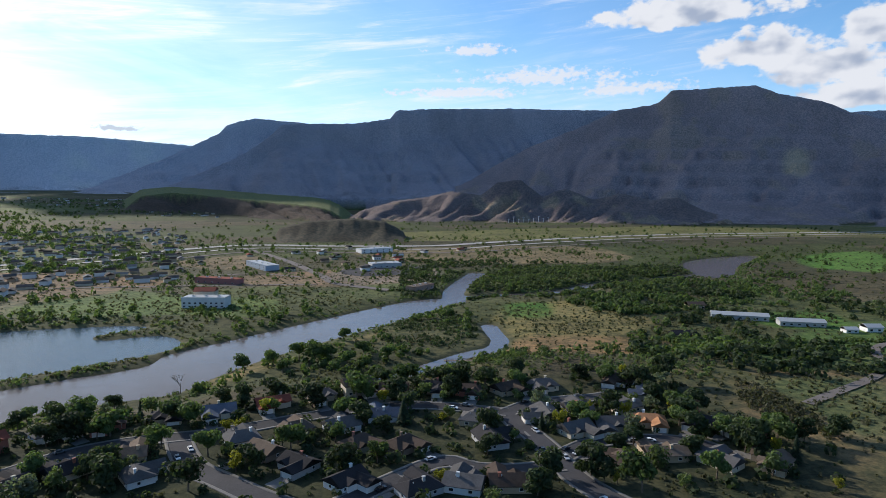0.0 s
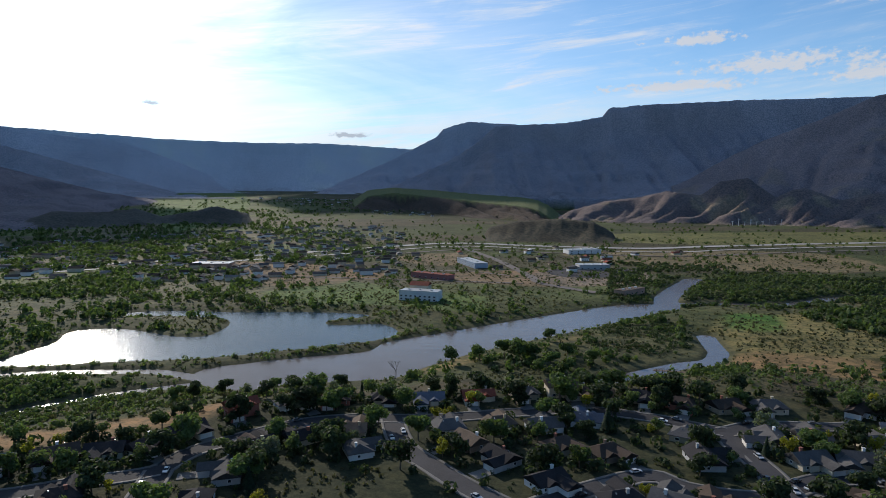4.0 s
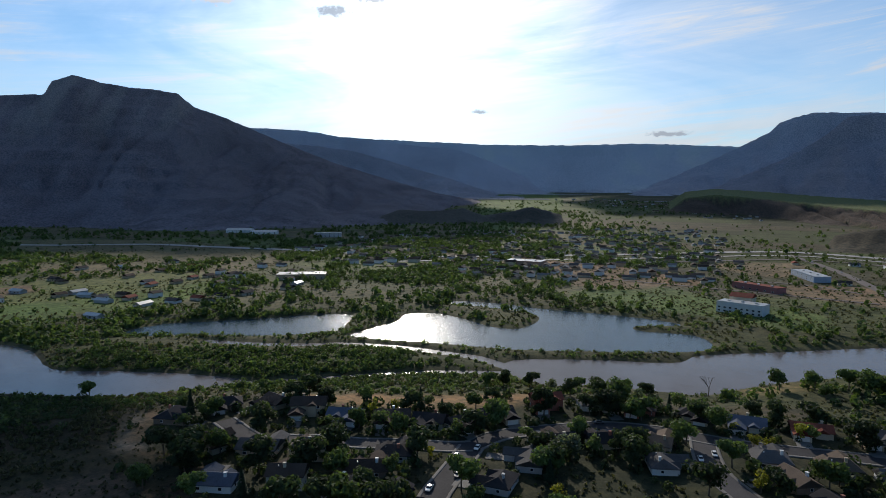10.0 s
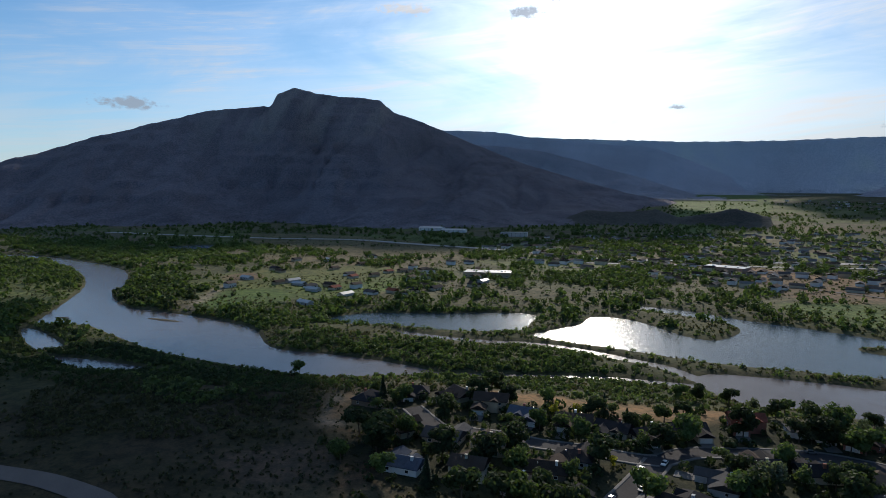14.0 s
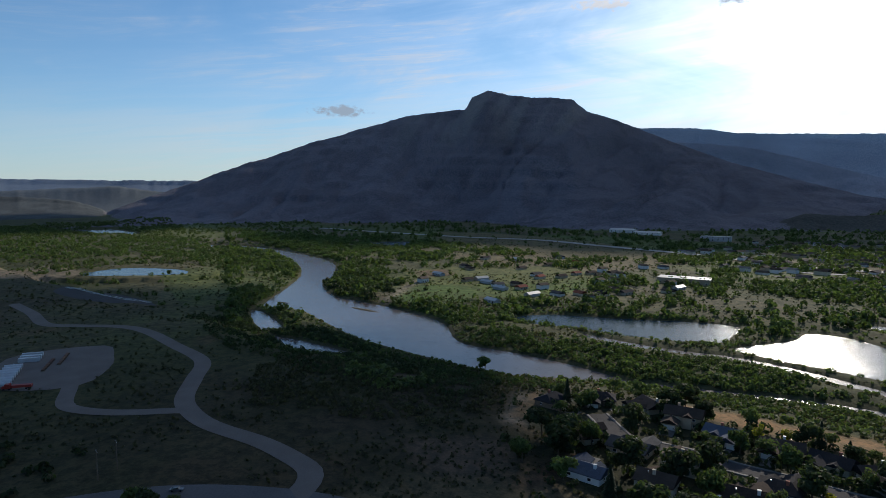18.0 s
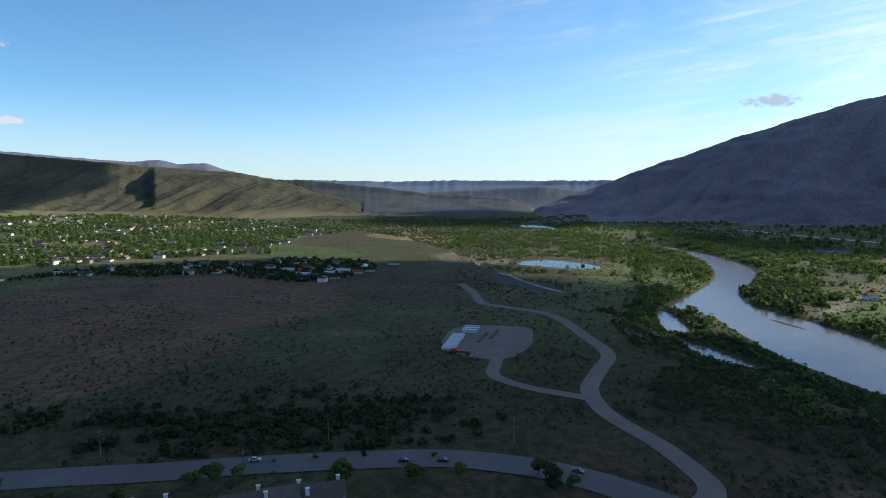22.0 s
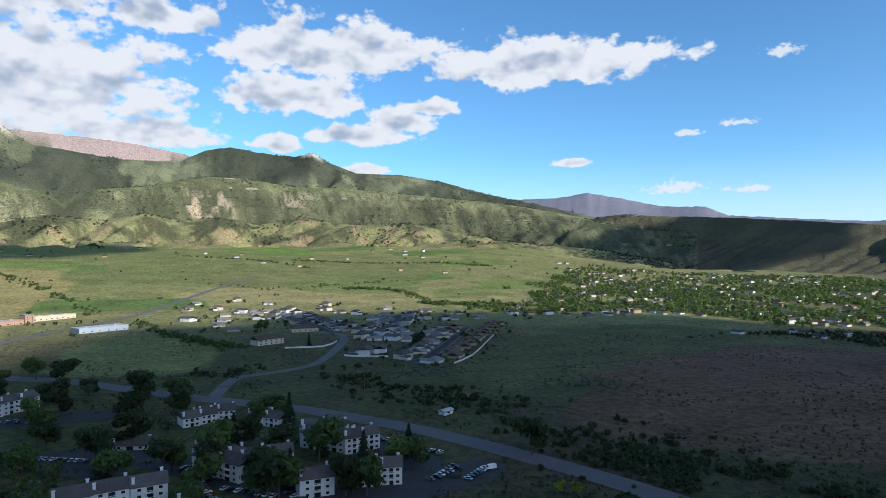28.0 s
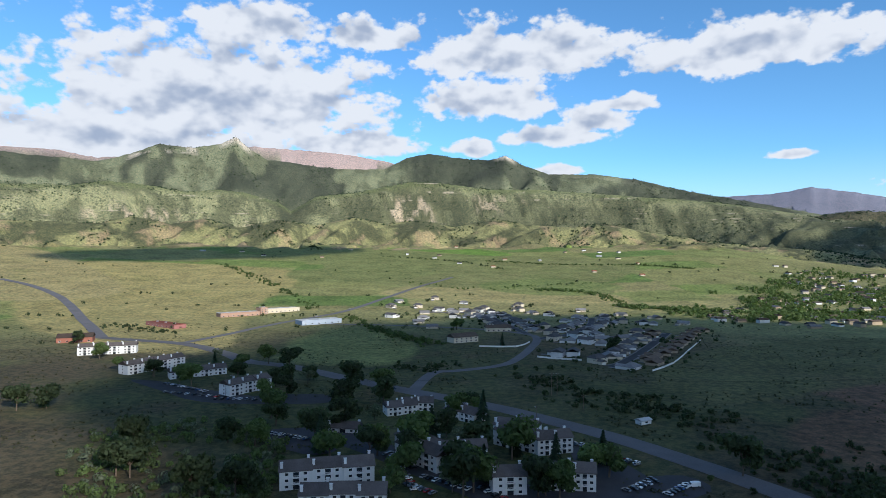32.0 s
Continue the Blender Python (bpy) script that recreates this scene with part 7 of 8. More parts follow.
    for seed, (pts, n, lo, hi, mat) in enumerate(HEDGES):
        l = curve(pts, False, 12)
        xy = l[nr.integers(0, len(l), n)] + nr.normal(0, 8, (n, 2))
        scatter("hedgerow", xy, nr.uniform(lo, hi, n), mat, "hedgerow of green shrubs and small trees", "shrubs", 90 + seed, 24, 0.42, 0.9)
    # garden shrubs and small trees round the houses
    hs = np.array([(h[0], h[1]) for h in NEAR_HOUSES], float)
    q = nr.integers(0, len(hs), 1900)
    x, y = hs[q, 0] + nr.normal(0, 13, 1900), hs[q, 1] + nr.normal(0, 13, 1900)
    far = np.min([np.hypot(x - a, y - b) for a, b in hs], axis=0)
    keep = (far > 7.5) & (np.hypot(x, y) > 190) & clear_of(x, y, 1.5)
    x, y = x[keep], y[keep]
    scatter("garden_shrubs", np.stack([x, y], -1), 0.6 + 2.6 * nr.random(len(x)) ** 2, LEAF_DARK, "dark shrubs and small trees in the gardens of the houses", "shrubs", 17, 42, 0.34, 1.0)
    hs = np.array(SUB_HOUSES, float)
    q = nr.integers(0, len(hs), 900)
    x, y = hs[q, 0] + nr.normal(0, 15, 900), hs[q, 1] + nr.normal(0, 15, 900)
    far = np.min([np.hypot(x - a, y - b) for a, b in hs], axis=0)
    keep = (far > 8) & clear_of(x, y, 1.5)
    x, y = x[keep], y[keep]
    scatter("garden_shrubs", np.stack([x, y], -1), 0.8 + 2.8 * nr.random(len(x)) ** 2, LEAF_DARK, "small trees and shrubs between the pale houses", "shrubs", 18, 24, 0.42, 0.9)
    # sagebrush and scrub on the near slopes and the meadow's edge
    x, y = polar_field(nr, 95000, -40, 232, 150, 1000)
    r, az = np.hypot(x, y), np.degrees(np.arctan2(-x, y))
    patch = fbm(x / 55, y / 55, 4, 111)
    dens = 0.55 * step(0.44, 0.60, patch)
    built = np.zeros(len(x), bool)
    for hx, hy, *_ in NEAR_HOUSES:
        built |= np.hypot(x - hx, y - hy) < 14
    for sx, sy in SUB_HOUSES:
        built |= np.hypot(x - sx, y - sy) < 16
    for ax, ay, bx, by, *_ in APARTMENTS:
        built |= np.hypot(x - (ax + bx) / 2, y - (ay + by) / 2) < 26
    keep = (wet(x, y) > 2) & ~built & (nr.random(len(x)) < dens) & clear_of(x, y, 4)
    keep &= ~inside(x, y, [(-428, -202), (-447, -159), (-420, -144), (-389, -136), (-355, -141), (-353, -179), (-393, -197)])
    keep &= ~inside(x, y, [(-290, 150), (-250, 176), (-213, 205), (-190, 240), (-206, 264), (-268, 204)]) | (nr.random(len(x)) < 0.12)
    x, y = x[keep], y[keep]
    scatter("sagebrush", np.stack([x, y], -1), nr.uniform(0.35, 1.15, len(x)), SAGE, "grey-green sagebrush dotted over the dry ground", "shrubs", 8, 7, 0.62, 0.75)
    # dark thicket in the gully by the parkway
    line = curve([(60, -560), (20, -480), (-40, -430), (-104, -345), (-117, -308), (-142, -278), (-161, -253), (-177, -233), (-199, -210), (-213, -180), (-229, -158), (-245, -130)])
    q = (len(line) * nr.random(1500)).astype(int)
    x, y = line[q, 0] + nr.normal(0, 19, 1500), line[q, 1] + nr.normal(0, 19, 1500)
    keep = clear_of(x, y, 6) & (fbm(x / 40, y / 40, 3, 118) > 0.44)
    x, y = x[keep], y[keep]
    scatter("gully_thicket", np.stack([x, y], -1), nr.uniform(0.7, 2.9, len(x)), LEAF_DARK, "dark scrub and small trees in the gully", "shrubs", 9, 26, 0.42, 0.85)
    # wooded ravine west of the apartments
    outline = [(295, -280), (296, -311), (282, -339), (238, -361), (176, -313), (148, -253), (142, -205), (203, -193)]
    x, y = polar_field(nr, 3200, 192, 236, 170, 420)
    keep = loosely(x, y, outline, 10) & (nr.random(len(x)) < 0.2 + 0.8 * step(0.40, 0.52, fbm(x / 24, y / 24, 3, 113))) & clear_of(x, y, 4)
    for ax, ay, bx, by, *_ in APARTMENTS:
        keep &= np.hypot(x - (ax + bx) / 2, y - (ay + by) / 2) > 26
    x, y = x[keep], y[keep]
    grey = nr.random(len(x))
    for part_, (mat, words, seed) in zip((grey < 0.5, (grey >= 0.5) & (grey < 0.8), grey >= 0.8), ((WILLOW, "green box elders in the ravine", 10), (LEAF, "green brush in the ravine", 34), (LEAF_SILVER, "silvery olive bushes in the ravine", 35))):
        scatter("ravine_woods", np.stack([x, y], -1)[part_], nr.uniform(0.9, 2.9, int(part_.sum())), mat, words, "trees", seed, 60, 0.28, 1.0, 0.2)
    # woods round the ranch beyond the creek
    x, y = polar_field(nr, 2600, -38, -17, 400, 760)
    keep = (wet(x, y) > 4) & (nr.random(len(x)) < 0.5 * step(0.47, 0.58, fbm(x / 55, y / 55, 3, 119))) & ~inside(x, y, [(50, 480), (170, 500), (190, 600), (60, 600)])
    x, y = x[keep], y[keep]
    scatter("ranch_woods", np.stack([x, y], -1), nr.uniform(1.8, 4.6, len(x)), LEAF_DARK, "dark cottonwoods round the ranch and its barns", "trees", 13, 34, 0.38, 1.0, 0.3)
    # hedgerows and farm trees on the plain before the green mountains
    x, y = polar_field(nr, 15000, 150, 234, 800, 3000)
    z, zone, _ = terrain(x, y)
    fv = -x * math.sin(0.35) + y * math.cos(0.35)
    lines_ = (np.abs((fv / 150) % 1.0 - 0.5) > 0.46) & (fbm(x / 180, y / 180, 2, 117) > 0.5)
    keep = (zone < 0) & (nr.random(len(x)) < np.where(lines_, 0.35, 0.004)) & clear_of(x, y, 4)
    x, y = x[keep], y[keep]
    scatter("farm_trees", np.stack([x, y], -1), nr.uniform(1.5, 4.0, len(x)), LEAF_DARK, "hedgerows and farm trees on the grassy plain", "trees", 11, 14, 0.5, 0.9)
    # junipers on the slopes
    x, y = polar_field(nr, 36000, 156, 234, 2500, 4600)
    z, zone, rise = terrain(x, y, False)
    keep = (zone >= 0) & (nr.random(len(x)) < 0.75 * step(0.42, 0.62, fbm(x / 160, y / 160, 4, 115)))
    x, y = x[keep], y[keep]
    scatter("juniper_slopes", np.stack([x, y], -1), nr.uniform(2.2, 5.5, len(x)), CONIFER, "juniper and pinyon scrub dotted over the mountain slopes", "trees", 12, 6, 0.68, 0.8)


wild()

# ---- town, cars, equipment, poles, unseen shading clouds ----
def small_house_kinds():
    kinds = []
    for i, (roof, wall, w, d, h) in enumerate((("grey", "white", 14, 9, 3), ("brown", "tan", 13, 9, 3), ("charcoal", "cream", 15, 10, 3), ("tan", "white", 12, 9, 5), ("red", "cream", 13, 9, 3), ("grey", "grey", 18, 8, 3))):
        bm = bmesh.new()
        gable_wall(bm, -w / 2, w / 2, -d / 2, d / 2, -1.5, h, d * 0.24)
        wm = bpy.data.meshes.new("wall")
        bm.to_mesh(wm)
        bm.free()
        wm.materials.append(WALLS[wall])
        bm = bmesh.new()
        gable(bm, -w / 2, w / 2, -d / 2, d / 2, h, d * 0.24, 0.5)
        rm = bpy.data.meshes.new("roof")
        bm.to_mesh(rm)
        bm.free()
        rm.materials.append(ROOFS[roof] if i != 5 else METAL_ROOF)
        bm = bmesh.new()
        for fx in (-0.3, 0.0, 0.3):
            block(bm, fx * w - 0.8, fx * w + 0.8, -d / 2 - 0.05, -d / 2 + 0.02, 0.9, 2.2)
        gm = bpy.data.meshes.new("windows_front")
        bm.to_mesh(gm)
        bm.free()
        gm.materials.append(GLASS)
        kinds.append((wm, rm, gm, f"small {NAMES_W[wall]} house with {NAMES_R[roof]} roof" if i != 5 else "long pale trailer home"))
    return kinds


SMALL = small_house_kinds()


def town(n, a0, a1, r0, r1, seed, outline, group, where, grid=26):
    """Houses of a far quarter, set in loose rows."""
    rng = random.Random(seed)
    made = []
    tries = 0
    while len(made) < n and tries < n * 60:
        tries += 1
        a, r = radians(rng.uniform(a0, a1)), r0 * (r1 / r0) ** rng.random()
        x, y = -math.sin(a) * r, math.cos(a) * r
        x, y = round(x / grid) * grid + rng.uniform(-4, 4), round(y / grid) * grid + rng.uniform(-4, 4)
        P = np.array([x]), np.array([y])
        if not inside(*P, outline)[0] or any(abs(x - p) < 17 and abs(y - q) < 17 for p, q in made):
            continue
        if wet(*P)[0] < 15 or not clear_of(*P, 8)[0]:
            continue
        made.append((x, y))
        wm, rm, gm, words = rng.choice(SMALL)
        ob = root("house", x, y, rng.choice([0, 90, 180, 270]) + rng.uniform(-8, 8) + 25)
        for nm, me in (("wall", wm), ("roof", rm), ("front_windows", gm)):
            c = new(nm, me)
            c.parent = ob
        tagged(ob, words + where, "house", group)


def quarter(n, a0, a1, r0, r1, seed, outline, group, where, grid=26):
    """A far quarter of a town as one piece of stuff: walls and pitched roofs of many houses."""
    nr = np.random.default_rng(seed)
    spots = []
    for _ in range(n * 50):
        a, r = radians(nr.uniform(a0, a1)), r0 * (r1 / r0) ** nr.random()
        x, y = -math.sin(a) * r, math.cos(a) * r
        x, y = round(x / grid) * grid + nr.uniform(-4, 4), round(y / grid) * grid + nr.uniform(-4, 4)
        if all(abs(x - p) > 15 or abs(y - q) > 15 for p, q in spots):
            spots.append((x, y))
        if len(spots) >= n * 2:
            break
    p = np.array(spots)
    ok = loosely(p[:, 0], p[:, 1], outline) & (terrain(p[:, 0], p[:, 1])[1] < 0) & (wet(p[:, 0], p[:, 1]) > 15) & clear_of(p[:, 0], p[:, 1], 8)
    p = p[ok][:n]
    zz, _, _ = terrain(p[:, 0], p[:, 1])
    mats = [WHITE_SIDING, TAN_STUCCO, CREAM_STUCCO, ROOFS["grey"], ROOFS["brown"], ROOFS["tan"], ROOFS["slate"], ROOFS["light"]]
    bm = bmesh.new()
    for (x, y), z in zip(p, zz):
        w, d, h = nr.uniform(11, 18), nr.uniform(8, 10), nr.choice([3.0, 3.0, 5.2])
        m = pose(x, y, z, 0, 0, nr.choice([0, 90]) + nr.uniform(-8, 8) + 25)
        for grp, k0, k1 in ((0, 0, 3), (1, 3, 8)):
            one = bmesh.new()
            gable_wall(one, -w / 2, w / 2, -d / 2, d / 2, -1.5, h, d * 0.24) if grp == 0 else gable(one, -w / 2, w / 2, -d / 2, d / 2, h, d * 0.24, 0.5)
            ids = {v: bm.verts.new(m @ v.co) for v in one.verts}
            k = int(nr.integers(k0, k1))
            for f in one.faces:
                bm.faces.new([ids[v] for v in f.verts]).material_index = k
            one.free()
    me = bpy.data.meshes.new("town_quarter")
    bm.to_mesh(me)
    bm.free()
    for mt in mats:
        me.materials.append(mt)
    tagged(new("town_quarter", me), "crowded small houses" + where, "houses", kind="stuff")


quarter(420, 20, 66, 660, 1900, 51, [(-520, 620), (-330, 760), (-380, 1000), (-520, 1300), (-800, 1700), (-1100, 1500), (-1250, 950), (-1100, 650), (-800, 560)], "houses of the valley town", " in the valley town")
quarter(110, 20, 42, 2100, 3500, 57, [(-700, 1900), (-1100, 2300), (-2200, 2700), (-1900, 3000), (-1300, 3200), (-900, 2500)], "houses of the valley town", " far up the canyon", 34)
town(44, 60, 84, 600, 1150, 52, [(-600, 300), (-640, 420), (-900, 480), (-1100, 300), (-1000, 120), (-760, 90), (-620, 150)], "houses of the valley town", " beyond the ponds")
quarter(430, 120, 172, 900, 2400, 53, [(-120, -1040), (-480, -950), (-640, -800), (-860, -760), (-1450, -1100), (-1500, -1350), (-1400, -1750), (-980, -2050), (-500, -2100), (-330, -1500)], "houses of the eastern suburb", " in the sunlit eastern suburb", 30)
town(48, 118, 156, 640, 1000, 54, [(-391, -800), (-492, -800), (-640, -740), (-800, -560), (-740, -440), (-560, -440), (-570, -600), (-480, -740)], "shaded houses beside the meadow", " beside the meadow", 24)
town(26, 165, 230, 1500, 2700, 55, [(-100, -1650), (700, -2000), (1500, -1700), (900, -2600), (0, -2500)], "farmhouses before the mountains", " among green fields", 60)
town(20, -30, 20, 750, 1450, 56, [(-400, 780), (-150, 760), (60, 1180), (0, 1300), (-250, 1300), (-480, 1000)], "buildings by the interchange", " beside the interchange", 36)

HIGHWAY = material("highway_concrete", mottled((0.36, 0.34, 0.31), 0.25, 0.6, 0.02), 0.85)
HIGHWAY_N = curve([(-812, 690), (-560, 1010), (-406, 1222), (-213, 1222), (-29, 1236), (120, 1330), (296, 1440), (492, 1531), (746, 1601), (1194, 1687)])
HIGHWAY_S = curve([(-1900, -60), (-1506, 278), (-1385, 440), (-1169, 549), (-1023, 623), (-897, 664), (-812, 690)])
PALE_ROAD = curve([(-376, 1171), (-291, 1054), (-211, 915), (-157, 809), (-127, 745), (-60, 700)])
ribbon("highway", HIGHWAY_N, 24, HIGHWAY, "pale concrete highway across the valley", "road", 0.8, every=15)
ribbon("highway", HIGHWAY_S, 24, HIGHWAY, "pale concrete highway below the mountain", "road", 0.8, every=15)
ribbon("frontage_road", HIGHWAY_N + np.array((30.0, -60.0)), 12, HIGHWAY, "pale frontage road beside the highway", "road", 0.7, every=15)
ribbon("frontage_road", HIGHWAY_N + np.array((60.0, -120.0)), 10, GRAVEL, "gravel rail bed beside the highway", "road", 0.7, every=15)
ribbon("road", PALE_ROAD, 12, GRAVEL, "pale road over the interchange", "road", 0.6, every=8)
for pts in ([(-700, 640), (-500, 690), (-330, 720), (-150, 740)], [(-330, 800), (-250, 830), (-180, 800)], [(-1300, 800), (-1380, 760), (-1420, 700)], [(180, 300), (260, 360), (300, 420), (420, 470)]):
    ribbon("lane", curve(pts), 6, GRAVEL, "pale gravel lane across the flats", "road", 0.5, every=8)


def lot(name, outline, mat, label, lift=0.2):
    """A yard laid over the ground within an outline."""
    p = curve(outline, True, 3)
    bm = bmesh.new()
    f = bm.faces.new([bm.verts.new((q[0], q[1], 0)) for q in p])
    bmesh.ops.triangulate(bm, faces=[f])
    for _ in range(4):
        long = [e for e in bm.edges if e.calc_length() > 9]
        if not long:
            break
        bmesh.ops.subdivide_edges(bm, edges=long, cuts=1)
        bmesh.ops.triangulate(bm, faces=bm.faces)
    bmesh.ops.recalc_face_normals(bm, faces=bm.faces)
    xy = np.array([(v.co.x, v.co.y) for v in bm.verts])
    z, _, _ = terrain(xy[:, 0], xy[:, 1])
    for v, h in zip(bm.verts, z):
        v.co.z = h + lift
    if bm.faces and sum(f.normal.z for f in bm.faces) < 0:
        bmesh.ops.reverse_faces(bm, faces=bm.faces)
    me = bpy.data.meshes.new(name)
    bm.to_mesh(me)
    bm.free()
    me.materials.append(mat)
    return tagged(new(name, me), label, "lot", kind="structure")


PAD = lot("equipment_pad", [(-428, -202), (-447, -159), (-420, -144), (-389, -136), (-355, -141), (-353, -179), (-393, -200)], GRAVEL, "level gravel pad with stored equipment")
lot("car_park", [(200, -330), (150, -318), (60, -262), (30, -255), (-8, -272), (-40, -300), (-30, -318), (0, -305), (60, -290), (110, -318), (160, -345)], ASPHALT, "asphalt car park between the apartment blocks", 0.12)
lot("car_park", [(365, -432), (300, -415), (240, -402), (236, -388), (290, -390), (352, -412)], ASPHALT, "asphalt car park below the apartments", 0.12)
lot("gravel_lot", [(-140, 880), (-40, 920), (-20, 850), (-110, 810)], ASPHALT, "dark gravel lot by the plant")
lot("storage_yard", [(-710, -299), (-752, -289), (-724, -235), (-651, -181), (-623, -210), (-669, -272)], ASPHALT, "grey storage yard crowded with white vehicles")
lot("car_park", [(388, -430), (338, -404), (281, -380), (221, -391), (195, -404), (211, -425), (249, -412), (273, -398), (344, -428)], ASPHALT, "asphalt car park below the apartments", 0.25)
lot("car_park", [(202, -319), (158, -296), (144, -307), (166, -329)], ASPHALT, "asphalt car park between the apartment blocks", 0.25)
lot("car_park", [(26, -361), (13, -344), (-14, -310), (-5, -282), (7, -278), (25, -340)], ASPHALT, "asphalt car park beside the parkway", 0.25)

PAINTS = {"white": (0.75, 0.75, 0.74), "silver": (0.45, 0.46, 0.48), "black": (0.02, 0.02, 0.022), "blue": (0.04, 0.09, 0.22), "red": (0.30, 0.02, 0.02), "yellow": (0.55, 0.36, 0.02), "grey": (0.14, 0.145, 0.15)}


def car_kinds():
    kinds = {}
    for colour, rgb in PAINTS.items():
        paint = material(colour + "_car_paint", lambda k, p, c=rgb: (*c, 1), 0.25, 0.6)
        for long in (False, True):
            L, W, H = (5.6, 2.0, 2.3) if long else (4.6, 1.8, 1.45)
            ob = new("van" if long else "car")
            bm = bmesh.new()
            prof = [(-L / 2, 0.35), (L / 2, 0.35), (L / 2, 0.72), (L * 0.26, 0.88), (-L * 0.42, 0.90), (-L / 2, 0.8)]
            if long:
                prof = [(-L / 2, 0.4), (L / 2, 0.4), (L / 2, 0.95), (L * 0.36, 1.15), (L * 0.22, H), (-L * 0.48, H), (-L / 2, 1.0)]
            a = [bm.verts.new((px, -W / 2, pz)) for px, pz in prof]
            b = [bm.verts.new((px, W / 2, pz)) for px, pz in prof]
            bm.faces.new(a)
            bm.faces.new(b[::-1])
            for i in range(len(prof)):
                bm.faces.new((a[i], b[i], b[(i + 1) % len(prof)], a[(i + 1) % len(prof)]))
            bmesh.ops.recalc_face_normals(bm, faces=bm.faces)
            part("body", bm, paint, ob)
            if not long:
                bm = bmesh.new()
                lo = [(-L * 0.40, 0.88), (L * 0.24, 0.86), (L * 0.10, 1.36), (-L * 0.28, 1.36)]
                a = [bm.verts.new((px, -W * (0.46 if pz < 1 else 0.38), pz)) for px, pz in lo]
                b = [bm.verts.new((px, W * (0.46 if pz < 1 else 0.38), pz)) for px, pz in lo]
                bm.faces.new(a)
                bm.faces.new(b[::-1])
                for i in range(4):
                    bm.faces.new((a[i], b[i], b[(i + 1) % 4], a[(i + 1) % 4]))
                bmesh.ops.recalc_face_normals(bm, faces=bm.faces)
                part("cabin_glass", bm, GLASS, ob)
                part("roof_panel", box(-L * 0.27, L * 0.09, -W * 0.37, W * 0.37, 1.35, 1.42), paint, ob)
            else:
                part("windscreen", box(L * 0.22, L * 0.34, -W * 0.44, W * 0.44, 1.25, 1.95), GLASS, ob)
            for wx in (-L * 0.31, L * 0.31):
                for wy in (-W / 2 + 0.08, W / 2 - 0.08):
                    bm = bmesh.new()
                    bmesh.ops.create_cone(bm, cap_ends=True, segments=10, radius1=0.34, radius2=0.34, depth=0.22, matrix=Matrix.Translation((wx, wy, 0.34)) @ Matrix.Rotation(radians(90), 4, "X"))
                    part("wheel", bm, RUBBER, ob)
            tagged(ob, f"{colour} {'delivery van' if long else 'car'} parked on the asphalt", "van" if long else "car")
            kinds[colour, long] = ob
    return kinds


def cars():
    kinds = car_kinds()
    rng = random.Random(61)
    for (ax, ay), (bx, by), n in (((349, -424), (297, -407), 12), ((279, -388), (249, -397), 7), ((194, -324), (167, -319), 8), ((93, -270), (76, -261), 6), ((117, -306), (94, -289), 6), ((24, -352), (14, -349), 3),
                                  ((-2, -287), (-18, -306), 5), ((-20, -288), (-31, -305), 6), ((-3, -332), (-11, -327), 2), ((60, -275), (45, -262), 4), ((115, -310), (85, -262), 12), ((89, -281), (62, -270), 8), ((23, -351), (-11, -324), 9), ((-16, -308), (-6, -290), 6), ((330, -398), (225, -392), 16),
                                  ((-735, -285), (-665, -190), 16), ((-722, -292), (-650, -200), 16)):
        a = math.degrees(math.atan2(by - ay, bx - ax)) + 90
        for i in range(n):
            t = (i + 0.5) / n
            x, y = ax + (bx - ax) * t, ay + (by - ay) * t
            c = "white" if x < -600 else rng.choices(["white", "silver", "black", "blue", "red", "grey"], [5, 4, 5, 2, 1, 4])[0]
            copy_thing(kinds[c, False], pose(x, y, ground_at(x, y) + 0.45, 0, 0, a + rng.uniform(-4, 4)))["group"] = "parked cars"
    copy_thing(kinds["white", True], pose(-33, -303, ground_at(-33, -303) + 0.45, 0, 0, 20))
    copy_thing(kinds["yellow", False], pose(160, -330, ground_at(160, -330) + 0.5, 0, 0, 60))
    for line, gap, n in ((PARKWAY, 3.2, 7), (HIGHWAY_B, 2.5, 3), (PALE_ROAD, 2.5, 4), (HIGHWAY_N, 5, 8)):
        for i in range(n):
            k_ = rng.randrange(4, len(line) - 4)
            d = line[k_ + 1] - line[k_ - 1]
            a = math.degrees(math.atan2(d[1], d[0]))
            s = rng.choice([-1, 1]) * gap
            x, y = line[k_] + s * np.array((-math.sin(radians(a)), math.cos(radians(a))))
            c = rng.choice(["white", "black", "silver", "grey"])
            ob = copy_thing(kinds[c, False], pose(x, y, ground_at(x, y) + (0.95 if line is HIGHWAY_N else 0.4), 0, 0, a))
            tagged(ob, f"{c} car on the open road", "car", "cars on the road")
    for line, w in STREETS[:8]:
        for i in range(4):
            k_ = rng.randrange(1, len(line) - 1)
            d = line[k_ + 1] - line[k_ - 1]
            a = math.degrees(math.atan2(d[1], d[0]))
            s = rng.choice([-1, 1]) * (w / 2 - 1.3)
            x, y = line[k_] + s * np.array((-math.sin(radians(a)), math.cos(radians(a))))
            c = rng.choice(["white", "white", "silver", "black", "grey"])
            ob = copy_thing(kinds[c, False], pose(x, y, ground_at(x, y) + 0.3, 0, 0, a))
            tagged(ob, f"{c} car parked at the kerb of the street", "car", "cars in the subdivision")
    for ob in kinds.values():
        for o in [*ob.children_recursive, ob]:
            bpy.data.objects.remove(o)


cars()


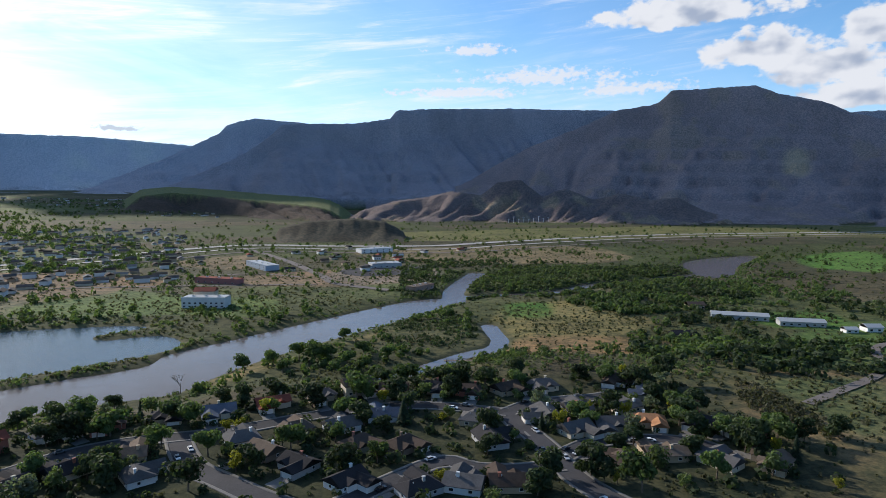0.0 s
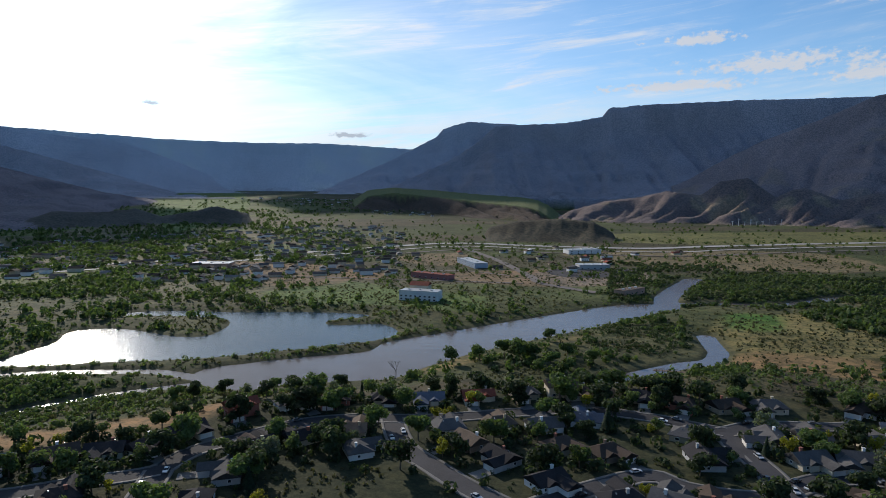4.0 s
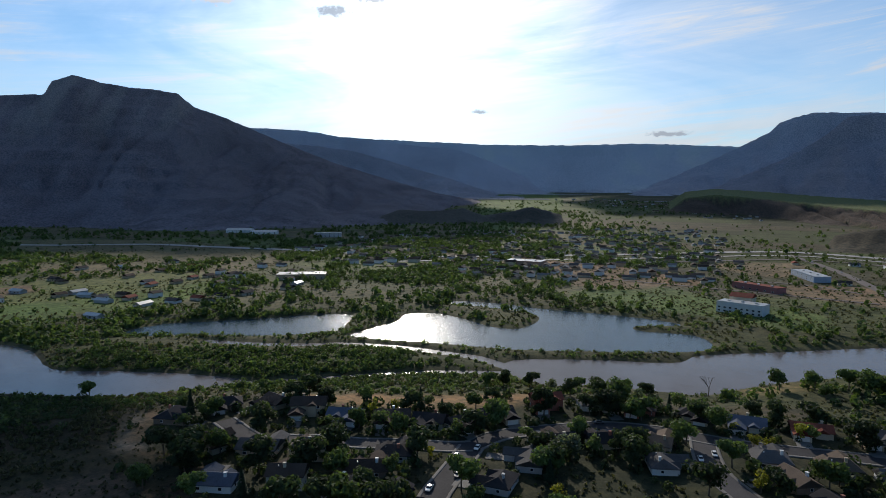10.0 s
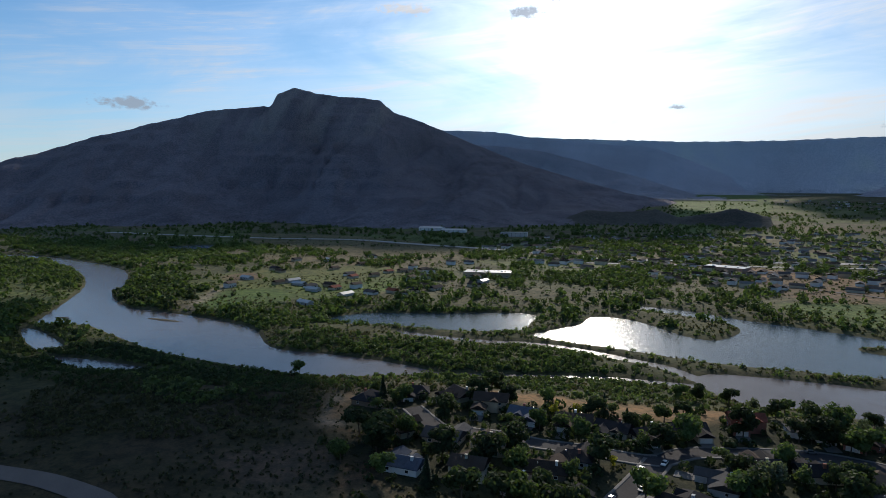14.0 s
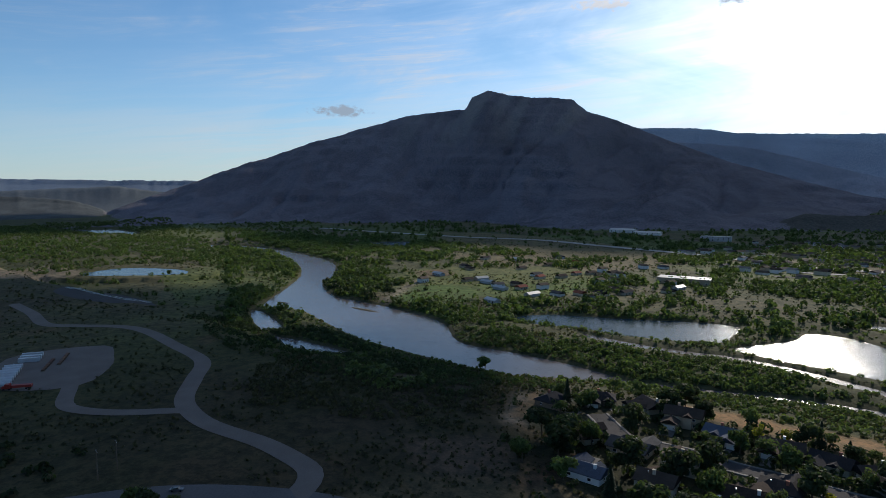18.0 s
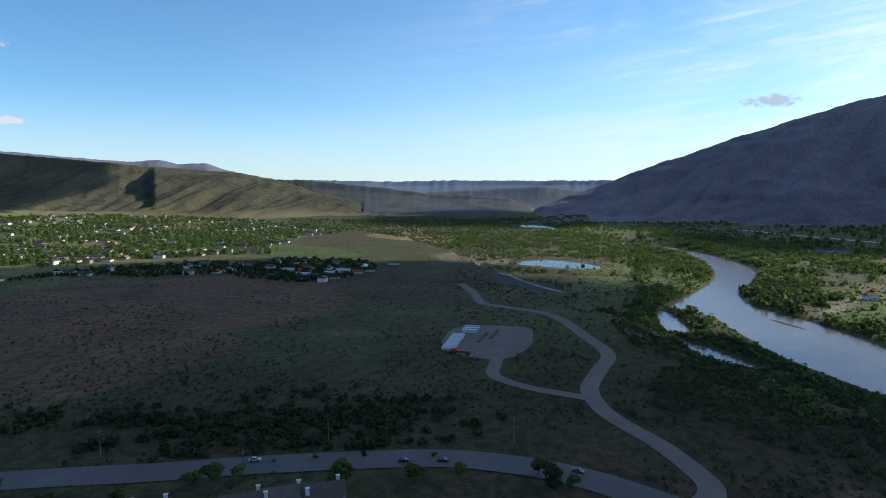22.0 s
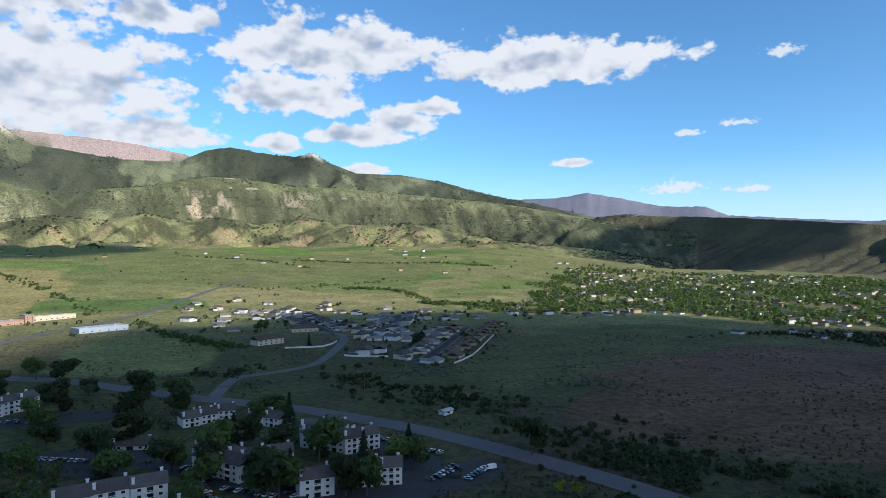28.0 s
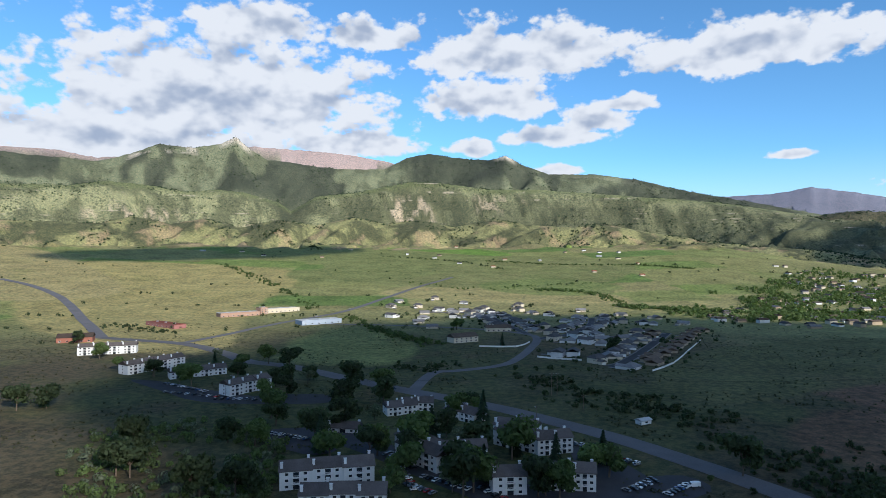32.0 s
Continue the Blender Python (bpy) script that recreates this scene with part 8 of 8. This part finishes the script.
def pole(x, y, h=12.0, label="wooden power pole with a crossarm and insulators"):
    ob = root("power_pole", x, y, 30)
    bm = bmesh.new()
    bmesh.ops.create_cone(bm, cap_ends=True, segments=8, radius1=0.22, radius2=0.14, depth=h + 1, matrix=Matrix.Translation((0, 0, h / 2 - 0.5)))
    part("post", bm, WOOD, ob)
    part("crossarm", box(-1.5, 1.5, -0.09, 0.09, h - 1.2, h - 1.0), WOOD, ob)
    for ix in (-1.3, 0.5, 1.3):
        bm = bmesh.new()
        bmesh.ops.create_cone(bm, cap_ends=True, segments=6, radius1=0.09, radius2=0.06, depth=0.3, matrix=Matrix.Translation((ix, 0, h - 0.85)))
        part("insulator", bm, STEEL, ob)
    return tagged(ob, label, "power pole", "power poles")


for px, py, ph in ((277, -401, 16), (273, -403, 16), (47, -467, 17), (43, -468, 17), (22, -428, 11), (49, -394, 10), (-189, -526, 17), (-194, -521, 17), (-151, -230, 11), (-199, -155, 11), (-235, -88, 12), (-243, -84, 12), (-165, -168, 9)):
    pole(px, py, ph)


def wire(a, b, sag=2.5):
    c = bpy.data.curves.new("power_line", "CURVE")
    c.dimensions, c.bevel_depth = "3D", 0.035
    sp = c.splines.new("POLY")
    sp.points.add(16)
    for i in range(17):
        t = i / 16
        p = Vector(a).lerp(Vector(b), t)
        sp.points[i].co = (p.x, p.y, p.z - sag * 4 * t * (1 - t), 1)
    ob = new("power_line", c)
    c.materials.append(RUBBER)
    tagged(ob, "thin dark power line strung between poles", "cable")


for z_ in (15.0, 14.4):
    wire((275, -402, z_), (45, -467, z_ + 1), 4)
    wire((45, -467, z_ + 1), (-191, -523, z_ + 1), 4)

RED_PAINT = material("red_machine_paint", mottled((0.34, 0.035, 0.025), 0.2, 1.0), 0.5)
TANK_WHITE = material("tank_white", mottled((0.55, 0.56, 0.58), 0.2, 0.8), 0.45)
RUST = material("rusty_pipe", mottled((0.16, 0.08, 0.05), 0.4, 2.0), 0.7)


def pad_things():
    zp = sum(v.co.z for v in PAD.data.vertices) / len(PAD.data.vertices) + 0.1

    def at(u, v):
        """Across the pad: u from its inner corner along the far side, v towards the mouth."""
        o, e, f = np.array((-353.0, -176.0)), np.array((-424.0, -196.0)), np.array((-358.0, -143.0))
        return o + (e - o) * u + (f - o) * v

    far = math.degrees(math.atan2(-20, -71))
    # storage tanks in a row along the edge
    for i in range(8):
        x, y = at(0.04 + i * 0.075, -0.06)
        ob = new("storage_tank")
        ob.matrix_basis = pose(x, y, zp, 0, 0, far + 90)
        bm = bmesh.new()
        bmesh.ops.create_cone(bm, cap_ends=True, segments=16, radius1=1.25, radius2=1.25, depth=9.0, matrix=Matrix.Translation((0, 0, 1.8)) @ Matrix.Rotation(radians(90), 4, "Y"))
        part("shell", bm, TANK_WHITE, ob)
        for sx in (-3, 3):
            part("saddle", box(sx - 0.3, sx + 0.3, -1.0, 1.0, 0, 0.9), STEEL, ob)
        bm = bmesh.new()
        bmesh.ops.create_cone(bm, cap_ends=True, segments=10, radius1=0.35, radius2=0.35, depth=0.4, matrix=Matrix.Translation((0, 0, 3.1)))
        part("hatch", bm, STEEL, ob)
        tagged(ob, "pale horizontal steel tank resting on gravel", "tank", "tanks on the pad")
    for i in range(6):
        x, y = at(0.78 + 0.09 * (i % 3), 0.02 + 0.16 * (i // 3))
        ob = new("container")
        ob.matrix_basis = pose(x, y, zp, 0, 0, far + 90)
        part("box", box(-3, 3, -1.2, 1.2, 0.15, 2.6), TANK_WHITE, ob)
        bm = bmesh.new()
        for k_ in range(10):
            block(bm, -2.9 + k_ * 0.6, -2.65 + k_ * 0.6, -1.26, 1.26, 0.2, 2.55)
        part("ribs", bm, STEEL, ob)
        part("door", box(3.0, 3.08, -1.1, 1.1, 0.2, 2.5), STEEL, ob)
        tagged(ob, "pale steel storage container on the gravel pad", "container", "containers on the pad")
    for u0, v0 in ((0.45, 0.42), (0.62, 0.62)):
        for i in range(7):
            x, y = at(u0 + 0.055 * i, v0 + 0.01 * i)
            ob = new("pipe_rack")
            ob.matrix_basis = pose(x, y, zp, 0, 0, far)
            bm = bmesh.new()
            for k_ in range(4):
                bmesh.ops.create_cone(bm, cap_ends=True, segments=8, radius1=0.22, radius2=0.22, depth=3.4, matrix=Matrix.Translation((0, -0.7 + 0.46 * k_, 0.9)) @ Matrix.Rotation(radians(90), 4, "Y"))
            part("pipes", bm, RUST, ob)
            part("sleeper", box(-1.3, -1.1, -1.0, 1.0, 0, 0.68), WOOD, ob)
            part("sleeper", box(1.1, 1.3, -1.0, 1.0, 0, 0.68), WOOD, ob)
            tagged(ob, "rack of rusty pipes on timber sleepers", "pipe rack", "pipe racks on the pad")
    x, y = at(-0.02, 0.2)
    ob = new("truck")
    ob.matrix_basis = pose(x, y, zp, 0, 0, far + 80)
    part("trailer", box(-7, 2.2, -1.25, 1.25, 1.1, 2.4), RED_PAINT, ob)
    part("cab", box(3.0, 5.4, -1.2, 1.2, 0.7, 3.1), RED_PAINT, ob)
    part("bonnet", box(5.4, 6.8, -0.9, 0.9, 0.7, 1.9), RED_PAINT, ob)
    part("windscreen", box(5.36, 5.45, -1.05, 1.05, 2.0, 2.9), GLASS, ob)
    for wx in (-6, -4.6, 3.2, 6.0):
        for wy in (-1.1, 1.1):
            bm = bmesh.new()
            bmesh.ops.create_cone(bm, cap_ends=True, segments=12, radius1=0.5, radius2=0.5, depth=0.35, matrix=Matrix.Translation((wx, wy, 0.5)) @ Matrix.Rotation(radians(90), 4, "X"))
            part("wheel", bm, RUBBER, ob)
    tagged(ob, "red lorry with a low trailer parked on gravel", "truck")


pad_things()


def fence(points, label="white vinyl fence round the back gardens"):
    ob = new("fence")
    p = curve(points, False, 2)
    for (ax, ay), (bx, by) in zip(p[:-1], p[1:]):
        L = math.hypot(bx - ax, by - ay)
        n = max(1, int(L / 5))
        for i in range(n):
            t = (i + 0.5) / n
            x, y = ax + (bx - ax) * t, ay + (by - ay) * t
            c = part("panel", box(-L / n / 2 + 0.06, L / n / 2 - 0.06, -0.05, 0.05, -0.4, 1.75), TRIM, ob)
            m = pose(x, y, ground_at(x, y), 0, 0, math.degrees(math.atan2(by - ay, bx - ax)))
            c.matrix_local = m
            c = part("post", box(-0.08, 0.08, -0.08, 0.08, -0.5, 1.95), TRIM, ob)
            c.matrix_local = m @ Matrix.Translation((-L / n / 2, 0, 0))
    return tagged(ob, label, "fence")


fence([(79, -640), (58, -634), (34, -632)])
fence([(-30, -592), (-52, -640), (-75, -729), (-96, -812)])
fence([(100, -740), (110, -700), (150, -690)])


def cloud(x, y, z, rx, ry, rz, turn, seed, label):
    """An unseen cumulus that shades the land: heaped billows on a flatter base."""
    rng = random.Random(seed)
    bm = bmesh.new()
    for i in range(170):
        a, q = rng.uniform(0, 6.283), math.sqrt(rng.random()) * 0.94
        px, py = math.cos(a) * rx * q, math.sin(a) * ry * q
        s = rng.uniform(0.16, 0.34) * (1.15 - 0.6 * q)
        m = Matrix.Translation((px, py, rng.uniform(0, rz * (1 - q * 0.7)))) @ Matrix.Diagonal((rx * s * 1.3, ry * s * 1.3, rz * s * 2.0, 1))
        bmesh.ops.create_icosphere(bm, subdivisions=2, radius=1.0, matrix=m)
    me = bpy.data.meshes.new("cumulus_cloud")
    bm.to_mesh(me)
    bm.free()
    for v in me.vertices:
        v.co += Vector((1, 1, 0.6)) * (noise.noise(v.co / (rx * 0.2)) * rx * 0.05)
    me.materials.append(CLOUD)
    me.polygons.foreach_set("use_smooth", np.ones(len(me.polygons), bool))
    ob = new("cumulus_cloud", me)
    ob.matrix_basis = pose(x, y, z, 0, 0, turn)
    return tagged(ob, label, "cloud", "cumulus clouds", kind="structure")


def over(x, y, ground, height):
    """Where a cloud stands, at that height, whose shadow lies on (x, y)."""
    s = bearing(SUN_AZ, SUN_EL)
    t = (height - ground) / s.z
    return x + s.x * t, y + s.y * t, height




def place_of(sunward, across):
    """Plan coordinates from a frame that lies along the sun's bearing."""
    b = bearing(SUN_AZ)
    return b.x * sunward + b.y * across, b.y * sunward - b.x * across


# unseen clouds, placed and sized for the shade they drop on the land
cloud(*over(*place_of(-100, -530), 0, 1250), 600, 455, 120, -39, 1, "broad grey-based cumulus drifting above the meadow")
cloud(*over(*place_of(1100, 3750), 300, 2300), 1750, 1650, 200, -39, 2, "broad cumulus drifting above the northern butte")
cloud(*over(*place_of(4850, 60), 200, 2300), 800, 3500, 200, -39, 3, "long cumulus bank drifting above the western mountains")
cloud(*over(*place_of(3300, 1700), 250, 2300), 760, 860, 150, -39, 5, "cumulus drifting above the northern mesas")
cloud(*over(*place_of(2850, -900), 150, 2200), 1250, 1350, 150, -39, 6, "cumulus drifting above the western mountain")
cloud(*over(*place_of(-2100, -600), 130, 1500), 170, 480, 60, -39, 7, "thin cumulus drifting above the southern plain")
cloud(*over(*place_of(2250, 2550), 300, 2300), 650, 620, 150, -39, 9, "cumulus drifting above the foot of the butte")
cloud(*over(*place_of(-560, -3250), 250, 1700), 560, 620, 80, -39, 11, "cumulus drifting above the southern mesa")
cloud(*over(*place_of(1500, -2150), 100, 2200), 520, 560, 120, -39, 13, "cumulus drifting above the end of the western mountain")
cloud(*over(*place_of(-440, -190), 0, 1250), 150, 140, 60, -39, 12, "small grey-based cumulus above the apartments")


def gravel_bar(ax, ay, bx, by, wide):
    """A low hump of gravel and reeds that breaks the river's surface."""
    L, n = math.hypot(bx - ax, by - ay), 14
    a = math.atan2(by - ay, bx - ax)
    rng = random.Random(int(L))
    verts, faces = [], []
    for i in range(n + 1):
        t = i / n
        w = wide * math.sin(math.pi * min(max(t, 0.03), 0.97)) ** 0.6 * rng.uniform(0.75, 1.2)
        for j in range(5):
            v = -1 + j / 2
            verts.append(((t - 0.5) * L, v * w, -0.4 + 1.1 * (1 - v * v) * math.sin(math.pi * min(max(t, 0.05), 0.95)) ** 0.5 * rng.uniform(0.8, 1.2)))
    for i in range(n):
        for j in range(4):
            faces.append((i * 5 + j, (i + 1) * 5 + j, (i + 1) * 5 + j + 1, i * 5 + j + 1))
    ob = mesh_object("gravel_bar", verts, faces, BAR_SOIL, smooth=True)
    ob.matrix_basis = pose((ax + bx) / 2, (ay + by) / 2, WATER, 0, 0, math.degrees(a))
    return tagged(ob, "low dark gravel bar in the middle of the river", "gravel bar", kind="structure")


BAR_SOIL = material("bar_soil", mottled((0.075, 0.066, 0.045), 0.4, 0.9, 0.1), 0.95, bump=grain(3))
gravel_bar(-639, 7, -602, 36, 4.5)
gravel_bar(-680, -69, -666, -54, 3.0)


def footbridge(ax, ay, bx, by):
    """A plank bridge on posts with a handrail on both sides."""
    L = math.hypot(bx - ax, by - ay)
    ob = new("footbridge")
    ob.matrix_basis = pose((ax + bx) / 2, (ay + by) / 2, WATER + 1.6, 0, 0, math.degrees(math.atan2(by - ay, bx - ax)))
    part("deck", box(-L / 2, L / 2, -1.3, 1.3, -0.15, 0.15), WOOD, ob)
    for sy in (-1.25, 1.25):
        part("handrail", box(-L / 2, L / 2, sy - 0.05, sy + 0.05, 1.0, 1.12), WOOD, ob)
        for i in range(6):
            px_ = -L / 2 + (i + 0.5) * L / 6
            part("post", box(px_ - 0.1, px_ + 0.1, sy - 0.1, sy + 0.1, -3.0, 1.0), WOOD, ob)
    return tagged(ob, "weathered timber footbridge across the creek", "bridge")


footbridge(1, 417, 23, 418)


def substation(ax, ay, bx, by):
    """Slender steel gantries in a row below the butte."""
    cx, cy = (ax + bx) / 2, (ay + by) / 2
    L = math.hypot(bx - ax, by - ay)
    ob = root("substation", cx, cy, math.degrees(math.atan2(by - ay, bx - ax)))
    rng = random.Random(8)
    for i in range(9):
        x, h = -L / 2 + i * L / 8, rng.uniform(12, 22)
        bm = box(x - 0.45, x + 0.45, -0.45, 0.45, -1, h)
        block(bm, x - 4, x + 4, -0.3, 0.3, h - 2.2, h - 1.4)
        part("gantry", bm, STEEL, ob)
    return tagged(ob, "row of pale steel substation gantries below the butte", "substation")


substation(216, 2058, 356, 2118)


def dead_tree(x, y, h):
    """A bare trunk that forks again and again into thin limbs."""
    rng = random.Random(17)
    bm = bmesh.new()

    def limb(p, d, length, rad, depth):
        q = p + d * length
        u = d.orthogonal().normalized()
        v = d.cross(u)
        rings = [[bm.verts.new(c + (u * math.cos(k_ * 1.2566) + v * math.sin(k_ * 1.2566)) * rr) for k_ in range(5)] for c, rr in ((p, rad), (q, rad * 0.62))]
        for k_ in range(5):
            bm.faces.new((rings[0][k_], rings[0][(k_ + 1) % 5], rings[1][(k_ + 1) % 5], rings[1][k_]))
        if depth:
            for _ in range(3):
                w = (d + Vector((rng.uniform(-0.8, 0.8), rng.uniform(-0.8, 0.8), rng.uniform(0.0, 0.5)))).normalized()
                limb(q, w, length * rng.uniform(0.55, 0.8), rad * 0.55, depth - 1)

    ob = root("dead_tree", x, y, 0)
    limb(Vector((0, 0, -0.4)), Vector((0.05, 0, 1)).normalized(), h * 0.36, 0.3, 4)
    part("trunk", bm, BARK, ob)
    return tagged(ob, "bare grey dead cottonwood on the river bank", "tree")


dead_tree(-149, 347, 13)
